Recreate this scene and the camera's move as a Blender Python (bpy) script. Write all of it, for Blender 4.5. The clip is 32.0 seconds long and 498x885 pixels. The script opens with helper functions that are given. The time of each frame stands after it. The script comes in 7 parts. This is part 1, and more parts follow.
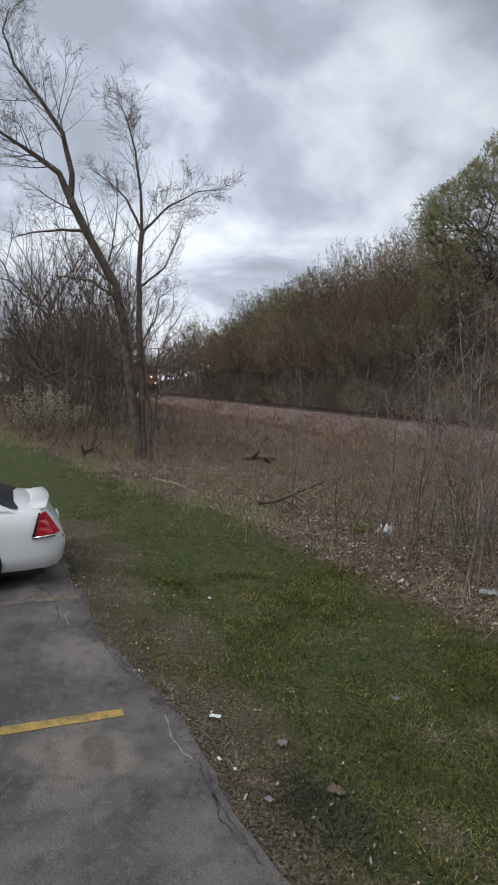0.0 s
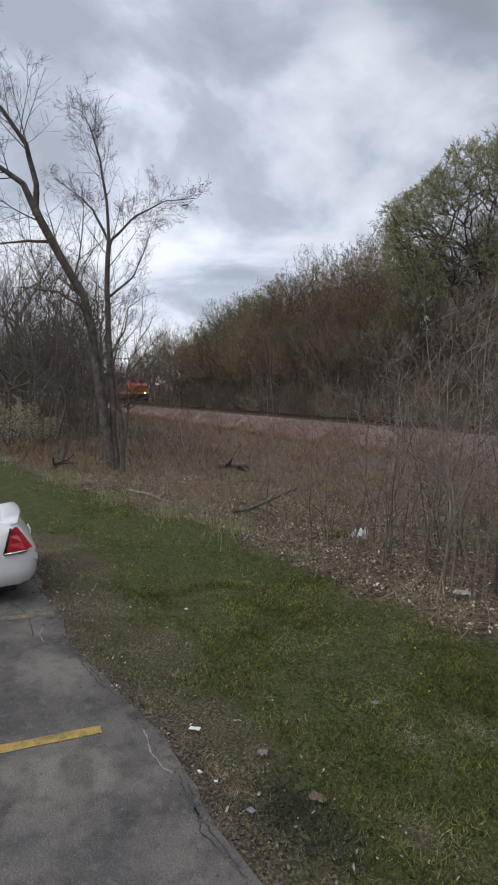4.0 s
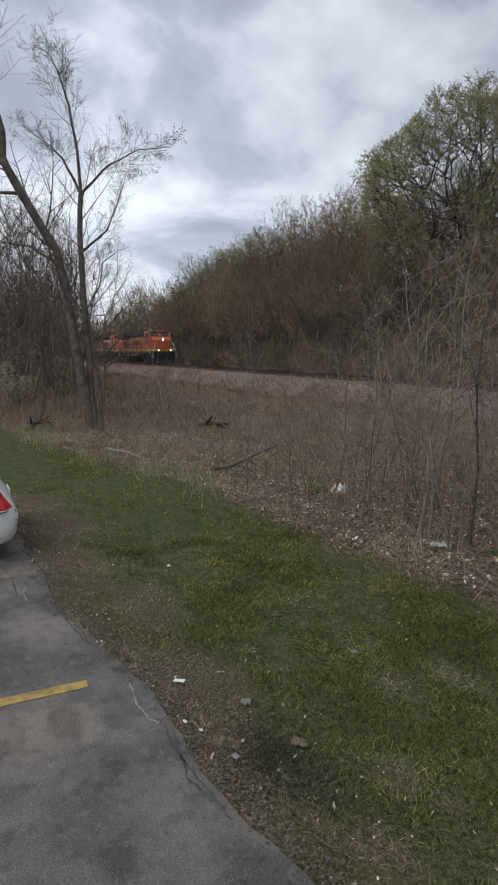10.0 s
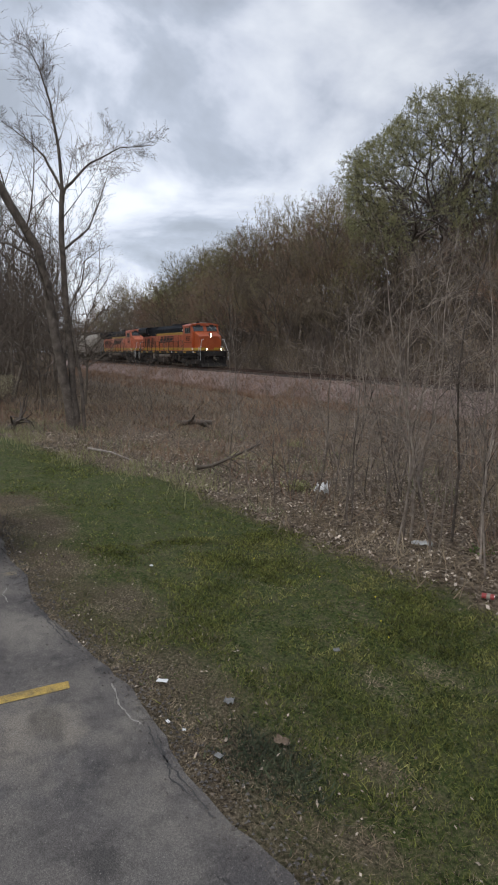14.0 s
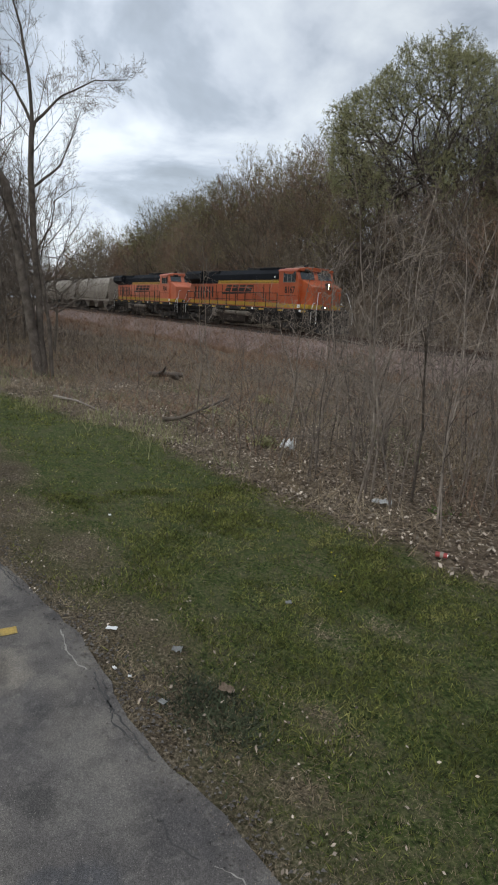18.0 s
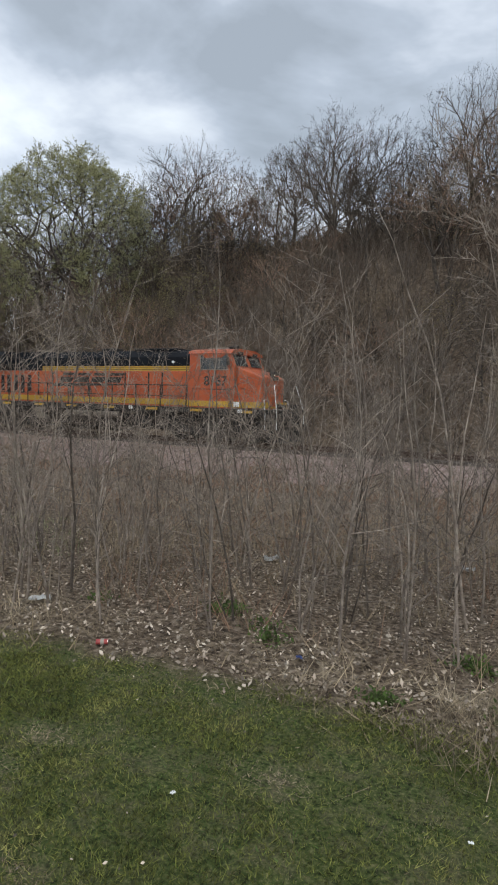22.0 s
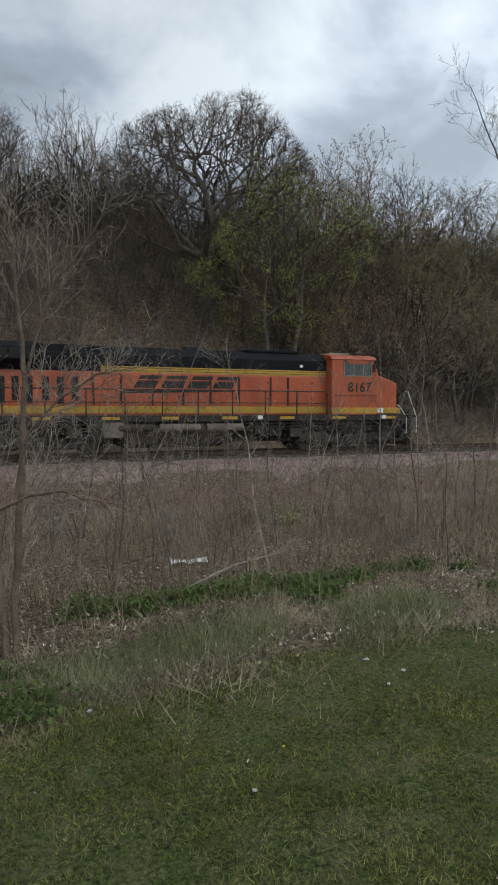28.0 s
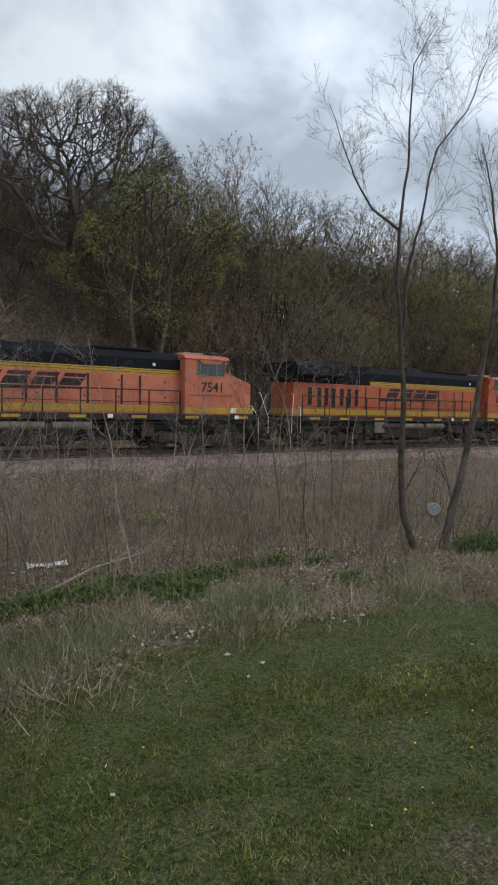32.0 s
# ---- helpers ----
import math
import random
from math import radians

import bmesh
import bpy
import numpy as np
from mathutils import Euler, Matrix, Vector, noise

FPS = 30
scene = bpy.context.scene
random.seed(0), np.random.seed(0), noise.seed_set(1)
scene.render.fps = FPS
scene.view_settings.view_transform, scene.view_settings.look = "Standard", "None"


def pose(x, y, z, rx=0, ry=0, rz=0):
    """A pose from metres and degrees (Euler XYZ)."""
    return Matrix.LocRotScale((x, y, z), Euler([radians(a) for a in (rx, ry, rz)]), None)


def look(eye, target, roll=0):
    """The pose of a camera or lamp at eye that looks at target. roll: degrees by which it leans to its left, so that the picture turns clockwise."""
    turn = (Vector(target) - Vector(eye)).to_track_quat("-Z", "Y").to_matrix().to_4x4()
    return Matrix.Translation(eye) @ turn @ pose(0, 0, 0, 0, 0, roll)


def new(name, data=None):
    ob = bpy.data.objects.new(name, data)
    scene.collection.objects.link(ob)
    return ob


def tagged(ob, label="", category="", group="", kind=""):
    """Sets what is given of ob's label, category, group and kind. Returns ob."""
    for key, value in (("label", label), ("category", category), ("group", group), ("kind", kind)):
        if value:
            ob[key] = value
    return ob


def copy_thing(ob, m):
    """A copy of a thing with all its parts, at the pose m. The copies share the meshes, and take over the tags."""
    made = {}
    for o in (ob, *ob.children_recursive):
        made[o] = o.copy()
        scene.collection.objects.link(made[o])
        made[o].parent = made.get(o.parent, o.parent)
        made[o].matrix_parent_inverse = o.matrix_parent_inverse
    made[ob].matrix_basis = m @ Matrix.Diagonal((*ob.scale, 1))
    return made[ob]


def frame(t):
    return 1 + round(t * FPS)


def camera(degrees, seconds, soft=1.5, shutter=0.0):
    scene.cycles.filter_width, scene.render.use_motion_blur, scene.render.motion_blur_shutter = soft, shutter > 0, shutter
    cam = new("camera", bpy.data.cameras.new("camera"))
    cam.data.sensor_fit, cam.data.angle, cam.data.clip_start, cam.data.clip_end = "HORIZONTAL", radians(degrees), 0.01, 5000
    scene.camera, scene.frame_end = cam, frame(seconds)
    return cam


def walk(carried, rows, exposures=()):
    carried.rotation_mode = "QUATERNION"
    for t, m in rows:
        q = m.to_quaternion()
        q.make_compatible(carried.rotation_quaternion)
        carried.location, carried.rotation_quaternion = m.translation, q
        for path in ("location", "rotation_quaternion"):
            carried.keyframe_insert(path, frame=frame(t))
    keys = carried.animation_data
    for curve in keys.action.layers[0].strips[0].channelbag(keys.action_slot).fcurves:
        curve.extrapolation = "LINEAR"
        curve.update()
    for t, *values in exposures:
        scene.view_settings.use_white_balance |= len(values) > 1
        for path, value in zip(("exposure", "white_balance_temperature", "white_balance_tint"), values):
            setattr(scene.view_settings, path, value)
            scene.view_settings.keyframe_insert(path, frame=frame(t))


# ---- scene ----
cam = camera(43.8, 32.0, 2.0)

# seconds, x, y, z, yaw to the left of +y, pitch up, roll
PATH = [
    (0, -0.127, -0.062, 2.317, 70.38, -5.28, 1.27),
    (0.5, -0.137, -0.055, 2.307, 69.48, -6.00, 0.59),
    (1, -0.128, -0.053, 2.319, 67.88, -5.20, -0.40),
    (1.5, -0.130, -0.061, 2.319, 67.98, -5.02, 0.30),
    (2, -0.124, -0.063, 2.322, 68.59, -4.85, 0.40),
    (2.5, -0.128, -0.059, 2.322, 68.28, -4.75, 0.35),
    (4.5, -0.119, -0.059, 2.334, 67.91, -4.55, -0.08),
    (5, -0.124, -0.059, 2.332, 67.96, -4.45, -0.03),
    (5.5, -0.112, -0.057, 2.331, 67.49, -4.55, 0.27),
    (6, -0.115, -0.064, 2.333, 67.90, -4.49, 0.14),
    (6.5, -0.121, -0.054, 2.334, 68.30, -5.10, -0.17),
    (7, -0.125, -0.054, 2.328, 68.28, -5.32, -0.25),
    (7.5, -0.105, -0.070, 2.342, 69.37, -4.78, -0.80),
    (8, -0.105, -0.059, 2.334, 66.62, -6.57, 0.40),
    (8.5, -0.103, -0.055, 2.335, 66.75, -6.18, -0.77),
    (9, -0.135, -0.053, 2.325, 66.68, -6.32, -0.76),
    (9.5, -0.167, -0.072, 2.318, 66.67, -7.33, -0.40),
    (10, -0.128, -0.058, 2.338, 66.02, -8.57, -0.51),
    (10.5, -0.131, -0.058, 2.336, 66.51, -8.33, -0.87),
    (11, -0.139, -0.056, 2.331, 66.57, -8.64, -0.89),
    (11.5, -0.131, -0.060, 2.338, 65.73, -7.68, -0.26),
    (12, -0.134, -0.058, 2.338, 65.46, -7.89, -0.14),
    (12.5, -0.137, -0.059, 2.330, 65.07, -7.98, -0.03),
    (13, -0.125, -0.060, 2.335, 64.87, -8.08, -0.15),
    (13.5, -0.131, -0.056, 2.332, 64.54, -8.20, 0.07),
    (15.5, -0.058, -0.057, 2.369, 64.73, -10.87, -2.38),
    (16, -0.013, -0.023, 2.393, 65.99, -11.22, -2.34),
    (16.4, -0.126, -0.029, 2.324, 75.62, -8.87, 2.12),
    (16.5, -0.094, -0.008, 2.342, 72.28, -8.11, 2.87),
    (17, -0.118, -0.037, 2.346, 70.40, -6.82, -0.07),
    (17.5, -0.121, -0.004, 2.282, 69.87, -15.87, 0.71),
    (18, -0.145, 0.071, 2.286, 61.81, -12.62, 2.36),
    (18.5, -0.079, 0.055, 2.352, 56.48, -7.43, 2.29),
    (19, -0.058, 0.074, 2.354, 54.84, -7.36, 0.60),
    (19.5, -0.034, 0.084, 2.358, 52.51, -6.74, 0.26),
    (20, -0.003, 0.069, 2.367, 49.50, -7.63, 0.33),
    (20.5, 0.002, 0.091, 2.367, 46.62, -5.36, 0.28),
    (21, 0.002, 0.095, 2.367, 41.75, -4.02, 0.48),
    (21.5, 0.009, 0.114, 2.365, 36.96, -3.77, 0.98),
    (22, 0.041, 0.113, 2.368, 31.34, -3.89, 1.36),
    (22.5, 0.074, 0.116, 2.362, 25.63, -3.90, 0.95),
    (23, 0.099, 0.124, 2.352, 21.30, -4.02, -0.15),
    (23.5, 0.124, 0.109, 2.365, 16.43, -3.09, -0.29),
    (24, 0.142, 0.087, 2.358, 10.24, 1.29, -1.39),
    (24.5, 0.167, 0.093, 2.360, 4.80, -0.36, -1.10),
    (25, 0.179, 0.071, 2.368, -1.06, -0.44, 0.12),
    (25.5, 0.238, 0.083, 2.350, -8.18, -2.03, 0.60),
    (26, 0.288, 0.069, 2.346, -13.52, -2.00, 0.61),
    (26.5, 0.302, 0.056, 2.352, -18.43, -3.11, 1.11),
    (28.5, 0.280, 0.015, 2.371, -18.80, -3.66, -0.16),
    (29, 0.290, 0.015, 2.363, -20.78, -3.01, 0.56),
    (29.5, 0.286, 0.005, 2.361, -24.42, -2.58, 0.57),
    (30, 0.298, 0.008, 2.356, -27.58, -2.73, 0.91),
    (30.5, 0.304, -0.010, 2.360, -30.95, -2.64, 1.06),
    (31, 0.298, -0.033, 2.387, -30.85, -3.33, 0.87),
    (31.5, 0.317, -0.001, 2.357, -30.73, -3.39, 1.15),
    (32, 0.310, -0.012, 2.365, -31.04, -3.53, 1.16),
]


def aim(x, y, z, yaw, pitch, roll):
    a, b = radians(yaw), radians(pitch)
    ahead = Vector((-math.sin(a) * math.cos(b), math.cos(a) * math.cos(b), math.sin(b)))
    eye = Vector((x, y, z))
    return look(eye, eye + ahead, roll)


walk(cam, [(t, aim(*p)) for t, *p in PATH], exposures=[(0, -0.18, 6500, 9), (12, -0.19, 6500, 9), (15.5, -0.08, 6500, 9), (16.2, -0.1, 6500, 9), (17, -0.36, 6500, 9), (17.8, -0.12, 6480, 5), (18.5, -0.12, 6480, 5), (20.5, -0.1, 6450, 4), (21.3, 0.05, 6470, 4), (22, 0.28, 6480, 5), (23.2, 0.4, 6480, 5), (24.2, 0.1, 6450, 3), (25.2, -0.1, 6430, 2), (28, -0.1, 6400, 3), (32, -0.1, 6370, 4)])

# ---------------------------------------------------------------- light
SUN_EL, SUN_AZ = radians(48), radians(150)


def build_sky():
    w = bpy.data.worlds.new("overcast_sky")
    scene.world = w
    w.use_nodes = True
    nt = w.node_tree
    nt.nodes.clear()
    N, L = nt.nodes.new, nt.links.new
    out, bg = N("ShaderNodeOutputWorld"), N("ShaderNodeBackground")
    sky = N("ShaderNodeTexSky")
    sky.sky_type = "NISHITA"
    sky.sun_disc = False
    sky.sun_elevation, sky.sun_rotation = SUN_EL, SUN_AZ
    sky.air_density, sky.dust_density = 1.0, 2.0
    tc = N("ShaderNodeTexCoord")
    sep = N("ShaderNodeSeparateXYZ")
    L(tc.outputs["Generated"], sep.inputs[0])
    zc = N("ShaderNodeMath"); zc.operation = "MAXIMUM"; zc.inputs[1].default_value = 0.0
    L(sep.outputs["Z"], zc.inputs[0])
    zo = N("ShaderNodeMath"); zo.operation = "ADD"; zo.inputs[1].default_value = 0.30
    L(zc.outputs[0], zo.inputs[0])
    flat = N("ShaderNodeCombineXYZ")
    for ax in "XY":
        d = N("ShaderNodeMath"); d.operation = "DIVIDE"
        L(sep.outputs[ax], d.inputs[0]); L(zo.outputs[0], d.inputs[1]); L(d.outputs[0], flat.inputs[ax])
    mp = N("ShaderNodeMapping"); mp.inputs["Location"].default_value = (1.3, 6.4, 2.4)
    mp.inputs["Scale"].default_value = (0.9, 0.9, 1)
    L(flat.outputs[0], mp.inputs[0])
    big = N("ShaderNodeTexNoise"); big.inputs["Scale"].default_value = 1.9; big.inputs["Detail"].default_value = 6
    big.inputs["Roughness"].default_value = 0.54; big.inputs["Distortion"].default_value = 0.35
    L(mp.outputs[0], big.inputs["Vector"])
    ramp = N("ShaderNodeValToRGB")
    e = ramp.color_ramp.elements
    e[0].position, e[0].color = 0.34, (0.43, 0.475, 0.56, 1)
    e[1].position, e[1].color = 0.60, (1.0, 1.045, 1.14, 1)
    for p, c in ((0.43, (0.55, 0.605, 0.72)), (0.49, (0.74, 0.79, 0.915))):
        k = e.new(p); k.color = (*c, 1)
    # broad bright and grey parts of the overcast: yaw, height, half width, amount
    crisp = N("ShaderNodeMapRange"); crisp.clamp = False
    for k, v in zip(("From Min", "From Max", "To Min", "To Max"), (0.3, 0.7, 0.28, 0.72)):
        crisp.inputs[k].default_value = v
    L(big.outputs["Fac"], crisp.inputs["Value"])
    level = crisp.outputs[0]
    for yaw, el, wide, amount in ((70, 12, 22, 0.05), (80, 33, 15, 0.07), (61, 27, 10, 0.06), (52, 37, 16, -0.10), (-14, 31, 15, 0.10), (49, 23, 12, -0.06), (59, 21, 9, 0.06), (-39, 26, 20, -0.05), (-11, 25, 13, 0.06), (57, 20, 12, 0.05), (24, 36, 24, -0.07), (-40, 20, 25, -0.05), (88, 30, 14, -0.04), (49, 27, 9, -0.05), (2, 30, 9, -0.06), (94, 22, 18, -0.09), (36, 33, 11, -0.08), (28, 26, 9, -0.05)):
        u, v = radians(yaw), radians(el)
        lobe = N("ShaderNodeVectorMath"); lobe.operation = "DOT_PRODUCT"
        lobe.inputs[1].default_value = (-math.sin(u) * math.cos(v), math.cos(u) * math.cos(v), math.sin(v))
        L(tc.outputs["Generated"], lobe.inputs[0])
        fade = N("ShaderNodeMapRange"); fade.interpolation_type = "SMOOTHSTEP"
        fade.inputs["From Min"].default_value, fade.inputs["From Max"].default_value = math.cos(radians(wide)), 1.0
        fade.inputs["To Max"].default_value = amount
        L(lobe.outputs["Value"], fade.inputs["Value"])
        total = N("ShaderNodeMath"); L(level, total.inputs[0]); L(fade.outputs[0], total.inputs[1])
        level = total.outputs[0]
    L(level, ramp.inputs[0])
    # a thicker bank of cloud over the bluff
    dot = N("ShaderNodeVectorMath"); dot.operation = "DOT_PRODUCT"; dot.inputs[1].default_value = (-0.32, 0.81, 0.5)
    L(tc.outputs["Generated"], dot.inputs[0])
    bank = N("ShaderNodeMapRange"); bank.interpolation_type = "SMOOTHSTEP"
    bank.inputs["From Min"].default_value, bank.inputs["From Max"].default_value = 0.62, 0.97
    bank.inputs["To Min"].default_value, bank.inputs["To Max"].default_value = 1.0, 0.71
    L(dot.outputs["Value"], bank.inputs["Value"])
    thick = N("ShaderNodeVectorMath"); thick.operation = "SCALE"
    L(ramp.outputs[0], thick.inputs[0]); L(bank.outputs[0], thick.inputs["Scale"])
    cloud = N("ShaderNodeMix"); cloud.data_type = "RGBA"; cloud.inputs["Factor"].default_value = 0.90
    scale = N("ShaderNodeVectorMath"); scale.operation = "SCALE"; scale.inputs["Scale"].default_value = 0.10
    L(sky.outputs[0], scale.inputs[0])
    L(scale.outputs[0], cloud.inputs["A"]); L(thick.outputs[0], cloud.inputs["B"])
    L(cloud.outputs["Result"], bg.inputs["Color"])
    bg.inputs["Strength"].default_value = 1.17
    L(bg.outputs[0], out.inputs[0])


build_sky()
sun_data = bpy.data.lights.new("sun", "SUN")
sun_data.energy, sun_data.angle, sun_data.color = 1.0, radians(25), (1.0, 0.97, 0.93)
sun = new("sun", sun_data)
sun.matrix_basis = look((0, 0, 80), (0 - 80 * math.sin(SUN_AZ), 0 - 80 * math.cos(SUN_AZ), 80 - 110 * math.tan(SUN_EL) * 0.75))

# ---------------------------------------------------------------- materials
def mat(name, cols, scale=8.0, rough=0.8, metal=0.0, bump=0.0, bscale=None, detail=6.0, vary=0.0, fine=0.0, spec=0.3, coat=0.0, island=False):
    """A noise-mottled surface. cols: two or three colours; vary: how far the objects of one kind differ in value."""
    m = bpy.data.materials.new(name)
    m.use_nodes = True
    nt = m.node_tree
    N, L = nt.nodes.new, nt.links.new
    b = nt.nodes["Principled BSDF"]
    tc = N("ShaderNodeTexCoord")
    n1 = N("ShaderNodeTexNoise"); n1.inputs["Scale"].default_value = scale; n1.inputs["Detail"].default_value = detail
    n1.inputs["Roughness"].default_value = 0.62
    L(tc.outputs["Object"], n1.inputs["Vector"])
    ramp = N("ShaderNodeValToRGB")
    e = ramp.color_ramp.elements
    e[0].position, e[1].position = 0.3, 0.7
    e[0].color, e[1].color = (*cols[0], 1), (*cols[-1], 1)
    if len(cols) == 3:
        k = e.new(0.5); k.color = (*cols[1], 1)
    L(n1.outputs["Fac"], ramp.inputs[0])
    col = ramp.outputs[0]
    if fine:
        n2 = N("ShaderNodeTexNoise"); n2.inputs["Scale"].default_value = scale * 14; n2.inputs["Detail"].default_value = 3
        L(tc.outputs["Object"], n2.inputs["Vector"])
        mr = N("ShaderNodeMapRange"); mr.inputs["From Min"].default_value = 0.3; mr.inputs["From Max"].default_value = 0.7
        mr.inputs["To Min"].default_value = 1 - fine; mr.inputs["To Max"].default_value = 1 + fine
        L(n2.outputs["Fac"], mr.inputs["Value"])
        vm = N("ShaderNodeVectorMath"); vm.operation = "SCALE"
        L(col, vm.inputs[0]); L(mr.outputs[0], vm.inputs["Scale"]); col = vm.outputs[0]
    if vary:
        if island:
            src = N("ShaderNodeNewGeometry").outputs["Random Per Island"]
        else:
            src = N("ShaderNodeObjectInfo").outputs["Random"]
        mr = N("ShaderNodeMapRange"); mr.inputs["To Min"].default_value = 1 - vary; mr.inputs["To Max"].default_value = 1 + vary
        L(src, mr.inputs["Value"])
        vm = N("ShaderNodeVectorMath"); vm.operation = "SCALE"
        L(col, vm.inputs[0]); L(mr.outputs[0], vm.inputs["Scale"]); col = vm.outputs[0]
    L(col, b.inputs["Base Color"])
    b.inputs["Roughness"].default_value = rough
    b.inputs["Metallic"].default_value = metal
    b.inputs["Specular IOR Level"].default_value = spec
    b.inputs["Coat Weight"].default_value = coat
    if bump:
        n3 = N("ShaderNodeTexNoise"); n3.inputs["Scale"].default_value = bscale or scale * 5; n3.inputs["Detail"].default_value = 5
        L(tc.outputs["Object"], n3.inputs["Vector"])
        bp = N("ShaderNodeBump"); bp.inputs["Strength"].default_value = 1.0; bp.inputs["Distance"].default_value = bump
        L(n3.outputs["Fac"], bp.inputs["Height"]); L(bp.outputs[0], b.inputs["Normal"])
    return m


def glow(name, colour, strength):
    m = bpy.data.materials.new(name)
    m.use_nodes = True
    b = m.node_tree.nodes["Principled BSDF"]
    b.inputs["Base Color"].default_value = (*colour, 1)
    b.inputs["Emission Color"].default_value = (*colour, 1)
    b.inputs["Emission Strength"].default_value = strength
    return m


def glass(name, colour, rough=0.03):
    m = bpy.data.materials.new(name)
    m.use_nodes = True
    b = m.node_tree.nodes["Principled BSDF"]
    b.inputs["Base Color"].default_value = (*colour, 1)
    b.inputs["Roughness"].default_value = rough
    b.inputs["Transmission Weight"].default_value = 0.35
    b.inputs["IOR"].default_value = 1.45
    return m


def leafy(m, share=0.45):
    """Lets part of the light pass through thin leaves."""
    nt = m.node_tree
    b, out = nt.nodes["Principled BSDF"], nt.nodes["Material Output"]
    tr, mx = nt.nodes.new("ShaderNodeBsdfTranslucent"), nt.nodes.new("ShaderNodeMixShader")
    nt.links.new(b.inputs["Base Color"].links[0].from_socket, tr.inputs["Color"])
    mx.inputs[0].default_value = share
    nt.links.new(b.outputs[0], mx.inputs[1]); nt.links.new(tr.outputs[0], mx.inputs[2])
    nt.links.new(mx.outputs[0], out.inputs["Surface"])


M_BARK = mat("grey_bark", [(0.0616, 0.048, 0.0373), (0.121, 0.099, 0.0783), (0.185, 0.154, 0.121)], 5, 0.9, bump=0.012, bscale=22, vary=0.2, fine=0.25)
M_BARK_DARK = mat("dark_bark", [(0.0431, 0.035, 0.0289), (0.0874, 0.071, 0.0579), (0.144, 0.118, 0.097)], 4, 0.92, bump=0.02, bscale=14, vary=0.22, fine=0.2)
M_BARK_PALE = mat("pale_brown_bark", [(0.0808, 0.0559, 0.0407), (0.1322, 0.0951, 0.0697), (0.1982, 0.1466, 0.1075)], 5, 0.9, bump=0.006, bscale=30, fine=0.25)
M_TWIG = mat("twig_bark", [(0.0824, 0.064, 0.0507), (0.14, 0.112, 0.0896)], 3, 0.9, vary=0.25)
M_TWIG_DARK = mat("hill_twig_bark", [(0.0493, 0.038, 0.0289), (0.101, 0.079, 0.0597)], 1.2, 0.92, vary=0.55)
# twig colour lightened to make up for self-shadowing in the coarse far crowns
M_TWIG_LIFTED = mat("lightened_far_twig_bark", [(0.118, 0.09, 0.0653), (0.216, 0.17, 0.123)], 1.2, 0.92, vary=0.55)
M_TWIG_RED = mat("reddish_twig_bark", [(0.129, 0.08, 0.056), (0.226, 0.15, 0.105)], 1.2, 0.92, vary=0.55)
M_SAPLING = mat("sapling_bark", [(0.0875, 0.0665, 0.0527), (0.1739, 0.141, 0.1143), (0.308, 0.2603, 0.2136)], 6, 0.85, vary=0.55, fine=0.15)
M_BUD = mat("spring_bud_leaves", [(0.25, 0.245, 0.115), (0.40, 0.385, 0.20)], 1.5, 0.75, vary=0.3, island=True)
M_BUD_TAN = mat("tan_spring_buds", [(0.18, 0.145, 0.07), (0.29, 0.235, 0.12)], 1.5, 0.8, vary=0.3, island=True)
M_BUD_OLIVE = mat("olive_spring_buds", [(0.17, 0.15, 0.07), (0.30, 0.265, 0.125)], 1.5, 0.8, vary=0.4, island=True)
M_BUD_RED = mat("red_brown_spring_buds", [(0.125, 0.078, 0.05), (0.205, 0.135, 0.088)], 1.5, 0.8, vary=0.45, island=True)
M_BUD_GREY = mat("grey_brown_spring_buds", [(0.115, 0.09, 0.062), (0.21, 0.17, 0.118)], 1.5, 0.8, vary=0.45, island=True)
M_BRUSH = mat("slope_brush_stems", [(0.0979, 0.072, 0.0532), (0.205, 0.158, 0.119)], 0.5, 0.92, vary=0.7, island=True)
M_THATCH = mat("greyed_thatch", [(0.0806, 0.06, 0.0363), (0.1885, 0.145, 0.0925), (0.39, 0.3125, 0.215)], 1.5, 0.9, vary=0.75, island=True)
M_BUD_YELLOW = mat("yellow_spring_leaves", [(0.25, 0.255, 0.06), (0.40, 0.395, 0.12)], 1.5, 0.75, vary=0.3, island=True)
M_GRASS = mat("lawn_blades", [(0.0688, 0.0795, 0.0196), (0.152, 0.1613, 0.0412), (0.2909, 0.2708, 0.098)], 1.6, 0.8, fine=0.4, vary=0.85, island=True)
M_GRASS_TALL = mat("tall_green_grass", [(0.14, 0.165, 0.07), (0.30, 0.315, 0.17)], 1.0, 0.7, vary=0.6, island=True)
M_STRAW = mat("dead_straw", [(0.1025, 0.0741, 0.0477), (0.1999, 0.1531, 0.0991), (0.3419, 0.2758, 0.1863)], 0.7, 0.85, vary=0.7, island=True)
M_STALK = mat("stiff_dead_stalks", [(0.10, 0.076, 0.05), (0.25, 0.2, 0.135), (0.46, 0.385, 0.275)], 0.7, 0.85, vary=0.75, island=True)
M_RUST_WEED = mat("red_brown_weeds", [(0.1706, 0.099, 0.0632), (0.2841, 0.1791, 0.118)], 0.6, 0.85, vary=0.3, island=True)
M_LEAF_DEAD = mat("dead_leaves", [(0.13, 0.096, 0.07), (0.30, 0.245, 0.19), (0.52, 0.45, 0.37)], 2.0, 0.8, vary=0.7, island=True)
M_LEAF_BROWN = mat("curled_brown_leaf", [(0.10, 0.068, 0.045), (0.26, 0.2, 0.15)], 24, 0.8)
M_HERB = mat("dark_green_herbs", [(0.0576, 0.0976, 0.024), (0.126, 0.1769, 0.0504)], 3, 0.7, vary=0.5, island=True)
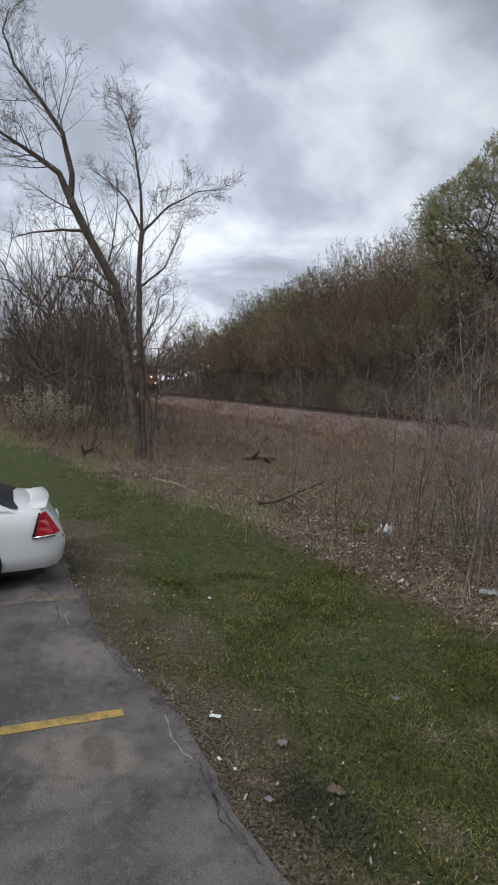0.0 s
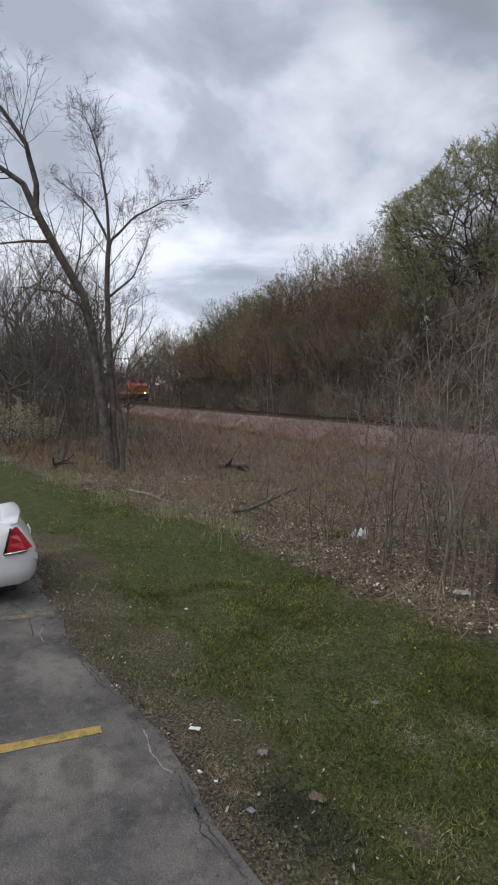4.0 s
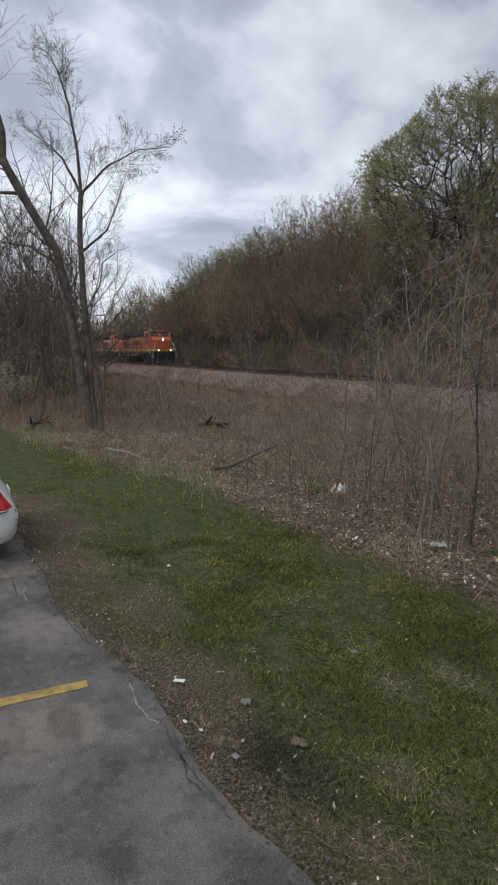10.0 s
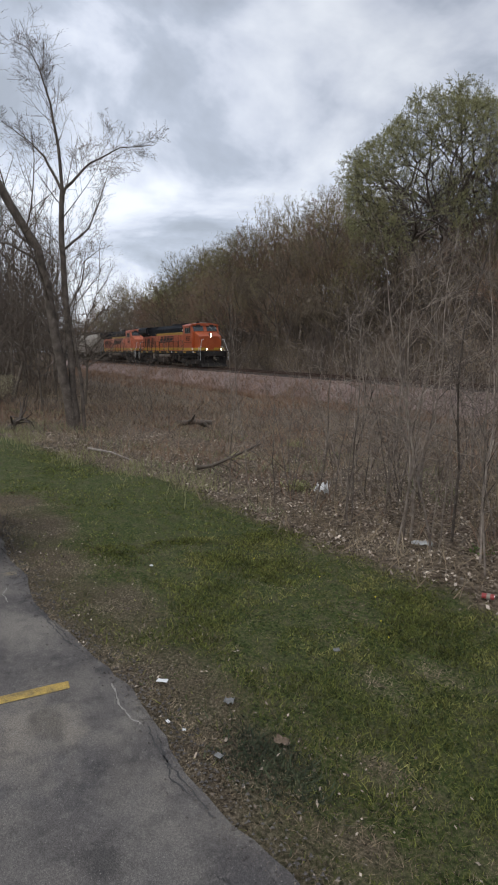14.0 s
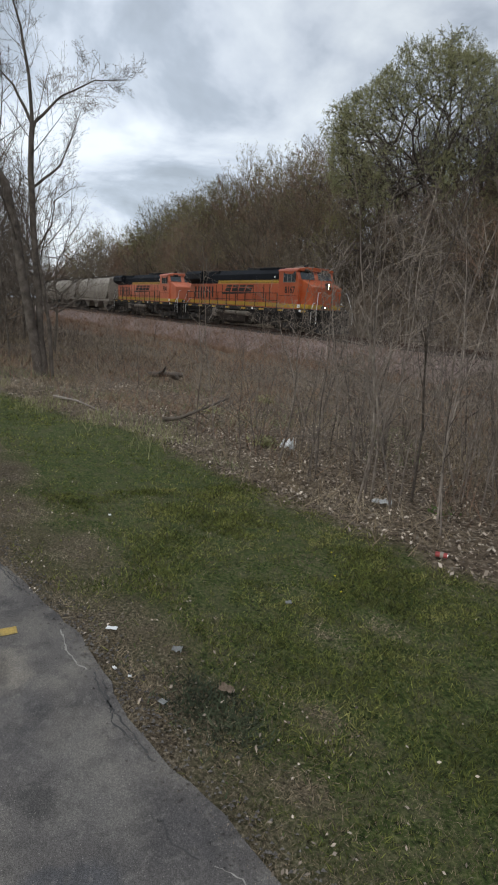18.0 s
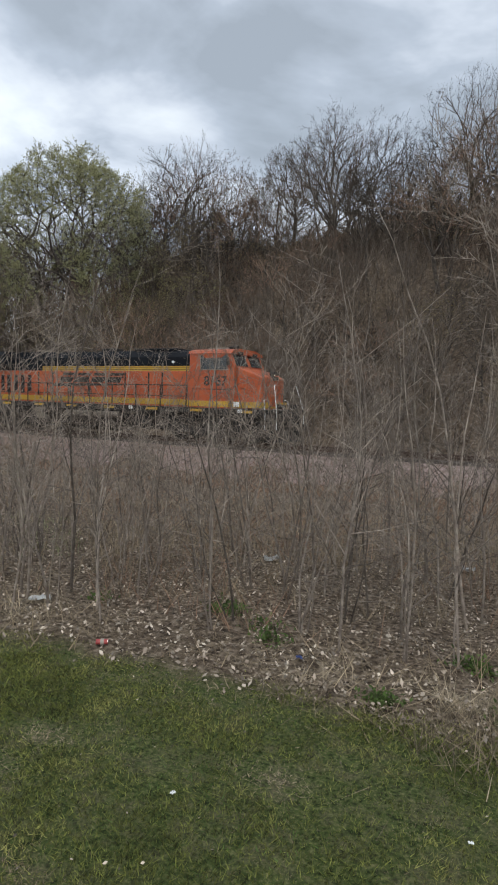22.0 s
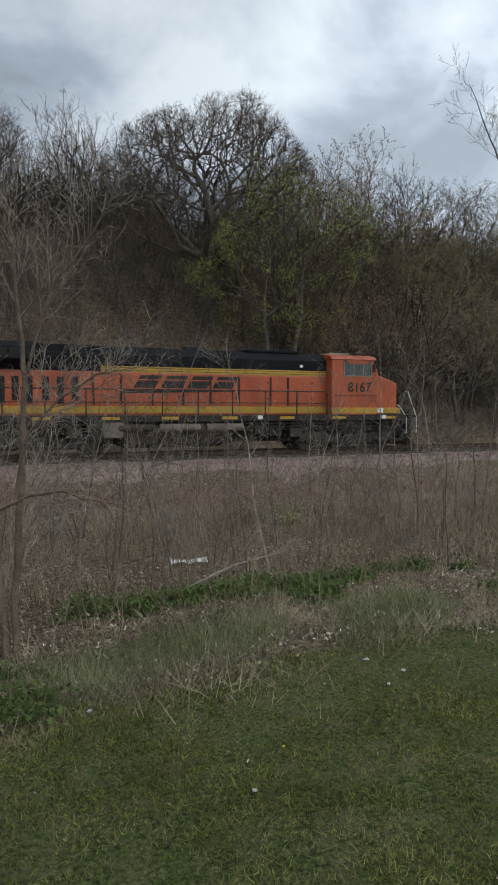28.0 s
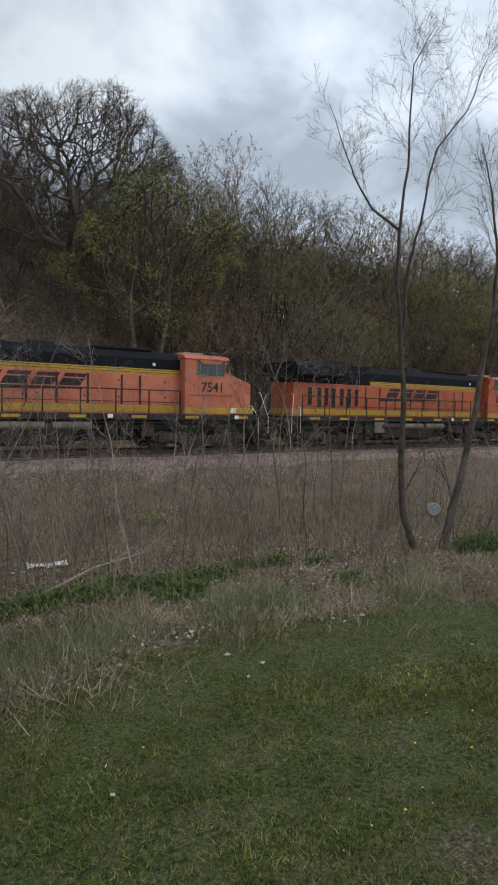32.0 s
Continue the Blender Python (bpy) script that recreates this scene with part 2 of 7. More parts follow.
M_HERB_DARK = mat("sooty_dark_weeds", [(0.0234, 0.0312, 0.0156), (0.065, 0.0754, 0.039)], 3, 0.8, vary=0.6, island=True)
M_BLOSSOM = mat("pale_blossom", [(0.3385, 0.301, 0.198), (0.4836, 0.4435, 0.3036)], 3, 0.8, vary=0.2, island=True)


for m in (M_BUD, M_BUD_TAN, M_BUD_OLIVE, M_BUD_YELLOW, M_GRASS, M_GRASS_TALL, M_HERB, M_BLOSSOM):
    leafy(m)


def asphalt_material():
    """Grey asphalt with fine stone speckle, sandy washed patches and oil drips."""
    m = bpy.data.materials.new("worn_asphalt")
    m.use_nodes = True
    nt = m.node_tree
    N, L = nt.nodes.new, nt.links.new
    b = nt.nodes["Principled BSDF"]
    b.inputs["Roughness"].default_value = 0.9
    b.inputs["Specular IOR Level"].default_value = 0.2
    tc = N("ShaderNodeTexCoord")

    def tex(scale, detail, lo, hi, a, c):
        n = N("ShaderNodeTexNoise"); n.inputs["Scale"].default_value = scale; n.inputs["Detail"].default_value = detail
        L(tc.outputs["Object"], n.inputs["Vector"])
        r = N("ShaderNodeMapRange"); r.interpolation_type = "SMOOTHSTEP"
        for k, v in zip(("From Min", "From Max", "To Min", "To Max"), (lo, hi, a, c)):
            r.inputs[k].default_value = v
        L(n.outputs["Fac"], r.inputs["Value"])
        return r.outputs[0]

    def mix(fac, a, c):
        k = N("ShaderNodeMix"); k.data_type = "RGBA"
        L(fac, k.inputs["Factor"])
        for sock, v in (("A", a), ("B", c)):
            if isinstance(v, tuple):
                k.inputs[sock].default_value = (*v, 1)
            else:
                L(v, k.inputs[sock])
        return k.outputs["Result"]

    c = mix(tex(1.7, 8, 0.35, 0.65, 0, 1), (0.076, 0.069, 0.066), (0.108, 0.098, 0.092))
    c = mix(tex(1.15, 9, 0.46, 0.68, 0, 0.75), c, (0.2, 0.18, 0.156))
    # sand washed together in shallow dips: place, size, amount, colour
    for x, y, wx, wy, amount, colour in ((-3.85, 0.22, 0.62, 0.34, 0.85, (0.2, 0.176, 0.148)), (-4.0, 0.33, 0.26, 0.12, 0.7, (0.1, 0.088, 0.074)), (-5.5, 0.25, 0.6, 0.25, 0.65, (0.19, 0.172, 0.15)), (-2.65, 0.68, 0.4, 0.22, 0.55, (0.17, 0.155, 0.138)), (-3.1, -0.1, 0.6, 0.3, 0.4, (0.16, 0.147, 0.133)), (-2.2, 0.38, 0.2, 0.3, 0.6, (0.07, 0.071, 0.078)), (-7.6, -0.1, 0.7, 0.2, 0.6, (0.19, 0.17, 0.15)), (-2.75, 0.42, 0.14, 0.1, 0.6, (0.05, 0.047, 0.045))):
        mp = N("ShaderNodeMapping"); mp.inputs["Location"].default_value = (-x / wx, -y / wy, 0); mp.inputs["Scale"].default_value = (1 / wx, 1 / wy, 1)
        L(tc.outputs["Object"], mp.inputs[0])
        ln = N("ShaderNodeVectorMath"); ln.operation = "LENGTH"
        L(mp.outputs[0], ln.inputs[0])
        ad = N("ShaderNodeMath"); ad.operation = "ADD"
        L(ln.outputs["Value"], ad.inputs[0]); L(tex(3.5, 8, 0.2, 0.8, -0.5, 0.5), ad.inputs[1])
        fade = N("ShaderNodeMapRange"); fade.interpolation_type = "SMOOTHSTEP"
        for k, v in zip(("From Min", "From Max", "To Min", "To Max"), (0.45, 1.1, amount, 0)):
            fade.inputs[k].default_value = v
        L(ad.outputs[0], fade.inputs["Value"])
        c = mix(fade.outputs[0], c, colour)
    c = mix(tex(3.1, 6, 0.58, 0.74, 0, 0.65), c, (0.045, 0.042, 0.042))
    c = mix(tex(0.7, 4, 0.55, 0.7, 0, 0.4), c, (0.068, 0.067, 0.073))
    c = mix(tex(17, 9, 0.5, 0.72, 0, 0.35), c, (0.2, 0.185, 0.165))
    c = mix(tex(9, 12, 0.5, 0.68, 0, 0.35), c, (0.052, 0.049, 0.047))
    v = N("ShaderNodeVectorMath"); v.operation = "SCALE"
    L(c, v.inputs[0]); L(tex(190, 9, 0.34, 0.66, 0.66, 1.36), v.inputs["Scale"])
    v2 = N("ShaderNodeVectorMath"); v2.operation = "SCALE"
    L(v.outputs[0], v2.inputs[0]); L(tex(70, 8, 0.38, 0.62, 0.86, 1.14), v2.inputs["Scale"])
    v = v2
    grit = mix(tex(95, 3, 0.64, 0.72, 0, 0.6), v.outputs[0], (0.34, 0.31, 0.275))
    L(grit, b.inputs["Base Color"])
    bp = N("ShaderNodeBump"); bp.inputs["Distance"].default_value = 0.0003
    L(tex(170, 4, 0, 1, 0, 1), bp.inputs["Height"]); L(bp.outputs[0], b.inputs["Normal"])
    return m


M_ASPHALT = asphalt_material()
M_CRACK = mat("crack_filler", [(0.042, 0.0405, 0.0405), (0.075, 0.072, 0.069)], 6, 0.9)
M_YELLOW_LINE = mat("worn_yellow_paint", [(0.15, 0.12, 0.07), (0.36, 0.25, 0.075), (0.45, 0.31, 0.085)], 9, 0.85, fine=0.35)
M_YELLOW_WORN = mat("nearly_worn_yellow_paint", [(0.10, 0.095, 0.09), (0.17, 0.145, 0.115), (0.33, 0.235, 0.085)], 5, 0.88, fine=0.35)
M_BALLAST = mat("pinkish_ballast", [(0.122, 0.0878, 0.0756), (0.2172, 0.1586, 0.1391), (0.3294, 0.2525, 0.2245)], 9, 0.95, bump=0.06, bscale=12, fine=0.35)
M_CRIB = mat("dark_crib_stone", [(0.0305, 0.024, 0.0205), (0.061, 0.048, 0.042), (0.0969, 0.078, 0.0684)], 9, 0.95, bump=0.04, bscale=14, fine=0.3)
M_RAIL = mat("rusty_rail_steel", [(0.05, 0.032, 0.024), (0.10, 0.06, 0.045)], 6, 0.6, metal=0.4)
M_TIE = mat("creosoted_timber", [(0.03, 0.024, 0.02), (0.07, 0.055, 0.045)], 5, 0.9, vary=0.3)
M_ORANGE = mat("orange_loco_paint", [(0.275, 0.05, 0.015), (0.36, 0.072, 0.02), (0.42, 0.1, 0.034)], 0.8, 0.42, fine=0.06, spec=0.5)
M_ORANGE_FADED = mat("faded_orange_loco_paint", [(0.40, 0.10, 0.05), (0.48, 0.135, 0.07), (0.55, 0.18, 0.105)], 0.8, 0.5, fine=0.06, spec=0.4)
M_LOCO_DARK = mat("dark_green_black_paint", [(0.004, 0.005, 0.007), (0.009, 0.01, 0.013)], 1.2, 0.7, spec=0.15)
M_LOCO_YELLOW = mat("loco_yellow_paint", [(0.36, 0.21, 0.025), (0.48, 0.30, 0.045)], 1.5, 0.45, fine=0.08)
M_LOCO_BLACK = mat("sooty_underframe_steel", [(0.012, 0.011, 0.010), (0.04, 0.034, 0.03)], 2.5, 0.75, bump=0.004)
M_TANK = mat("dusty_tank_steel", [(0.02, 0.016, 0.013), (0.065, 0.05, 0.04)], 1.6, 0.8)
M_TANK_PALE = mat("dusty_pale_tank", [(0.09, 0.075, 0.06), (0.19, 0.16, 0.13)], 1.6, 0.8)
M_WHITE = mat("white_painted_metal", [(0.62, 0.62, 0.60), (0.78, 0.78, 0.76)], 8, 0.5)
M_WHEEL_STEEL = mat("wheel_steel", [(0.03, 0.026, 0.022), (0.08, 0.07, 0.06)], 5, 0.5, metal=0.5)
M_LOUVER = mat("black_intake_grille", [(0.004, 0.004, 0.005), (0.015, 0.014, 0.014)], 8, 0.6)
M_HOPPER = mat("dusty_grey_hopper_paint", [(0.17, 0.145, 0.118), (0.25, 0.217, 0.178), (0.31, 0.272, 0.228)], 0.7, 0.75, fine=0.15)
M_GLASS = glass("dark_window_glass", (0.05, 0.06, 0.065))
M_CAR = mat("white_car_paint", [(0.72, 0.725, 0.71), (0.80, 0.805, 0.79)], 1.2, 0.28, spec=0.5, coat=0.6)
M_CAR_DARK = mat("black_car_plastic", [(0.012, 0.012, 0.013), (0.025, 0.025, 0.026)], 6, 0.5)
M_TYRE = mat("tyre_rubber", [(0.012, 0.012, 0.012), (0.028, 0.027, 0.026)], 12, 0.85)
M_RIM = mat("alloy_rim", [(0.35, 0.35, 0.36), (0.5, 0.5, 0.5)], 9, 0.35, metal=0.8)
M_RED_LENS = mat("red_tail_lens", [(0.42, 0.010, 0.018), (0.55, 0.018, 0.028)], 9, 0.12, spec=0.6, coat=1.0)
M_CHROME = mat("chrome_trim", [(0.55, 0.55, 0.56), (0.7, 0.7, 0.7)], 9, 0.15, metal=1.0)
M_PAPER = mat("white_litter", [(0.62, 0.62, 0.61), (0.8, 0.8, 0.79)], 14, 0.7)
M_PLASTIC = mat("pale_plastic", [(0.26, 0.26, 0.25), (0.48, 0.48, 0.47)], 8, 0.4)
M_PLASTIC_DIRTY = mat("dirty_plastic", [(0.13, 0.13, 0.125), (0.30, 0.30, 0.29)], 30, 0.35)
M_RED = mat("red_can_paint", [(0.26, 0.04, 0.04), (0.34, 0.07, 0.06)], 14, 0.35)
M_BLUE = mat("blue_litter", [(0.03, 0.05, 0.16), (0.05, 0.08, 0.22)], 14, 0.4)
M_DANDELION = mat("dandelion_yellow", [(0.62, 0.5, 0.02), (0.75, 0.62, 0.04)], 30, 0.7)
M_CONCRETE = mat("pale_concrete", [(0.32, 0.31, 0.29), (0.45, 0.44, 0.42)], 1.5, 0.85)
M_DEADWOOD = mat("bleached_wood", [(0.2, 0.165, 0.135), (0.34, 0.3, 0.26)], 6, 0.85, bump=0.004)
M_LAMP = glow("headlight_glow", (1.0, 0.85, 0.58), 14.0)
M_CRACK_PALE = mat("sandy_crack_edge", [(0.2, 0.185, 0.165), (0.34, 0.32, 0.29)], 20, 0.95)

# ---------------------------------------------------------------- mesh helpers
def mesh_of(name, verts, faces, material, smooth=False):
    me = bpy.data.meshes.new(name)
    me.from_pydata(verts, [], faces)
    me.materials.append(material)
    if smooth:
        me.polygons.foreach_set("use_smooth", [True] * len(me.polygons))
    me.update()
    return me


def fast_mesh(name, verts, nface, material):
    """A mesh of loose faces with nface corners each, from an array of corners."""
    me = bpy.data.meshes.new(name)
    n = len(verts)
    me.vertices.add(n); me.vertices.foreach_set("co", np.ascontiguousarray(verts, dtype=np.float32).ravel())
    me.loops.add(n); me.loops.foreach_set("vertex_index", np.arange(n, dtype=np.int32))
    me.polygons.add(n // nface)
    me.polygons.foreach_set("loop_start", np.arange(0, n, nface, dtype=np.int32))
    me.materials.append(material)
    me.update(calc_edges=True)
    return me


def part(name, data, material=None, parent=None, label="", at=None):
    """Links a bmesh or a mesh as one mesh object under a thing or a part."""
    if isinstance(data, bmesh.types.BMesh):
        me = bpy.data.meshes.new(name)
        data.to_mesh(me); data.free()
        me.materials.append(material)
    else:
        me = data
    ob = new(name, me)
    if at is not None:
        ob.matrix_basis = at
    if parent is not None:
        ob.parent = parent
    if label:
        ob["label"] = label
    return ob


def thing(name, label, category, at=None, group="", kind=""):
    ob = new(name)
    ob.empty_display_size = 0.2
    if at is not None:
        ob.matrix_basis = at
    return tagged(ob, label, category, group, kind)


def box(x0, x1, y0, y1, z0, z1, bevel=0.0, bm=None):
    bm = bm or bmesh.new()
    r = bmesh.ops.create_cube(bm, size=1.0)
    bmesh.ops.scale(bm, vec=(x1 - x0, y1 - y0, z1 - z0), verts=r["verts"])
    bmesh.ops.translate(bm, vec=((x0 + x1) / 2, (y0 + y1) / 2, (z0 + z1) / 2), verts=r["verts"])
    if bevel:
        es = list({e for v in r["verts"] for e in v.link_edges})
        bmesh.ops.bevel(bm, geom=es, offset=bevel, segments=2, affect="EDGES", profile=0.5)
    return bm


def cyl(p, q, r, sides=16, bm=None, r2=None):
    bm = bm or bmesh.new()
    p, q = Vector(p), Vector(q)
    m = Matrix.Translation((p + q) / 2) @ (q - p).to_track_quat("Z", "Y").to_matrix().to_4x4()
    bmesh.ops.create_cone(bm, cap_ends=True, segments=sides, radius1=r, radius2=r if r2 is None else r2, depth=(q - p).length, matrix=m)
    return bm


def prism(profile, y0, y1, bevel=0.0):
    """A profile in x, z drawn out from y0 to y1."""
    bm = bmesh.new()
    a = [bm.verts.new((x, y0, z)) for x, z in profile]
    b = [bm.verts.new((x, y1, z)) for x, z in profile]
    n = len(profile)
    bm.faces.new(a); bm.faces.new(b[::-1])
    for i in range(n):
        bm.faces.new((a[i], b[i], b[(i + 1) % n], a[(i + 1) % n]))
    bmesh.ops.recalc_face_normals(bm, faces=bm.faces)
    if bevel:
        bmesh.ops.bevel(bm, geom=list(bm.edges), offset=bevel, segments=2, affect="EDGES", profile=0.5)
    return bm


def prism_x(profile, x0, x1, bevel=0.0):
    """A profile in y, z drawn out from x0 to x1."""
    bm = prism([(y, z) for y, z in profile], x0, x1, bevel)
    for v in bm.verts:
        v.co = Vector((v.co.y, v.co.x, v.co.z))
    bmesh.ops.recalc_face_normals(bm, faces=bm.faces)
    return bm


class Tubes:
    """Gathers tapered tubes into one mesh."""

    def __init__(self):
        self.v, self.f = [], []

    def tube(self, pts, radii, sides):
        n0 = len(self.v)
        up = Vector((0.31, 0.2, 0.93))
        k = len(pts)
        for i, p in enumerate(pts):
            d = (pts[min(i + 1, k - 1)] - pts[max(i - 1, 0)]).normalized()
            u = d.cross(up)
            if u.length < 0.05:
                u = d.cross(Vector((1, 0, 0)))
            u.normalize()
            w = d.cross(u)
            r = radii[i]
            for s in range(sides):
                a = 2 * math.pi * s / sides
                self.v.append(tuple(p + u * (r * math.cos(a)) + w * (r * math.sin(a))))
        for i in range(k - 1):
            for s in range(sides):
                a, b = n0 + i * sides + s, n0 + i * sides + (s + 1) % sides
                self.f.append((a, b, b + sides, a + sides))

    def twig(self, p, q, r):
        """A thin three-sided spike."""
        n0 = len(self.v)
        d = q - p
        u = d.cross(Vector((0.2, 0.9, 0.4)))
        if u.length < 1e-5:
            u = Vector((1, 0, 0))
        u = u.normalized() * r
        w = d.normalized().cross(u)
        self.v += [tuple(p + u), tuple(p - u * 0.5 + w * 0.87), tuple(p - u * 0.5 - w * 0.87), tuple(q)]
        self.f += [(n0, n0 + 1, n0 + 3), (n0 + 1, n0 + 2, n0 + 3), (n0 + 2, n0, n0 + 3)]

    def blade(self, p, q, r):
        """A twig so thin that one face will do."""
        n0 = len(self.v)
        d = q - p
        u = d.cross(Vector((random.random() - 0.5, random.random() - 0.5, random.random() - 0.5)))
        u = u.normalized() * r if u.length > 1e-6 else Vector((r, 0, 0))
        self.v += [tuple(p + u), tuple(p - u), tuple(q)]
        self.f.append((n0, n0 + 1, n0 + 2))


def bent(d, amount, rng):
    return (d + Vector((rng.uniform(-1, 1), rng.uniform(-1, 1), rng.uniform(-1, 1))) * amount).normalized()


def side_way(d, angle, rng):
    """A way that leaves d at the given angle, on a random side."""
    u = d.cross(Vector((rng.uniform(-1, 1), rng.uniform(-1, 1), rng.uniform(-1, 1))))
    if u.length < 0.05:
        u = d.orthogonal()
    return (d * math.cos(angle) + u.normalized() * math.sin(angle)).normalized()


def grow(wood, fine, p, d, length, r, level, spec, rng, tips):
    """One branch and all that springs from it. spec: a row a level of (segments, sides, bend, rise, children, angle, share)."""
    segs, sides, bend, rise, kids, angle, share = spec[level][:7]
    last = level == len(spec) - 1
    thin = spec[0][8] if len(spec[0]) > 8 else 0.0035
    if last:
        q = p + (bent(d, bend, rng) + Vector((0, 0, rise))).normalized() * length
        fine.blade(p, q, min(r, thin * 0.75))
        tips.append(q)
        return
    pts, radii, ways = [p.copy()], [r], [d]
    step = length / segs
    for i in range(segs):
        d = (bent(d, bend, rng) + Vector((0, 0, rise))).normalized()
        p = p + d * step
        pts.append(p.copy()); ways.append(d)
        radii.append(max(r * (1 - (i + 1) / segs * 0.86), thin * 0.7))
    (wood if sides > 3 else fine).tube(pts, radii, sides)
    start = 0.25 if level else spec[0][7] if len(spec[0]) > 7 else 0.3
    for k in range(kids):
        f = start + (1 - start) * (k + rng.random()) / kids
        x = f * segs
        i = min(int(x), segs - 1)
        q = pts[i].lerp(pts[i + 1], x - i)
        way = side_way(ways[i + 1], math.radians(angle) * rng.uniform(0.7, 1.25), rng)
        grow(wood, fine, q, way, length * share * (1.3 - 0.55 * f) * rng.uniform(0.75, 1.25), max(radii[i] * 0.55, thin), level + 1, spec, rng, tips)


def leaves_at(tips, size, each, spread, rng):
    """Small leaves about the tips, as corners of loose triangles."""
    out = []
    for t in tips:
        for _ in range(each):
            c = t + Vector((rng.gauss(0, spread), rng.gauss(0, spread), rng.gauss(0, spread)))
            u = Vector((rng.uniform(-1, 1), rng.uniform(-1, 1), rng.uniform(-1, 1))).normalized() * size
            w = u.orthogonal().normalized() * size * 0.9
            out += [tuple(c - u), tuple(c + w), tuple(c + u)]
    return out


def tree_of(name, label, category, stems, spec, seed, bark, twig, leaf=None, leaf_size=0.05, leaf_each=1, leaf_spread=0.2, keep=1.0, group=""):
    """A tree thing with trunk and crown. stems: (foot, way, length, radius)."""
    rng = random.Random(seed)
    random.seed(seed)
    wood, fine, tips = Tubes(), Tubes(), []
    for foot, way, length, r in stems:
        grow(wood, fine, Vector(foot), Vector(way).normalized(), length, r, 0, spec, rng, tips)
    ob = thing(name, label, category, group=group)
    part("trunk", mesh_of("trunk", wood.v, wood.f, bark, True), parent=ob)
    part("crown", mesh_of("crown", fine.v, fine.f, twig), parent=ob)
    if leaf:
        tips = [t for t in tips if rng.random() < keep]
        part("leaves", fast_mesh("leaves", np.array(leaves_at(tips, leaf_size, leaf_each, leaf_spread, rng)), 3, leaf), parent=ob)
    return ob


def crown_tree(name, label, height, base, width, n, seed, bark, twig, trunk=0.2, stems=1, twigs=6, twig_len=0.7, thin=0.012, up=0.22, gnarl=0.06, stout=0.46, fine_r=0.009, leaf=None, leaf_size=0.05, leaf_each=1, low=0.0, lump=0.24, group="", category="tree"):
    """A tree whose limbs fork again and again until they fill a rounded, lumpy crown with about n shoots."""
    rng = random.Random(seed)
    random.seed(seed)
    wood, fine, spots = Tubes(), Tubes(), []
    tall = height - base
    mid = base + tall * (0.38 - low)
    rise_h, drop_h = height - mid, tall * (0.42 + low)

    def inside(p, grow_by=1.0):
        z = (p.z - mid) / (rise_h if p.z > mid else drop_h)
        u = Vector((p.x / width, p.y / width, z))
        return u.length < (0.9 + lump * noise.noise((u.x * 1.5 + seed * 3.7, u.y * 1.5, u.z * 1.5))) * grow_by

    def reach(p, d):
        s = 0.0
        while s < 14 and inside(p + d * (s + 0.3)) or s < 1.2 and (p + d * s).z < base + 0.6:
            s += 0.3
        return s

    def spray(a, b, d, count, share):
        for _ in range(count):
            q = a.lerp(b, rng.uniform(0.05, 1))
            t = side_way(d, radians(rng.uniform(22, 72)), rng)
            t = (t + Vector((0, 0, 0.25 * up + 0.08))).normalized()
            tip = q + t * twig_len * rng.uniform(0.35, 1.1) * share
            if not inside(tip, 1.06):
                tip = q.lerp(tip, 0.5)
            fine.blade(q, tip, fine_r)
            if rng.random() < 0.6:
                k = q.lerp(tip, rng.uniform(0.3, 0.7))
                fine.blade(k, k + (side_way(t, radians(rng.uniform(25, 50)), rng) + Vector((0, 0, 0.1))) * twig_len * share * rng.uniform(0.25, 0.5), fine_r * 0.9)
            if leaf:
                for _ in range(leaf_each):
                    spots.append(q.lerp(tip, rng.uniform(0.2, 1.05)))

    def fork(p, d, quota, r_from):
        far = reach(p, d)
        r = min(thin * quota ** stout, r_from)
        if quota <= 1.6 or far < 0.5:
            b = p + d * max(min(far, 1.3), 0.3)
            m = p.lerp(b, 0.5) + Vector((rng.uniform(-1, 1), rng.uniform(-1, 1), rng.uniform(-0.6, 0.6))) * 0.09
            fine.blade(p, m, max(thin * 0.9, fine_r))
            fine.blade(m, b, max(thin * 0.6, fine_r))
            spray(p, b, d, twigs, 1.0)
            return
        long = far * rng.uniform(0.22, 0.38) + 0.12
        m = p + d * long * 0.5 + Vector((rng.uniform(-1, 1), rng.uniform(-1, 1), rng.uniform(-1, 0.6))) * long * gnarl
        b = p + d * long + Vector((rng.uniform(-1, 1), rng.uniform(-1, 1), rng.uniform(-0.8, 0.8))) * long * gnarl
        heavy = r > thin * 2.6
        (wood if heavy else fine).tube([p, m, b] if heavy else [p, b], [r_from if heavy else min(r_from, r * 1.2), r * 1.04, r] if heavy else [min(r_from, r * 1.2), r], 6 if r > trunk * 0.4 else 4 if heavy else 3)
        if r < thin * 4.5:
            spray(p, b, d, max(twigs // 2, 1), 0.85)
        d = (b - m).normalized()
        parts = 3 if rng.random() < 0.35 and quota > 4 else 2
        cuts = [rng.uniform(0.5, 1.5) for _ in range(parts)]
        turn = rng.uniform(0, 6.283)
        open_by = 27 + 15 * min(1.0, quota / 40)
        side = d.orthogonal().normalized()
        for k in range(parts):
            s = cuts[k] / sum(cuts)
            a = radians(open_by * rng.uniform(0.7, 1.35) * (1.35 - s))
            w = Matrix.Rotation(turn + 6.283 * k / parts + rng.uniform(-0.4, 0.4), 3, d) @ side
            t = (d * math.cos(a) + w * math.sin(a) + Vector((b.x, b.y, 0)) * 0.12 / width + Vector((0, 0, 0.10 * up + 0.02))).normalized()
            fork(b, t, quota * s, r)

    ends = []
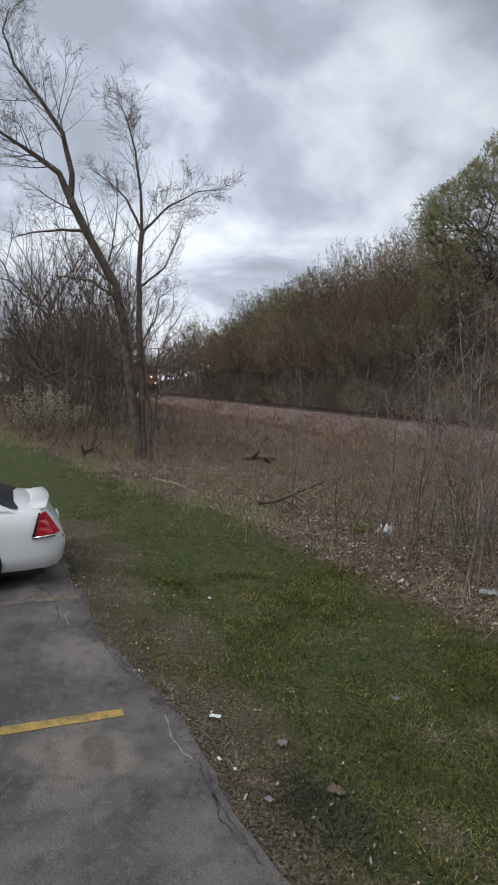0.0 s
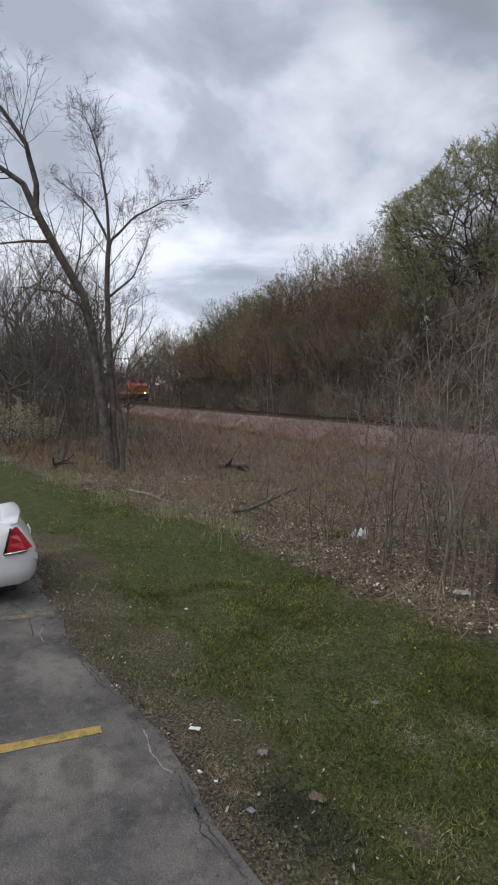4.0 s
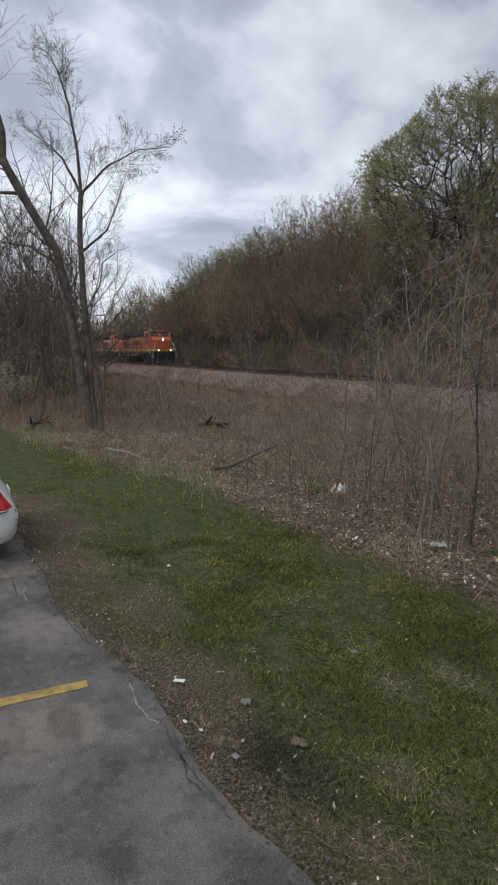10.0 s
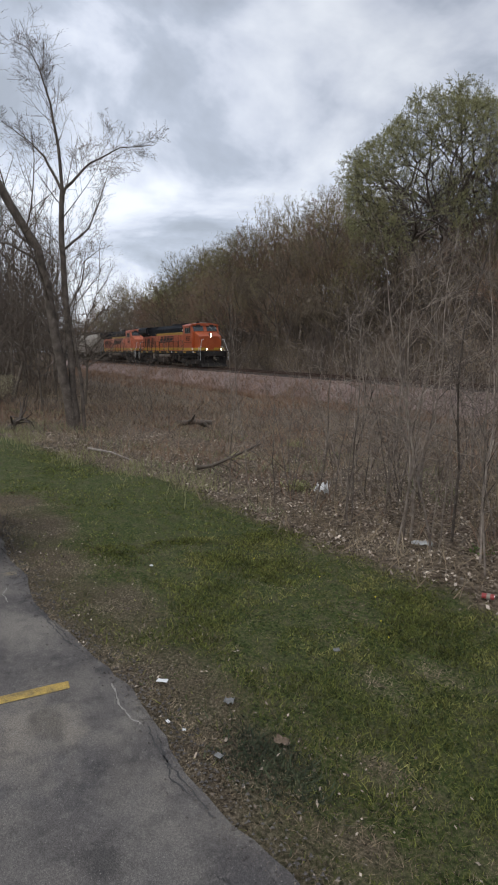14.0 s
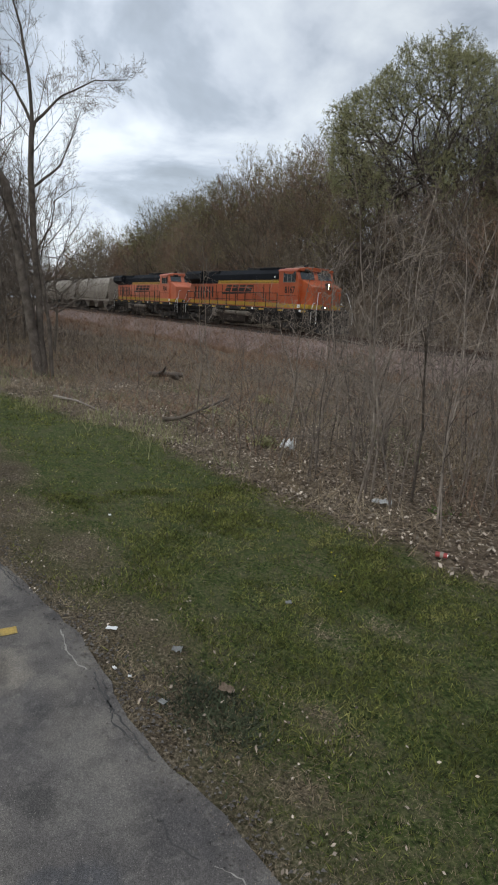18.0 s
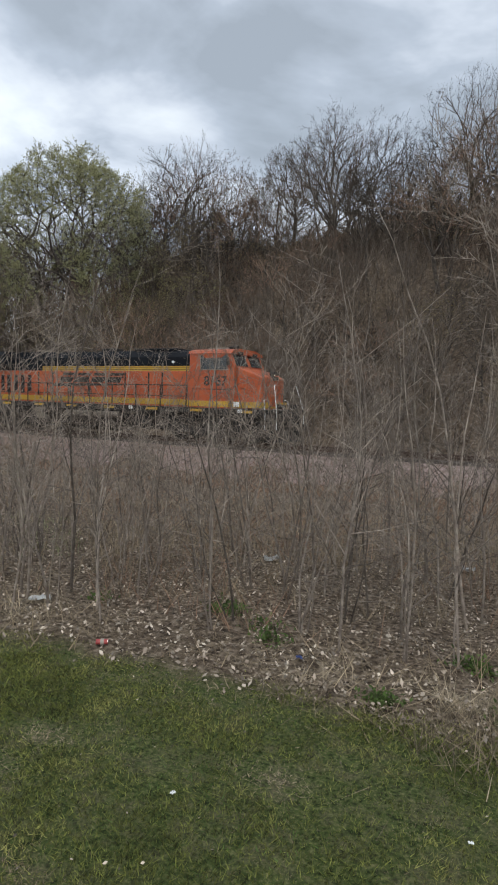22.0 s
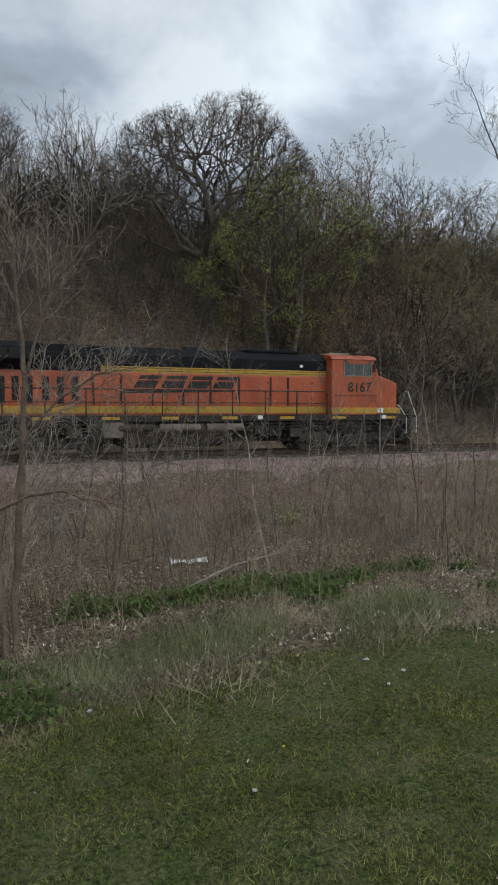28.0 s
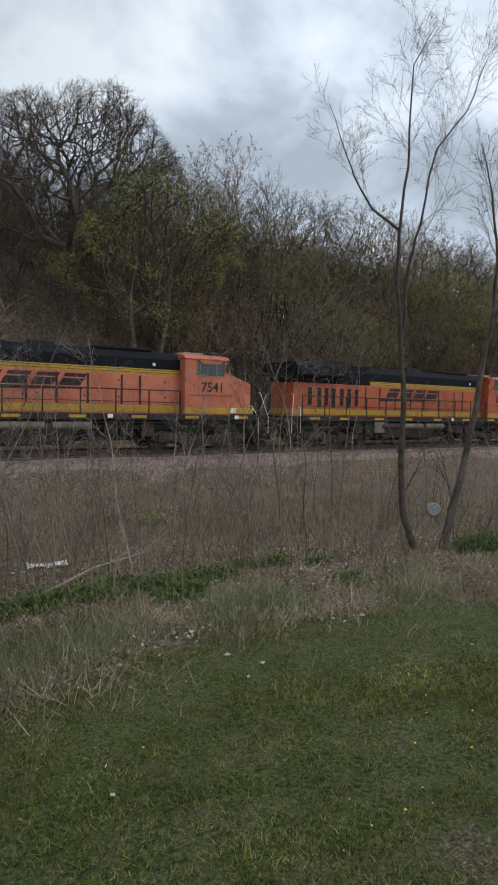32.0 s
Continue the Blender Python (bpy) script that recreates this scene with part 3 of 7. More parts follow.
    for s in range(stems):
        a = 6.283 * s / stems + rng.uniform(-0.5, 0.5)
        out = 0.0 if stems == 1 else rng.uniform(0.14, 0.3)
        p = Vector((0.2 * math.cos(a), 0.2 * math.sin(a), -0.5)) if stems > 1 else Vector((0, 0, -0.5))
        pts = [p.copy()]
        while p.z < base:
            p = p + Vector((out * math.cos(a) + rng.uniform(-0.1, 0.1), out * math.sin(a) + rng.uniform(-0.1, 0.1), 1)) * max(0.7, base / 6)
            pts.append(p.copy())
        wood.tube(pts, [trunk * (1.25 if i == 0 else 1 - 0.35 * i / len(pts)) for i in range(len(pts))], 8)
        ends.append((pts, a))
    for pts, a in ends:
        lead = (pts[-1] - pts[-2]).normalized()
        limbs = 6 if stems == 1 else 4
        fork(pts[-1], (lead + Vector((rng.uniform(-.15, .15), rng.uniform(-.15, .15), 0.4))).normalized(), n * 0.25 / stems, trunk * 0.62)
        for k in range(limbs):
            w = 6.283 * (k + rng.uniform(-0.25, 0.25)) / limbs + a
            tilt = radians(rng.uniform(32, 60) + 60 * low + (14 if k % 2 else 0) - 16 * min(up, 1))
            q = pts[-1].lerp(pts[-2], rng.uniform(0, 0.9))
            fork(q, Vector((math.sin(tilt) * math.cos(w), math.sin(tilt) * math.sin(w), math.cos(tilt))), n * 0.75 / stems / limbs, trunk * 0.5)
    ob = thing(name, label, category, group=group)
    part("trunk", mesh_of("trunk", wood.v, wood.f, bark, True), parent=ob)
    part("crown", mesh_of("crown", fine.v, fine.f, twig), parent=ob)
    if leaf:
        part("leaves", fast_mesh("leaves", np.array(leaves_at(spots, leaf_size, 1, 0.04, rng)), 3, leaf), parent=ob)
    return ob


# ---------------------------------------------------------------- the lie of the land
EDGE_X = [-80, -40, -25, -21, -16, -13, -11.5, -9.6, -8, -6, -5, -3, -1, 0, 1.4, 3.2, 5, 7.5, 14, 40]
EDGE_Y = [-4.6, -1.9, -1.0, 0.8, 2.0, 2.8, 3.5, 3.75, 3.95, 4.05, 4.3, 4.7, 4.75, 4.85, 5.3, 5.75, 5.7, 5.4, 5.2, 5.0]
LOT_X = [-9, -7, -5.5, -4.8, -4.2, -3.4, -2.6, -2.15, -1.6, 6]
LOT_Y = [0.36, 0.42, 0.6, 0.76, 0.9, 0.98, 1.05, 1.15, 1.28, 1.5]
TRACK_X = [-450, -75, -60, -50, -40, 0, 40, 60, 120, 300]
TRACK_Y = [23.1, 23.15, 23.4, 23.7, 24.15, 26.27, 28.39, 29.2, 30, 30]


def track_y(x):
    return float(np.interp(x, TRACK_X, TRACK_Y))


def rail_z(x):
    """The line falls gently towards the right."""
    return 2.35 - 0.0787 * track_y(x)


CREST_X = [-400, -260, -215, -160, -115, -70, -50, -40, -5, 10, 22, 36, 80, 200]
CREST_Z = [0, 1, 5, 7, 8.5, 9, 13, 17, 18, 17, 12, 10.5, 9, 8]


def brush_edge(x):
    return float(np.interp(x, EDGE_X, EDGE_Y))


def lot_edge(x):
    return float(np.interp(x, LOT_X, LOT_Y))


def smooth(t):
    t = min(max(t, 0.0), 1.0)
    return t * t * (3 - 2 * t)


def ground_z(x, y):
    e, l = brush_edge(x), lot_edge(x)
    z = -0.014 if y < l else -0.014 - 0.166 * smooth((y - l) / max(e - l, 0.5))
    if y > e:
        z -= 0.35 * smooth((y - e) / 6) + 0.5 * smooth((y - e - 5) / 10)
    if x < -14:
        z *= 1 - 0.6 * smooth((-14 - x) / 30) * (1 if y < 16 else 0.0)
    d = y - track_y(x)
    up = smooth((d + 5.0) / 2.7)
    z = z * (1 - up) + (rail_z(x) - 0.5) * up
    if d > 2.2:
        z -= 0.5 * smooth((d - 2.2) / 1.2) * (1 - smooth((y - 31.5) / 4))
    if y > 31.5:
        h = float(np.interp(x, CREST_X, CREST_Z))
        s = (y - 31.5) / 20.5
        z += h * (0.25 * smooth(s) + 0.75 * min(s, 1.0) ** 1.15 * (1.0 if s < 1 else 1.0))
        if s > 1:
            z -= 0.03 * (y - 52)
    n = noise.noise((x * 0.35, y * 0.35, 0)) * 0.05 + noise.noise((x * 1.7, y * 1.7, 3)) * 0.02
    if y > e + 0.5 and not -2.8 < d < 2.7:
        n *= 2.5
    if y > 33:
        n += noise.noise((x * 0.09, y * 0.09, 7)) * 1.2 * smooth((y - 33) / 6)
    if y < l + 0.1:
        n = 0
    return z + n


def ground_material():
    """Lawn, bare thatch along the asphalt, leaf litter under the brush and on the hill."""
    m = bpy.data.materials.new("lawn_and_leaf_litter")
    m.use_nodes = True
    nt = m.node_tree
    N, L = nt.nodes.new, nt.links.new
    b = nt.nodes["Principled BSDF"]
    b.inputs["Roughness"].default_value = 0.92
    b.inputs["Specular IOR Level"].default_value = 0.15
    tc = N("ShaderNodeTexCoord")

    def tex(scale, detail=6):
        n = N("ShaderNodeTexNoise"); n.inputs["Scale"].default_value = scale; n.inputs["Detail"].default_value = detail
        n.inputs["Roughness"].default_value = 0.65
        L(tc.outputs["Object"], n.inputs["Vector"])
        return n.outputs["Fac"]

    def ramp(fac, *stops):
        r = N("ShaderNodeValToRGB")
        e = r.color_ramp.elements
        e[0].position, e[0].color = stops[0][0], (*stops[0][1], 1)
        e[1].position, e[1].color = stops[-1][0], (*stops[-1][1], 1)
        for p, c in stops[1:-1]:
            k = e.new(p); k.color = (*c, 1)
        L(fac, r.inputs[0])
        return r.outputs[0]

    def mix(fac, a, c):
        k = N("ShaderNodeMix"); k.data_type = "RGBA"
        L(fac, k.inputs["Factor"]); L(a, k.inputs["A"]); L(c, k.inputs["B"])
        return k.outputs["Result"]

    def mask(attr, wobble, lo, hi):
        a = N("ShaderNodeAttribute"); a.attribute_name = attr
        w = N("ShaderNodeMath"); w.operation = "MULTIPLY_ADD"; w.inputs[1].default_value = wobble
        L(tex(1.3, 8), w.inputs[0]); L(a.outputs["Fac"], w.inputs[2])
        r = N("ShaderNodeMapRange"); r.inputs["From Min"].default_value = lo + wobble / 2; r.inputs["From Max"].default_value = hi + wobble / 2
        L(w.outputs[0], r.inputs["Value"])
        return r.outputs[0]

    lawn = ramp(tex(30, 14), (0.36, (0.014, 0.02, 0.006)), (0.46, (0.045, 0.064, 0.017)), (0.57, (0.09, 0.108, 0.034)), (0.67, (0.17, 0.165, 0.075)))
    thatch = ramp(tex(48.0, 14), (0.36, (0.026, 0.019, 0.0125)), (0.46, (0.08, 0.062, 0.042)), (0.55, (0.15, 0.119, 0.082)), (0.65, (0.31, 0.255, 0.185)))
    litter = ramp(tex(13.0, 12), (0.36, (0.03, 0.021, 0.0145)), (0.48, (0.11, 0.081, 0.057)), (0.58, (0.205, 0.158, 0.116)), (0.68, (0.36, 0.295, 0.235)))
    hill = ramp(tex(4.0, 14), (0.34, (0.045, 0.032, 0.022)), (0.5, (0.108, 0.079, 0.056)), (0.66, (0.19, 0.145, 0.105)))
    worn = N("ShaderNodeMapRange"); worn.inputs["From Min"].default_value, worn.inputs["From Max"].default_value = 0.46, 0.66
    worn.inputs["To Max"].default_value = 0.75
    L(tex(5.5, 12), worn.inputs["Value"])
    lawn = mix(worn.outputs[0], lawn, ramp(tex(60, 8), (0.35, (0.06, 0.058, 0.03)), (0.65, (0.17, 0.155, 0.085))))
    c = mix(mask("from_lot", 0.9, 0.52, 0.0), lawn, thatch)
    c = mix(mask("from_edge", 1.2, -0.15, 0.25), c, litter)
    c = mix(mask("from_hill", 1.5, -0.5, 1.5), c, hill)
    L(c, b.inputs["Base Color"])
    bp = N("ShaderNodeBump"); bp.inputs["Distance"].default_value = 0.03
    L(tex(50, 5), bp.inputs["Height"]); L(bp.outputs[0], b.inputs["Normal"])
    return m


def steps(*runs):
    out = []
    for a, b, s in runs:
        out += list(np.arange(a, b - 1e-6, s))
    return out + [runs[-1][1]]


BARE = [(-10.1, 0.75, 1.1, 0.55), (-8.6, 1.0, 1.2, 0.6), (-7.0, 0.85, 1.0, 0.5), (-14.0, 0.7, 1.2, 0.4), (-3.1, 1.4, 0.45, 0.3), (-2.68, 1.98, 0.22, 0.16), (-2.25, 1.6, 0.25, 0.16), (-1.8, 3.6, 0.42, 0.28), (-4.71, 3.28, 0.45, 0.22), (-3.5, 2.62, 0.3, 0.18), (3.05, 2.15, 0.4, 0.25), (-3.58, 3.14, 0.3, 0.2), (-5.6, 1.3, 0.9, 0.5), (-4.0, 1.3, 0.8, 0.4)]


def bareness(x, y):
    """1 in the middle of a worn spot of the lawn, 0 outside."""
    return max(max(0.0, 1 - ((x - a) / w) ** 2 - ((y - b) / h) ** 2) for a, b, w, h in BARE)


def build_ground():
    xs = steps((-1500, -400, 110), (-400, -120, 20), (-120, -40, 4), (-40, -16, 1.0), (-16, 10, 0.25), (10, 40, 1.2), (40, 120, 8), (120, 400, 40), (400, 1500, 110))
    ys = steps((-1500, -300, 120), (-300, -60, 24), (-60, -8, 4), (-8, 0, 0.8), (0, 8, 0.2), (8, 34, 0.65), (34, 64, 1.3), (64, 160, 8), (160, 400, 40), (400, 1500, 110))
    v, lot, edge, hill = [], [], [], []
    for y in ys:
        for x in xs:
            v.append((x, y, ground_z(x, y)))
            lot.append((min(max(y - lot_edge(x), -2), 4) if -11 < x < 8 else 4) * (1 - bareness(x, y)))
            edge.append(min(max(y - brush_edge(x), -4), 4) if x < 60 else 4)
            hill.append(min(max(y - 31, -4), 4))
    nx = len(xs)
    f = [(j * nx + i, j * nx + i + 1, (j + 1) * nx + i + 1, (j + 1) * nx + i) for j in range(len(ys) - 1) for i in range(nx - 1)]
    me = mesh_of("ground", v, f, ground_material(), True)
    for name, vals in (("from_lot", lot), ("from_edge", edge), ("from_hill", hill)):
        a = me.attributes.new(name, "FLOAT", "POINT")
        a.data.foreach_set("value", vals)
    tagged(new("ground", me), "mown spring lawn running into brown leaf litter and a wooded bluff", "ground", kind="structure")


build_ground()


def build_lot():
    """Asphalt slab with a ragged edge, yellow stall lines and cracks."""
    rng = random.Random(4)
    bm = bmesh.new()
    rim = []
    x = -9.6
    while x < 6.2:
        y = lot_edge(x) + noise.noise((x * 1.1, 0, 5)) * 0.09 + noise.noise((x * 5, 0, 2)) * 0.035
        rim.append((x, y)); x += 0.12
    rim = [(-30, -9), (-12, -3.0), (-9.75, -0.1)] + rim + [(30, 1.3), (30, -40), (-30, -40)]
    top = [bm.verts.new((x, y, 0.0)) for x, y in rim]
    low = [bm.verts.new((x + 0.0, y + 0.05, -0.12)) for x, y in rim]
    bm.faces.new(top[::-1])
    for i in range(len(rim)):
        j = (i + 1) % len(rim)
        bm.faces.new((top[i], top[j], low[j], low[i]))
    bmesh.ops.recalc_face_normals(bm, faces=bm.faces)
    bmesh.ops.triangulate(bm, faces=bm.faces)
    lot = part("pavement", bm, M_ASPHALT)
    tagged(lot, "worn grey asphalt parking lot with a crumbling edge", "pavement", kind="structure")
    for x, end in ((-4.34, 0.55), (-6.86, 0.42)):
        bm = bmesh.new()
        n = 40
        left, right = [], []
        for i in range(n + 1):
            y = end - 4.9 * i / n
            w = 0.052 + noise.noise((x, y * 4, 1)) * 0.009
            left.append(bm.verts.new((x - w, y + rng.uniform(-0.01, 0.01), 0.004)))
            right.append(bm.verts.new((x + w, y + rng.uniform(-0.01, 0.01), 0.004)))
        for i in range(n):
            bm.faces.new((left[i], left[i + 1], right[i + 1], right[i]))
        bmesh.ops.recalc_face_normals(bm, faces=bm.faces)
        part("painted_line", bm, M_YELLOW_LINE if x > -5 else M_YELLOW_WORN, lot, "worn yellow stall line")
    for pts, wide, material, label in (
            (((-5.98, 0.49), (-5.6, 0.56), (-5.17, 0.65), (-4.9, 0.66)), 0.006, M_CRACK, ""),
            (((-5.93, 0.48), (-5.4, 0.57), (-5.05, 0.63), (-4.82, 0.72)), 0.009, M_CRACK, ""),
            (((-3.52, 0.93), (-3.25, 0.9), (-3.11, 0.88), (-2.9, 0.94)), 0.007, M_CRACK, ""),
            (((-2.66, -0.35), (-2.2, -0.05), (-1.98, 0.26), (-2.02, 0.39), (-2.06, 0.57), (-2.06, 0.7)), 0.004, M_CRACK, ""),
            (((-2.4, 0.86), (-2.36, 0.9), (-2.24, 0.89), (-2.1, 0.97)), 0.004, M_CRACK, ""),
            (((-2.05, 1.02), (-1.95, 1.09), (-1.81, 1.12), (-1.67, 1.14)), 0.004, M_CRACK_PALE, "sand-filled pale crack"),
            (((-7.4, 0.0), (-7.1, 0.12), (-6.8, 0.18), (-6.2, 0.2)), 0.008, M_CRACK, ""),
            (((-4.22, 0.82), (-4.0, 0.8), (-3.77, 0.82), (-3.66, 0.87)), 0.008, M_CRACK_PALE, "sand-filled pale crack"),
            (((-3.63, 0.9), (-3.4, 0.89), (-3.19, 0.91), (-2.94, 0.96), (-2.7, 0.98)), 0.006, M_CRACK, ""),
            (((-6.45, 0.3), (-6.3, 0.25), (-6.05, 0.28)), 0.007, M_CRACK_PALE, "sand-filled pale crack")):
        bm = bmesh.new()
        prev = None
        for (x0, y0), (x1, y1) in zip(pts, pts[1:]):
            for k in range(8):
                x, y = x0 + (x1 - x0) * k / 8 + rng.uniform(-0.01, 0.01), y0 + (y1 - y0) * k / 8 + rng.uniform(-0.008, 0.008)
                w = wide * rng.uniform(0.3, 1.1)
                pair = bm.verts.new((x, y - w, 0.003)), bm.verts.new((x, y + w, 0.003))
                if prev:
                    bm.faces.new((prev[0], pair[0], pair[1], prev[1]))
                prev = pair
        part("crack", bm, material, lot, label)
    pts = []
    for _ in range(2600):
        x = rng.uniform(-9.4, 3)
        c = Vector((x, lot_edge(x) + rng.gauss(0.05, 0.09), 0.0))
        c.z = max(0.001, ground_z(c.x, c.y) + 0.012) if c.y > lot_edge(x) else 0.002
        r = rng.uniform(0.004, 0.016)
        q = [c + Vector((math.cos(a), math.sin(a), 0)) * r for a in (rng.random(), 2 + rng.random(), 4 + rng.random())]
        for i in range(3):
            pts += [tuple(q[i]), tuple(q[(i + 1) % 3]), tuple(c + Vector((0, 0, r * 0.8)))]
    tagged(part("asphalt_crumbs", fast_mesh("asphalt_crumbs", np.array(pts), 3, M_ASPHALT), parent=lot, label="loose crumbs along the broken edge"), kind="stuff")


build_lot()


def build_track():
    tr = thing("railway_track", "single rusty railway track on pinkish ballast", "railway track", kind="structure")
    prof = [(-4.7, -1.5), (-2.5, -0.36), (-1.5, -0.27), (-1.1, -0.18), (1.1, -0.18), (1.36, -0.22), (2.3, -0.3), (4.2, -1.06)]
    rng = random.Random(8)

    def sweep(profile, xs, closed, rough=0.0):
        """A profile across the line drawn along it; heights count from the rail's top."""
        v, f = [], []
        n = len(profile)
        for x in xs:
            y0, z0 = track_y(x), rail_z(x)
            for k, (y, z) in enumerate(profile):
                w = noise.noise((x * 0.5, k * 3.1, 0)) * 0.12 * rough
                dz = noise.noise((x * 1.3, k, 4)) * 0.05 * rough if k in (0, 1, 6, 7) else rng.uniform(-0.012, 0.012) * rough
                v.append((x, y0 + y + w, z0 + z + dz))
        for i in range(len(xs) - 1):
            for k in range(n if closed else n - 1):
                f.append((i * n + k, (i + 1) * n + k, (i + 1) * n + (k + 1) % n, i * n + (k + 1) % n))
        return v, f

    v, f = sweep(prof, steps((-420, -80, 10), (-80, 50, 0.6), (50, 300, 10)), False, 1.0)
    part("ballast_bed", mesh_of("ballast_bed", v, f, M_BALLAST), parent=tr, label="pinkish crushed-stone ballast")
    # a strip of stone between the ties, darker than the ballast shoulders
    v, f = sweep([(-1.5, -0.36), (-1.36, -0.17), (1.36, -0.17), (1.5, -0.36)], steps((-420, -80, 10), (-80, 60, 1.5), (60, 300, 10)), False, 0.3)
    part("crib_stone", mesh_of("crib_stone", v, f, M_CRIB), parent=tr, label="dark stone between the ties")
    for y in (-0.75, 0.75):
        w = 0.036
        v, f = sweep([(y - 0.07, -0.14), (y + 0.07, -0.14), (y + 0.07, -0.125), (y + 0.012, -0.11), (y + 0.012, -0.045), (y + w, -0.035), (y + w, 0), (y - w, 0), (y - w, -0.035), (y - 0.012, -0.045), (y - 0.012, -0.11), (y - 0.07, -0.125)], steps((-420, -80, 10), (-80, 60, 5), (60, 300, 20)), True)
        part("rail", mesh_of("rail", v, f, M_RAIL), parent=tr)
    bm = box(-0.115, 0.115, -1.3, 1.3, -0.33, -0.135, 0.012)

    def tie_at(x):
        turn = math.degrees(math.atan2(track_y(x + 1) - track_y(x - 1), 2))
        return pose(x, track_y(x) + rng.uniform(-0.04, 0.04), rail_z(x) + rng.uniform(-0.008, 0.004), 0, 0, turn)

    first = part("tie", bm, M_TIE, tr, at=tie_at(-90))
    for i in range(1, 250):
        part("tie", first.data, parent=tr, at=tie_at(-90 + i * 0.55))
    # loose stones on the near shoulder
    pts = []
    for _ in range(9000):
        x = rng.uniform(-45, 42); s = rng.random()
        y = -1.6 - 2.9 * s
        z = float(np.interp(y, [p[0] for p in prof], [p[1] for p in prof])) + 0.01
        r = rng.uniform(0.03, 0.075)
        c = Vector((x, y + track_y(x), z + rail_z(x)))
        q = [c + Vector((math.cos(a), math.sin(a), rng.uniform(-0.3, 0.3))) * r for a in (rng.random(), 2 + rng.random(), 4 + rng.random())]
        tip = c + Vector((rng.uniform(-.3, .3) * r, rng.uniform(-.3, .3) * r, r))
        for i in range(3):
            pts += [tuple(q[i]), tuple(q[(i + 1) % 3]), tuple(tip)]
    tagged(part("ballast_stones", fast_mesh("ballast_stones", np.array(pts), 3, M_BALLAST), parent=tr), kind="stuff")


build_track()
# ---------------------------------------------------------------- the train
MOVERS = []    # things that run along the track, with how far they stand behind the leading platform
WHEELS = []    # wheelsets, with their place on the truck and radius


def digits(name, text, size, m, parent, material):
    cu = bpy.data.curves.new(name, "FONT")
    cu.body, cu.size, cu.align_x, cu.align_y, cu.extrude, cu.offset = text, size, "CENTER", "CENTER", 0.004, 0.012
    cu.materials.append(material)
    ob = new(name, cu)
    ob.matrix_basis = m
    ob.parent = parent
    return ob


def wheelset(parent, x, z, r, gauge=0.75):
    bm = cyl((0, -0.95, 0), (0, 0.95, 0), 0.09, 10)
    for s in (-1, 1):
        cyl((0, s * (gauge - 0.07), 0), (0, s * (gauge + 0.07), 0), r, 28, bm)
        cyl((0, s * (gauge - 0.1), 0), (0, s * (gauge - 0.07), 0), r + 0.025, 28, bm)
        cyl((0, s * (gauge + 0.06), 0), (0, s * (gauge + 0.1), 0), r * 0.45, 14, bm)
        for k in range(4):
            a = k * math.pi / 2
            cyl((r * .62 * math.cos(a), s * (gauge + 0.065), r * .62 * math.sin(a)), (r * .62 * math.cos(a), s * (gauge + 0.082), r * .62 * math.sin(a)), 0.05, 8, bm)
    ob = part("wheelset", bm, M_WHEEL_STEEL, parent)
    ob.matrix_basis = pose(x, 0, z)
    WHEELS.append((ob, x, z, r))
    return ob


def truck(parent, cx, spacing, axles, r, side_y):
    """A bogie: side frames, springs and wheelsets."""
    half = spacing * (axles - 1) / 2
    prof = [(-half - 0.55, r - 0.1), (-half - 0.55, r + 0.28), (-half + 0.1, r + 0.36), (-half * 0.4, r + 0.1), (half * 0.4, r + 0.1), (half - 0.1, r + 0.36), (half + 0.55, r + 0.28), (half + 0.55, r - 0.1), (half - 0.5, r - 0.12), (0.4, r - 0.28), (-0.4, r - 0.28), (-half + 0.5, r - 0.12)]
    bol = box(-half - 0.35, half + 0.35, -0.6, 0.6, 0.24, r + 0.42, 0.04)
    tk = part("truck", bol, M_LOCO_BLACK, parent, at=pose(cx, 0, 0))
    for s in (-1, 1):
        part("side_frame", prism(prof, s * side_y - 0.07, s * side_y + 0.07, 0.02), M_LOCO_BLACK, tk)
        for k in range(axles):
            x = -half + k * spacing
            bm = box(x - 0.2, x + 0.2, s * side_y - 0.13, s * side_y + 0.13, r - 0.2, r + 0.2, 0.04)
            part("axle_box", bm, M_TANK, tk)
        for k in range(axles - 1):
            x = -half + (k + 0.5) * spacing
            for dx in (-0.16, 0.16):
                part("spring", cyl((x + dx, s * (side_y + 0.02), r - 0.18), (x + dx, s * (side_y + 0.02), r + 0.24), 0.1, 12), M_TANK, tk)
            bm = cyl((x - 0.3, s * (side_y + 0.1), r + 0.42), (x + 0.3, s * (side_y + 0.1), r + 0.42), 0.09, 10)
            part("brake_cylinder", bm, M_LOCO_BLACK, tk)
    for k in range(axles):
        wheelset(tk, -half + k * spacing, r, r)
    return tk


def handrail(parent, x0, x1, y, z0, top, step, material, label=""):
    part("handrail", cyl((x0, y, top), (x1, y, top), 0.026, 6), material, parent, label)
    part("mid_rail", cyl((x0, y, (z0 + top) / 2), (x1, y, (z0 + top) / 2), 0.018, 6), material, parent)
    n = max(1, round(abs(x1 - x0) / step))
    first = None
    for i in range(n + 1):
        x = x0 + (x1 - x0) * i / n
        if first is None:
            first = part("stanchion", cyl((0, 0, z0), (0, 0, top), 0.032, 6), material, parent, at=pose(x, y, 0))
        else:
            part("stanchion", first.data, parent=parent, at=pose(x, y, 0))


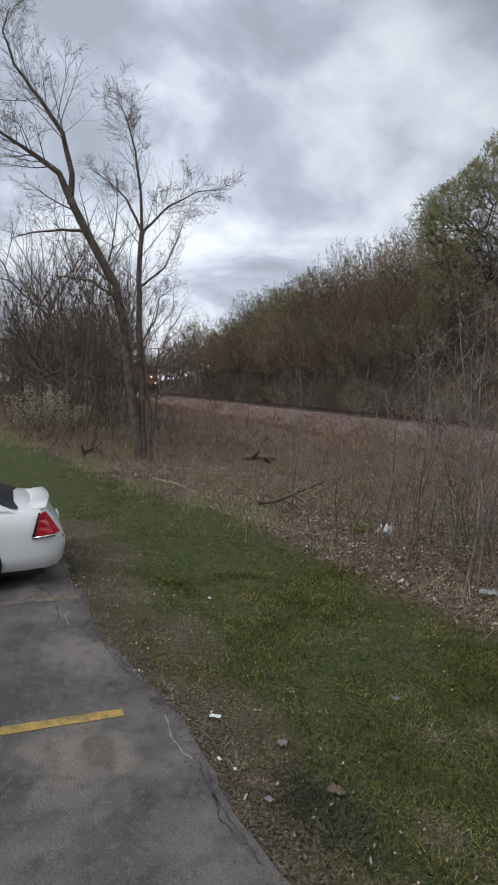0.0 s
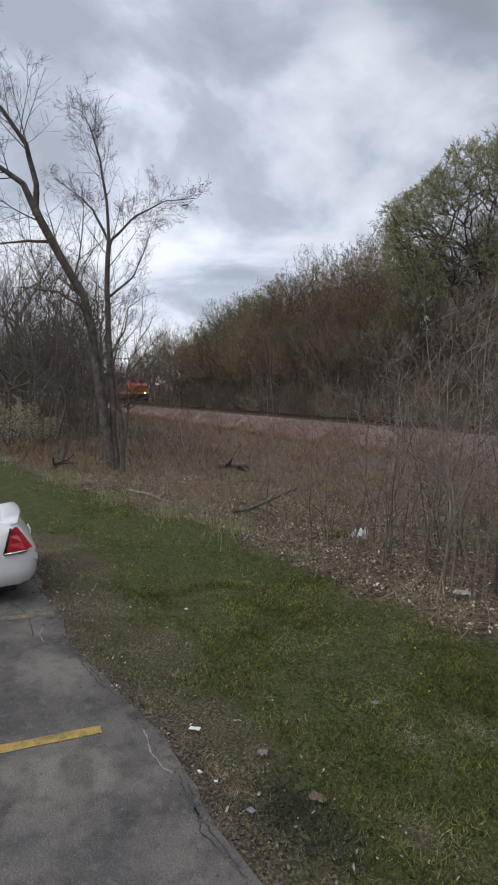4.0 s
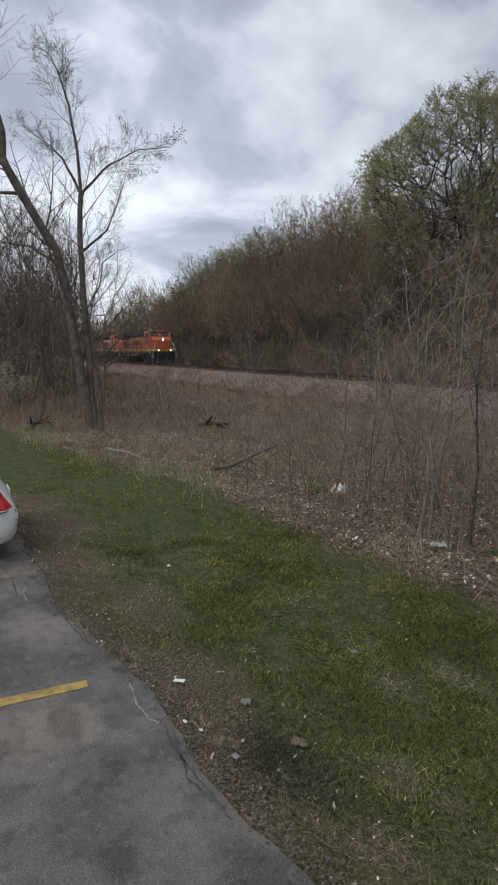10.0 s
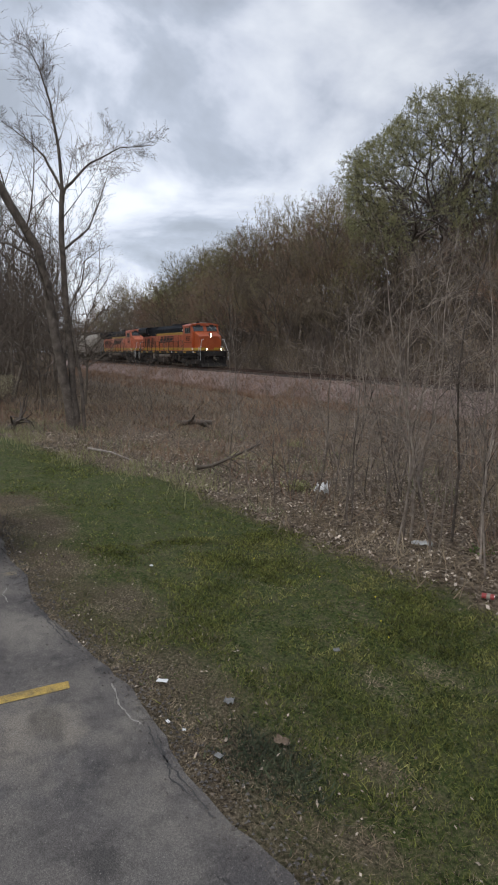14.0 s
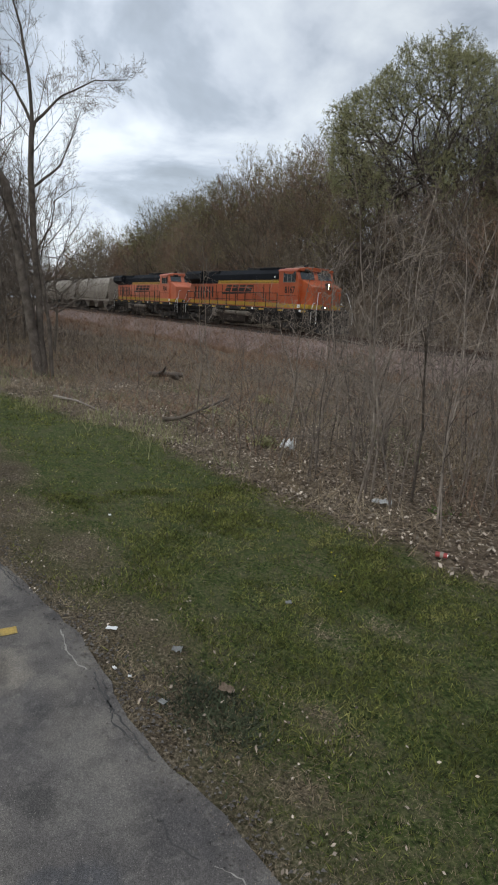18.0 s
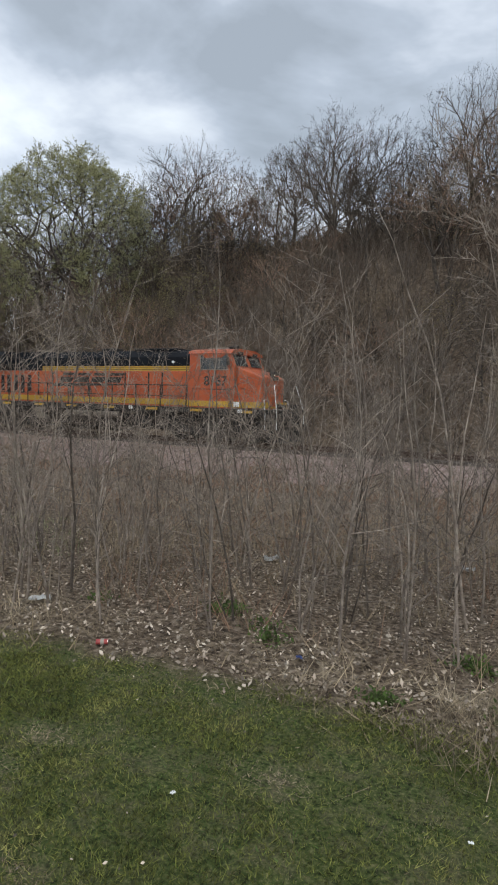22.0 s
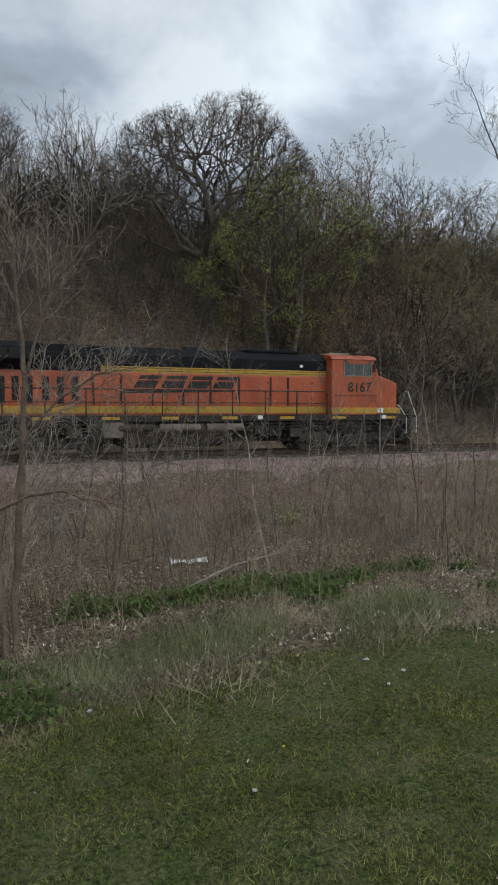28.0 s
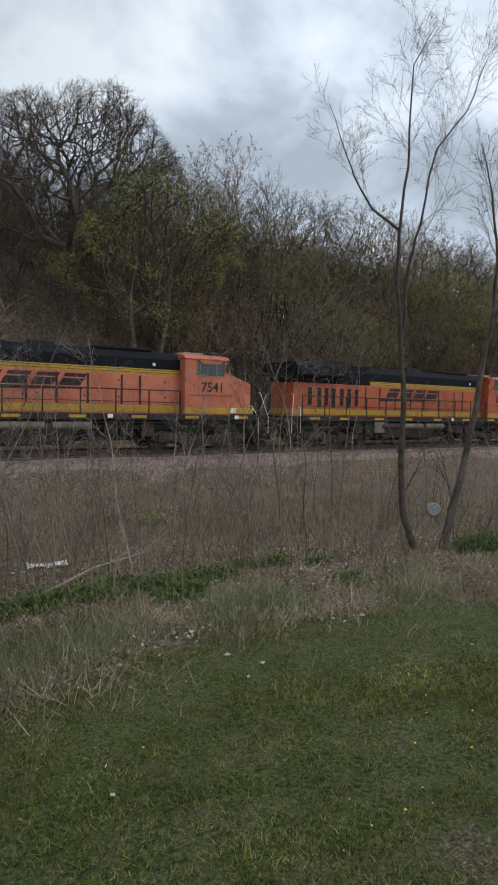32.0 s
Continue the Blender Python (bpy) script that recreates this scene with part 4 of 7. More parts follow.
def corner_steps(parent, x0, x1, s, front):
    """Five treads in a black well with white grab irons at one corner."""
    w = 0.04
    bm = box(x0 + 0.02, x1 - 0.02, s * 1.05 - 0.05, s * 1.05 + 0.05, 0.3, 1.6)
    well = part("step_well", bm, M_LOCO_BLACK, parent)
    for k in range(5):
        z = 0.42 + k * 0.265
        bm = box(x0, x1, s * 1.48 - 0.16, s * 1.48 + 0.03, z, z + 0.03, 0.008)
        part("tread", bm, M_LOCO_BLACK, well)
        bm = box(x0 + 0.02, x1 - 0.02, s * 1.48 + s * 0.03 - 0.006, s * 1.48 + s * 0.03 + 0.006, z + 0.004, z + 0.026)
        part("tread_edge", bm, M_WHITE, well)
    for x, reach, top in ((x0 if front > 0 else x1, 0.22, 2.05), (x1 if front > 0 else x0, 0.3, 2.72)):
        bm = bmesh.new()
        pts = [(x, s * 1.5, 0.75), (x, s * 1.5, 1.5), (x - front * reach, s * 1.2, top), (x - front * reach, s * 1.0, top + 0.02)]
        for a, b in zip(pts, pts[1:]):
            cyl(a, b, 0.018, 8, bm)
        part("grab_iron", bm, M_WHITE, parent, "white grab iron")


def locomotive(number, faded, label):
    paint = M_ORANGE_FADED if faded else M_ORANGE
    lo = thing("locomotive", label, "locomotive", group="locomotives of the train")
    yl = M_LOCO_YELLOW
    # underframe and deck
    part("underframe", box(-20.85, 0, -1.0, 1.0, 1.12, 1.52, 0.03), M_LOCO_BLACK, lo)
    part("deck", box(-20.83, -0.02, -1.5, 1.5, 1.52, 1.62, 0.02), M_LOCO_BLACK, lo)
    for s in (-1, 1):
        part("sill", box(-20.2, -0.62, s * 1.47 - 0.03, s * 1.47 + 0.03, 1.36, 1.6, 0.01), M_LOCO_BLACK, lo)
        for k, x in enumerate((-1.6, -4.3, -6.9, -9.6, -12.2, -14.6, -17.2, -19.3)):
            part("reflector", box(x - 0.35, x + 0.35, s * 1.503 - 0.003, s * 1.503 + 0.003, 1.44, 1.56), yl, lo, "yellow reflective strip")
        for x in (-1.9, -8.2):
            part("placard", box(x - 0.12, x + 0.12, s * 1.51 - 0.004, s * 1.51 + 0.004, 1.44, 1.6), M_WHITE, lo)
    # long hood
    part("hood", box(-20.35, -4.7, -0.98, 0.98, 1.62, 3.36, 0.03), paint, lo)
    prof = [(-0.98, 3.6), (0.98, 3.6), (0.98, 4.05), (0.72, 4.38), (-0.72, 4.38), (-0.98, 4.05)]
    part("hood_roof", prism_x(prof, -17.45, -4.7, 0.02), M_LOCO_DARK, lo, "blackish upper hood")
    part("hood_stripe", box(-14.9, -4.7, -0.985, 0.985, 3.36, 3.6, 0.01), yl, lo, "yellow band along the hood")
    part("hood_shoulder", box(-20.35, -14.9, -0.975, 0.975, 3.36, 3.6, 0.01), M_LOCO_DARK, lo)
    part("lower_stripe", box(-20.36, -4.69, -0.99, 0.99, 1.7, 1.98, 0.01), yl, lo, "yellow band above the deck")
    for z in (3.42, 3.53):
        part("stripe_line", box(-14.9, -4.7, -0.99, 0.99, z, z + 0.02), M_LOCO_BLACK, lo)
    # radiator wings
    prof = [(-1.0, 3.42), (-1.5, 3.72), (-1.5, 4.2), (-1.28, 4.42), (1.28, 4.42), (1.5, 4.2), (1.5, 3.72), (1.0, 3.42)]
    part("radiator", prism_x(prof, -20.55, -17.4, 0.03), M_LOCO_DARK, lo, "overhanging blackish radiator housing")
    part("radiator_slope", prism_x([(-0.98, 3.6), (0.98, 3.6), (0.9, 4.4), (-0.9, 4.4)], -17.4, -14.9, 0.02), M_LOCO_DARK, lo)
    for k in range(6):
        x = -20.3 + k * 0.5
        for s in (-1, 1):
            part("radiator_grille", box(x, x + 0.42, s * 1.5 - 0.012, s * 1.5 + 0.012, 3.78, 4.15, 0.01), M_LOUVER, lo)
    # roof fittings
    part("exhaust_stack", box(-11.2, -10.2, -0.35, 0.35, 4.38, 4.58, 0.05), M_LOCO_BLACK, lo)
    part("dynamic_brake", box(-8.6, -6.0, -0.78, 0.78, 4.36, 4.5, 0.05), M_LOCO_DARK, lo)
    for x in (-12.6, -13.6, -15.2, -16.2):
        part("roof_hatch", box(x - 0.4, x + 0.4, -0.5, 0.5, 4.37, 4.43, 0.02), M_LOCO_DARK, lo)
    part("marker_light", cyl((-6.0, -0.99, 3.8), (-6.0, -1.03, 3.8), 0.07, 10), M_WHITE, lo)
    # doors and intakes along the hood
    for s in (-1, 1):
        for x in (-5.4, -6.65, -7.5, -9.0, -10.3, -11.5, -12.8, -14.1, -15.2):
            part("door_gap", box(x - 0.05, x + 0.05, s * 0.982 - 0.004, s * 0.982 + 0.004, 2.02, 3.28), M_LOCO_BLACK, lo)
        for a, b in ((-5.35, -6.6), (-7.55, -8.95), (-9.05, -10.25), (-11.55, -12.75), (-12.85, -14.05)):
            part("hood_door", box(b, a, s * 0.985 - 0.012, s * 0.985 + 0.012, 2.05, 3.3, 0.012), paint, lo)
            for z in (2.3, 3.0):
                part("latch", box(a - 0.12, a - 0.06, s * 1.0 - 0.015, s * 1.0 + 0.015, z, z + 0.08), M_LOCO_BLACK, lo)
        for k, x in enumerate((-15.9, -16.45, -17.0, -17.6, -18.1, -18.6, -19.25)):
            z0 = 2.08 if k % 2 else 2.2
            part("intake_grille", box(x - 0.13, x + 0.13, s * 0.985 - 0.014, s * 0.985 + 0.014, z0, 3.12, 0.01), M_LOUVER, lo)
    # company mark drawn as plain slanted bars with a long underline
    for s in (-1, 1):
        for k in range(4):
            x = -13.6 + k * 1.12
            for dz, h in ((0.0, 0.3), (0.36, 0.15)):
                bm = prism([(x + dz * 0.6, 2.74 + dz), (x + 0.9 + dz * 0.6, 2.74 + dz), (x + 0.9 + (dz + h) * 0.6, 2.74 + dz + h), (x + (dz + h) * 0.6, 2.74 + dz + h)], s * 1.003 - 0.003, s * 1.003 + 0.003)
                part("mark_bar", bm, M_LOCO_BLACK, lo)
        bm = prism([(-14.2, 2.5), (-9.2, 2.62), (-9.2, 2.66), (-14.0, 2.64)], s * 1.003 - 0.003, s * 1.003 + 0.003)
        part("mark_underline", bm, M_LOCO_BLACK, lo)
    # cab and nose
    cabp = [(-4.7, 1.62), (-2.25, 1.62), (-2.25, 3.56), (-2.52, 4.16), (-4.7, 4.16)]
    part("cab", prism(cabp, -1.5, 1.5, 0.03), paint, lo)
    roofp = [(-1.56, 4.14), (1.56, 4.14), (1.45, 4.28), (0.8, 4.4), (-0.8, 4.4), (-1.45, 4.28)]
    part("cab_roof", prism_x(roofp, -4.75, -2.38, 0.02), paint, lo, "weathered orange cab roof")
    nosep = [(-2.26, 1.62), (-1.0, 1.62), (-0.98, 3.1), (-1.2, 3.2), (-2.26, 3.56)]
    part("nose", prism(nosep, -1.2 if not faded else -1.3, 1.2 if not faded else 1.3, 0.06), paint, lo)
    part("nose_stripe", box(-4.69, -0.97, -1.505, 1.505, 1.68, 1.95, 0.01), yl, lo, "yellow band along the cab foot")
    part("nose_door", box(-0.985, -0.955, -0.35, 0.35, 1.75, 2.9, 0.02), paint, lo)
    for y in (-0.72, 0.72):
        part("windshield", prism([(-2.275, 3.6), (-2.24, 3.6), (-2.48, 4.12), (-2.52, 4.12)], y - 0.55, y + 0.55), M_GLASS, lo, "dark windshield pane")
        part("number_board", box(-2.55, -2.37, y - 0.25, y + 0.25, 4.13, 4.27, 0.02), M_LOCO_BLACK, lo)
    for s in (-1, 1):
        rim = box(-4.1, -2.6, s * 1.5 - 0.012, s * 1.5 + 0.012, 3.38, 4.1, 0.01)
        fr = part("window_frame", rim, M_LOCO_BLACK, lo)
        for a, b in ((-4.05, -3.58), (-3.52, -3.08), (-3.03, -2.66)):
            part("pane", box(a, b, s * 1.512 - 0.006, s * 1.512 + 0.006, 3.43, 4.05), M_GLASS, fr)
        for x in (-3.55, -3.055, -4.07, -2.63):
            part("mullion", box(x - 0.018, x + 0.018, s * 1.515 - 0.01, s * 1.515 + 0.01, 3.41, 4.08), M_HOPPER, fr)
        part("sill_bar", box(-4.1, -2.6, s * 1.516 - 0.01, s * 1.516 + 0.01, 3.38, 3.42), M_HOPPER, fr)
        part("sunshade", prism([(-4.02, 4.1), (-2.7, 4.1), (-2.95, 3.94), (-3.8, 3.94)], s * 1.53 - 0.012, s * 1.53 + 0.012), paint, lo)
        part("mirror", box(-2.58, -2.48, s * 1.62 - 0.05, s * 1.62 + 0.05, 3.6, 3.95, 0.01), M_LOCO_BLACK, lo)
        part("cab_seam", box(-4.55, -2.3, s * 1.503 - 0.003, s * 1.503 + 0.003, 2.48, 2.51), M_LOCO_BLACK, lo)
        part("cab_placard", box(-2.25, -1.95, s * 1.508 - 0.004, s * 1.508 + 0.004, 1.72, 1.94), M_WHITE, lo)
        digits("road_number", number, 0.62, Matrix.Translation((-3.25, s * 1.508, 2.86)) @ Euler((math.pi / 2, 0, 0 if s < 0 else math.pi)).to_matrix().to_4x4(), lo, M_LOCO_BLACK)
    part("air_conditioner", box(-4.3, -3.2, -0.5, 0.5, 4.39, 4.5, 0.04), M_HOPPER, lo)
    bm = cyl((-3.0, -0.7, 4.47), (-2.55, -0.7, 4.47), 0.05, 10, r2=0.1)
    cyl((-3.05, -0.58, 4.5), (-2.6, -0.58, 4.5), 0.04, 10, bm, 0.09)
    part("horn", bm, M_LOCO_BLACK, lo)
    def lamp_hood(x, y, z, r):
        """Two cheeks and a brow that shade a lamp from the side."""
        bm = box(x, x + 2.0 * r, y - r - 0.03, y - r - 0.005, z - r, z + r)
        box(x, x + 2.0 * r, y + r + 0.005, y + r + 0.03, z - r, z + r, 0.0, bm)
        box(x, x + 1.4 * r, y - r - 0.03, y + r + 0.03, z + r, z + r + 0.02, 0.0, bm)
        part("lamp_hood", bm, M_LOCO_BLACK, lo)

    for y, z, r in ((0, 3.28, 0.08), (0, 3.06, 0.08)) if not faded else ():
        lamp_hood(-0.92, y, z, r)
        part("headlight_case", cyl((-1.15, y, z), (-0.92, y, z), r + 0.03, 16), M_LOCO_BLACK, lo)
        part("headlight", cyl((-0.92, y, z), (-0.915, y, z), r, 16), M_LAMP, lo, "lit headlight")
    for y in (-0.78, 0.78):
        lamp_hood(-0.14, y, 1.78, 0.075)
        part("ditch_light_case", cyl((-0.38, y, 1.78), (-0.14, y, 1.78), 0.11, 14), M_LOCO_BLACK, lo)
        part("ditch_light", cyl((-0.14, y, 1.78), (-0.135, y, 1.78), 0.075, 14), M_LAMP if not faded else M_WHITE, lo, "lit ditch light" if not faded else "")
    # pilot, coupler, hoses
    part("pilot_plate", box(-0.5, -0.28, -1.45, 1.45, 0.75, 1.62, 0.03), M_LOCO_BLACK, lo)
    part("snow_plow", prism([(-0.5, 0.12), (0.1, 0.12), (-0.2, 0.45), (-0.28, 0.8), (-0.5, 0.8)], -1.35, 1.35, 0.02), M_LOCO_BLACK, lo)
    part("rear_plate", box(-20.6, -20.4, -1.45, 1.45, 0.75, 1.62, 0.03), M_LOCO_BLACK, lo)
    for x in (0.3, -21.2):
        part("coupler", box(x - 0.42, x + 0.42, -0.15, 0.15, 0.7, 1.0, 0.05), M_WHEEL_STEEL, lo)
    for k, y in enumerate((-0.8, -0.6, 0.6, 0.8)):
        part("air_hose", cyl((-0.3, y, 0.85), (0.05, y, 0.5), 0.03, 8), M_LOCO_BLACK, lo)
    for s in (-1, 1):
        corner_steps(lo, -0.62, -0.04, s, 1)
        corner_steps(lo, -20.8, -20.25, s, -1)
        handrail(lo, -4.9, -20.1, s * 1.44, 1.62, 2.66, 1.55, M_LOCO_BLACK)
    # centre sill, piping and brake gear that fill the space under the deck
    part("centre_sill", box(-20.2, -0.7, -0.55, 0.55, 0.42, 1.2, 0.02), M_LOCO_BLACK, lo)
    for s in (-1, 1):
        for z, y in ((1.08, 1.36), (0.98, 1.3), (1.25, 1.4)):
            part("brake_pipe", cyl((-9.0, s * y, z), (-0.9, s * y, z), 0.03, 6), M_LOCO_BLACK, lo)
            part("brake_pipe", cyl((-20.0, s * y, z), (-14.4, s * y, z), 0.03, 6), M_LOCO_BLACK, lo)
        for k, x in enumerate((-6.4, -7.4, -8.1, -15.2, -16.0)):
            part("equipment_box", box(x - 0.3, x + 0.3, s * 1.2 - 0.15, s * 1.2 + 0.15, 0.62 + 0.08 * (k % 3), 1.32, 0.03), M_LOCO_BLACK if k % 2 else M_TANK, lo)
    # tank, air reservoirs, trucks
    prof = [(-1.35, 1.2), (-1.42, 0.95), (-1.2, 0.42), (-0.6, 0.24), (0.6, 0.24), (1.2, 0.36), (1.42, 0.95), (1.35, 1.2)]
    part("fuel_tank", prism_x(prof, -14.0, -9.8, 0.04), M_TANK, lo, "dusty fuel tank")
    for s in (-1, 1):
        for k, (a, b) in enumerate(((-14.3, -12.9), (-12.6, -10.9), (-10.6, -9.0))):
            part("air_reservoir", cyl((a, s * 1.36, 1.1), (b, s * 1.36, 1.1), 0.17, 14), M_TANK_PALE if k else M_TANK, lo)
        part("equipment_box", box(-14.9, -14.1, s * 1.36 - 0.12, s * 1.36 + 0.12, 0.72, 1.34, 0.03), M_TANK_PALE, lo, "dusty tan equipment box")
        part("sand_pipe", cyl((-7.2, s * 1.25, 0.4), (-7.0, s * 1.25, 1.3), 0.04, 8), M_LOCO_BLACK, lo)
    truck(lo, -3.65, 2.0, 3, 0.53, 1.12)
    truck(lo, -17.2, 2.0, 3, 0.53, 1.12)
    return lo


def hopper():
    """A covered grain hopper with ribs, roof walk and ladders."""
    h = thing("hopper_car", "dusty beige round-sided covered hopper wagon coupled in the train", "railway wagon", group="hopper wagons of the train")
    ring = []
    for k in range(13):
        a = math.pi * k / 12
        ring.append((1.62 * math.cos(a) * (1.0 if abs(math.cos(a)) < 0.9 else 0.985), 2.55 + 1.85 * math.sin(a) ** 0.8))
    shell = prism_x([(1.5, 1.7)] + ring + [(-1.5, 1.7)], -17.0, -0.8)
    for v in shell.verts:
        if v.co.z < 2.5:
            v.co.x = min(max(v.co.x, -15.6), -2.2)
    part("body", shell, M_HOPPER, h, "smooth rounded beige side sheets")
    part("roof_walk", box(-17.4, -0.4, -0.45, 0.45, 4.5, 4.54), M_TANK, h)
    for x in (-16.95, -0.85):
        part("end_sheet", prism([(x - 0.06, 1.35), (x + 0.06, 1.35), (x + 0.06, 4.2), (x - 0.06, 4.2)], -1.3, 1.3, 0.02), M_HOPPER, h)
        for s in (-1, 1):
            part("end_post", box(x - 0.08, x + 0.08, s * 1.4 - 0.08, s * 1.4 + 0.08, 1.3, 3.6, 0.01), M_HOPPER, h)
    for k in range(4):
        x = -15.2 + k * 4.2
        part("hatch", box(x - 1.4, x + 1.4, -0.35, 0.35, 4.36, 4.5, 0.02), M_HOPPER, h)
        if k < 3:
            xx = -14.0 + k * 5.0 - 0.0
            bm = prism([(xx - 1.7, 1.5), (xx + 1.7, 1.5), (xx + 0.5, 0.5), (xx - 0.5, 0.5)], -1.0, 1.0, 0.03)
            part("outlet_gate", bm, M_HOPPER, h)
    for s in (-1, 1):
        part("side_sill", box(-17.4, -0.4, s * 1.5 - 0.06, s * 1.5 + 0.06, 1.35, 1.6, 0.02), M_HOPPER, h)
        for k in range(5):
            x = -14.6 + k * 2.85
            part("seam", box(x - 0.02, x + 0.02, s * 1.6 - 0.02, s * 1.6 + 0.02, 1.75, 2.6), M_HOPPER, h)
        for x in (-17.35, -0.45):
            bm = cyl((x, s * 1.45, 1.0), (x, s * 1.45, 4.1), 0.025, 6)
            cyl((x + 0.4, s * 1.45, 1.0), (x + 0.4, s * 1.45, 4.1), 0.025, 6, bm)
            for j in range(8):
                cyl((x, s * 1.45, 1.1 + j * 0.4), (x + 0.4, s * 1.45, 1.1 + j * 0.4), 0.018, 6, bm)
            part("ladder", bm, M_HOPPER, h)
    part("centre_sill", box(-17.9, 0.1, -0.3, 0.3, 0.85, 1.25, 0.03), M_LOCO_BLACK, h)
    for x in (-18.1, 0.3):
        part("coupler", box(x - 0.3, x + 0.3, -0.13, 0.13, 0.75, 1.0, 0.04), M_WHEEL_STEEL, h)
    truck(h, -2.3, 1.75, 2, 0.46, 1.0)
    truck(h, -15.5, 1.75, 2, 0.46, 1.0)
    return h


def build_train():
    one = locomotive("8167", False, "bright orange diesel locomotive with lit headlights and yellow bands")
    two = locomotive("7541", True, "sun-faded orange diesel locomotive coupled behind the first")
    MOVERS.append((one, 0.0)); MOVERS.append((two, 22.2))
    n = len(WHEELS)
    first = hopper()
    MOVERS.append((first, 44.3))
    own = WHEELS[n:]
    for k in range(1, 3):
        c = copy_thing(first, pose(0, 0, 0))
        MOVERS.append((c, 44.3 + 18.4 * k))
        for tk in c.children:
            for w in tk.children:
                if w.name.startswith("wheelset"):
                    WHEELS.append((w, w.matrix_basis.translation.x, 0.46, 0.46))


build_train()

# ---------------------------------------------------------------- the parked car
def loft(rows, close=True):
    """A skin over rings of equal length."""
    bm = bmesh.new()
    rings = [[bm.verts.new(p) for p in row] for row in rows]
    n = len(rows[0])
    for a, b in zip(rings, rings[1:]):
        for i in range(n if close else n - 1):
            j = (i + 1) % n
            bm.faces.new((a[i], a[j], b[j], b[i]))
    if close:
        bm.faces.new(rings[0][::-1]); bm.faces.new(rings[-1])
    bmesh.ops.recalc_face_normals(bm, faces=bm.faces)
    for f in bm.faces:
        f.smooth = True
    return bm


def build_car():
    """A sedan whose tail is at local y = 0 and whose nose lies towards -y."""
    car = thing("sedan_car", "white four-door sedan with a boot spoiler parked on the lot", "car", at=pose(-8.16, 0.30, -0.03, 0, 0, 2) @ Matrix.Diagonal((0.985, 0.985, 0.925, 1)))

    def raked(bm):
        """Leans the tail forwards above the bumper."""
        for v in bm.verts:
            if v.co.z > 0.6 and v.co.y > -0.7:
                v.co.y -= 0.13 * (v.co.z - 0.6) / 0.38 * (v.co.y + 0.7) / 0.7
        return bm

    # stations from the tail: y, half width, sill z, belt z, deck z
    st = [(0.0, 0.62, 0.40, 0.60, 0.70), (-0.03, 0.74, 0.31, 0.64, 0.78), (-0.10, 0.84, 0.25, 0.70, 0.90), (-0.22, 0.89, 0.22, 0.78, 0.975), (-0.45, 0.91, 0.21, 0.84, 1.0),
          (-0.8, 0.92, 0.20, 0.88, 1.0), (-1.2, 0.925, 0.20, 0.90, 1.0), (-1.7, 0.925, 0.20, 0.93, 1.02), (-2.4, 0.925, 0.20, 0.92, 1.0), (-3.2, 0.925, 0.20, 0.90, 0.99), (-3.7, 0.92, 0.21, 0.87, 0.97),
          (-4.2, 0.91, 0.22, 0.80, 0.90), (-4.7, 0.87, 0.24, 0.70, 0.80), (-4.95, 0.78, 0.28, 0.60, 0.70), (-5.06, 0.6, 0.34, 0.52, 0.60)]
    rows = []
    for y, w, lo, belt, top in st:
        half = [(w * 0.80, lo), (w * 0.95, lo + 0.06), (w, lo + 0.22), (w * 1.0, belt - 0.12), (w * 0.985, belt), (w * 0.93, belt + (top - belt) * 0.65), (w * 0.82, top - 0.012), (w * 0.45, top + 0.012)]
        rows.append([(-x, y, z) for x, z in half] + [(x, y, z) for x, z in half[::-1]])
    part("body", raked(loft(rows)), M_CAR, car)
    roof = []
    for y, w, z in ((-0.78, 0.60, 1.03), (-1.25, 0.64, 1.36), (-1.75, 0.66, 1.47), (-2.4, 0.67, 1.49), (-2.95, 0.655, 1.45), (-3.25, 0.64, 1.36)):
        roof.append((y, w, z))
    rows = [[(-w, y, z - 0.07), (-w * 0.93, y, z - 0.015), (-w * 0.5, y, z + 0.008), (w * 0.5, y, z + 0.008), (w * 0.93, y, z - 0.015), (w, y, z - 0.07)] for y, w, z in roof[1:]]
    part("roof", loft(rows, False), M_CAR, car)
    # glasshouse
    rows = [[(-0.78, -0.52, 0.995), (0.78, -0.52, 0.995)], [(-0.72, -0.9, 1.16), (0.72, -0.9, 1.16)], [(-0.63, -1.32, 1.385), (0.63, -1.32, 1.385)]]
    part("rear_window", loft(rows, False), M_GLASS, car, "dark tinted rear window")
    rows = [[(-0.76, -3.85, 1.0), (0.76, -3.85, 1.0)], [(-0.64, -3.2, 1.37), (0.64, -3.2, 1.37)]]
    part("windshield", loft(rows, False), M_GLASS, car)
    for s in (-1, 1):
        def quad(pts, name, m, label="", th=0.012):
            b = bmesh.new()
            f = b.faces.new([b.verts.new(p) for p in pts])
            r = bmesh.ops.extrude_face_region(b, geom=[f])
            bmesh.ops.translate(b, vec=(-s * th, 0, 0), verts=[v for v in r["geom"] if isinstance(v, bmesh.types.BMVert)])
            bmesh.ops.recalc_face_normals(b, faces=b.faces)
            part(name, b, m, car, label)
        quad([(s * 0.85, -0.56, 0.985), (s * 0.87, -1.25, 1.0), (s * 0.66, -1.30, 1.36)], "rear_pillar", M_CAR)
        quad([(s * 0.87, -1.25, 1.01), (s * 0.87, -2.25, 1.0), (s * 0.67, -2.25, 1.425), (s * 0.665, -1.36, 1.37)], "side_window", M_GLASS)
        quad([(s * 0.87, -2.33, 1.0), (s * 0.87, -3.5, 0.99), (s * 0.66, -2.95, 1.38), (s * 0.67, -2.33, 1.425)], "side_window", M_GLASS)
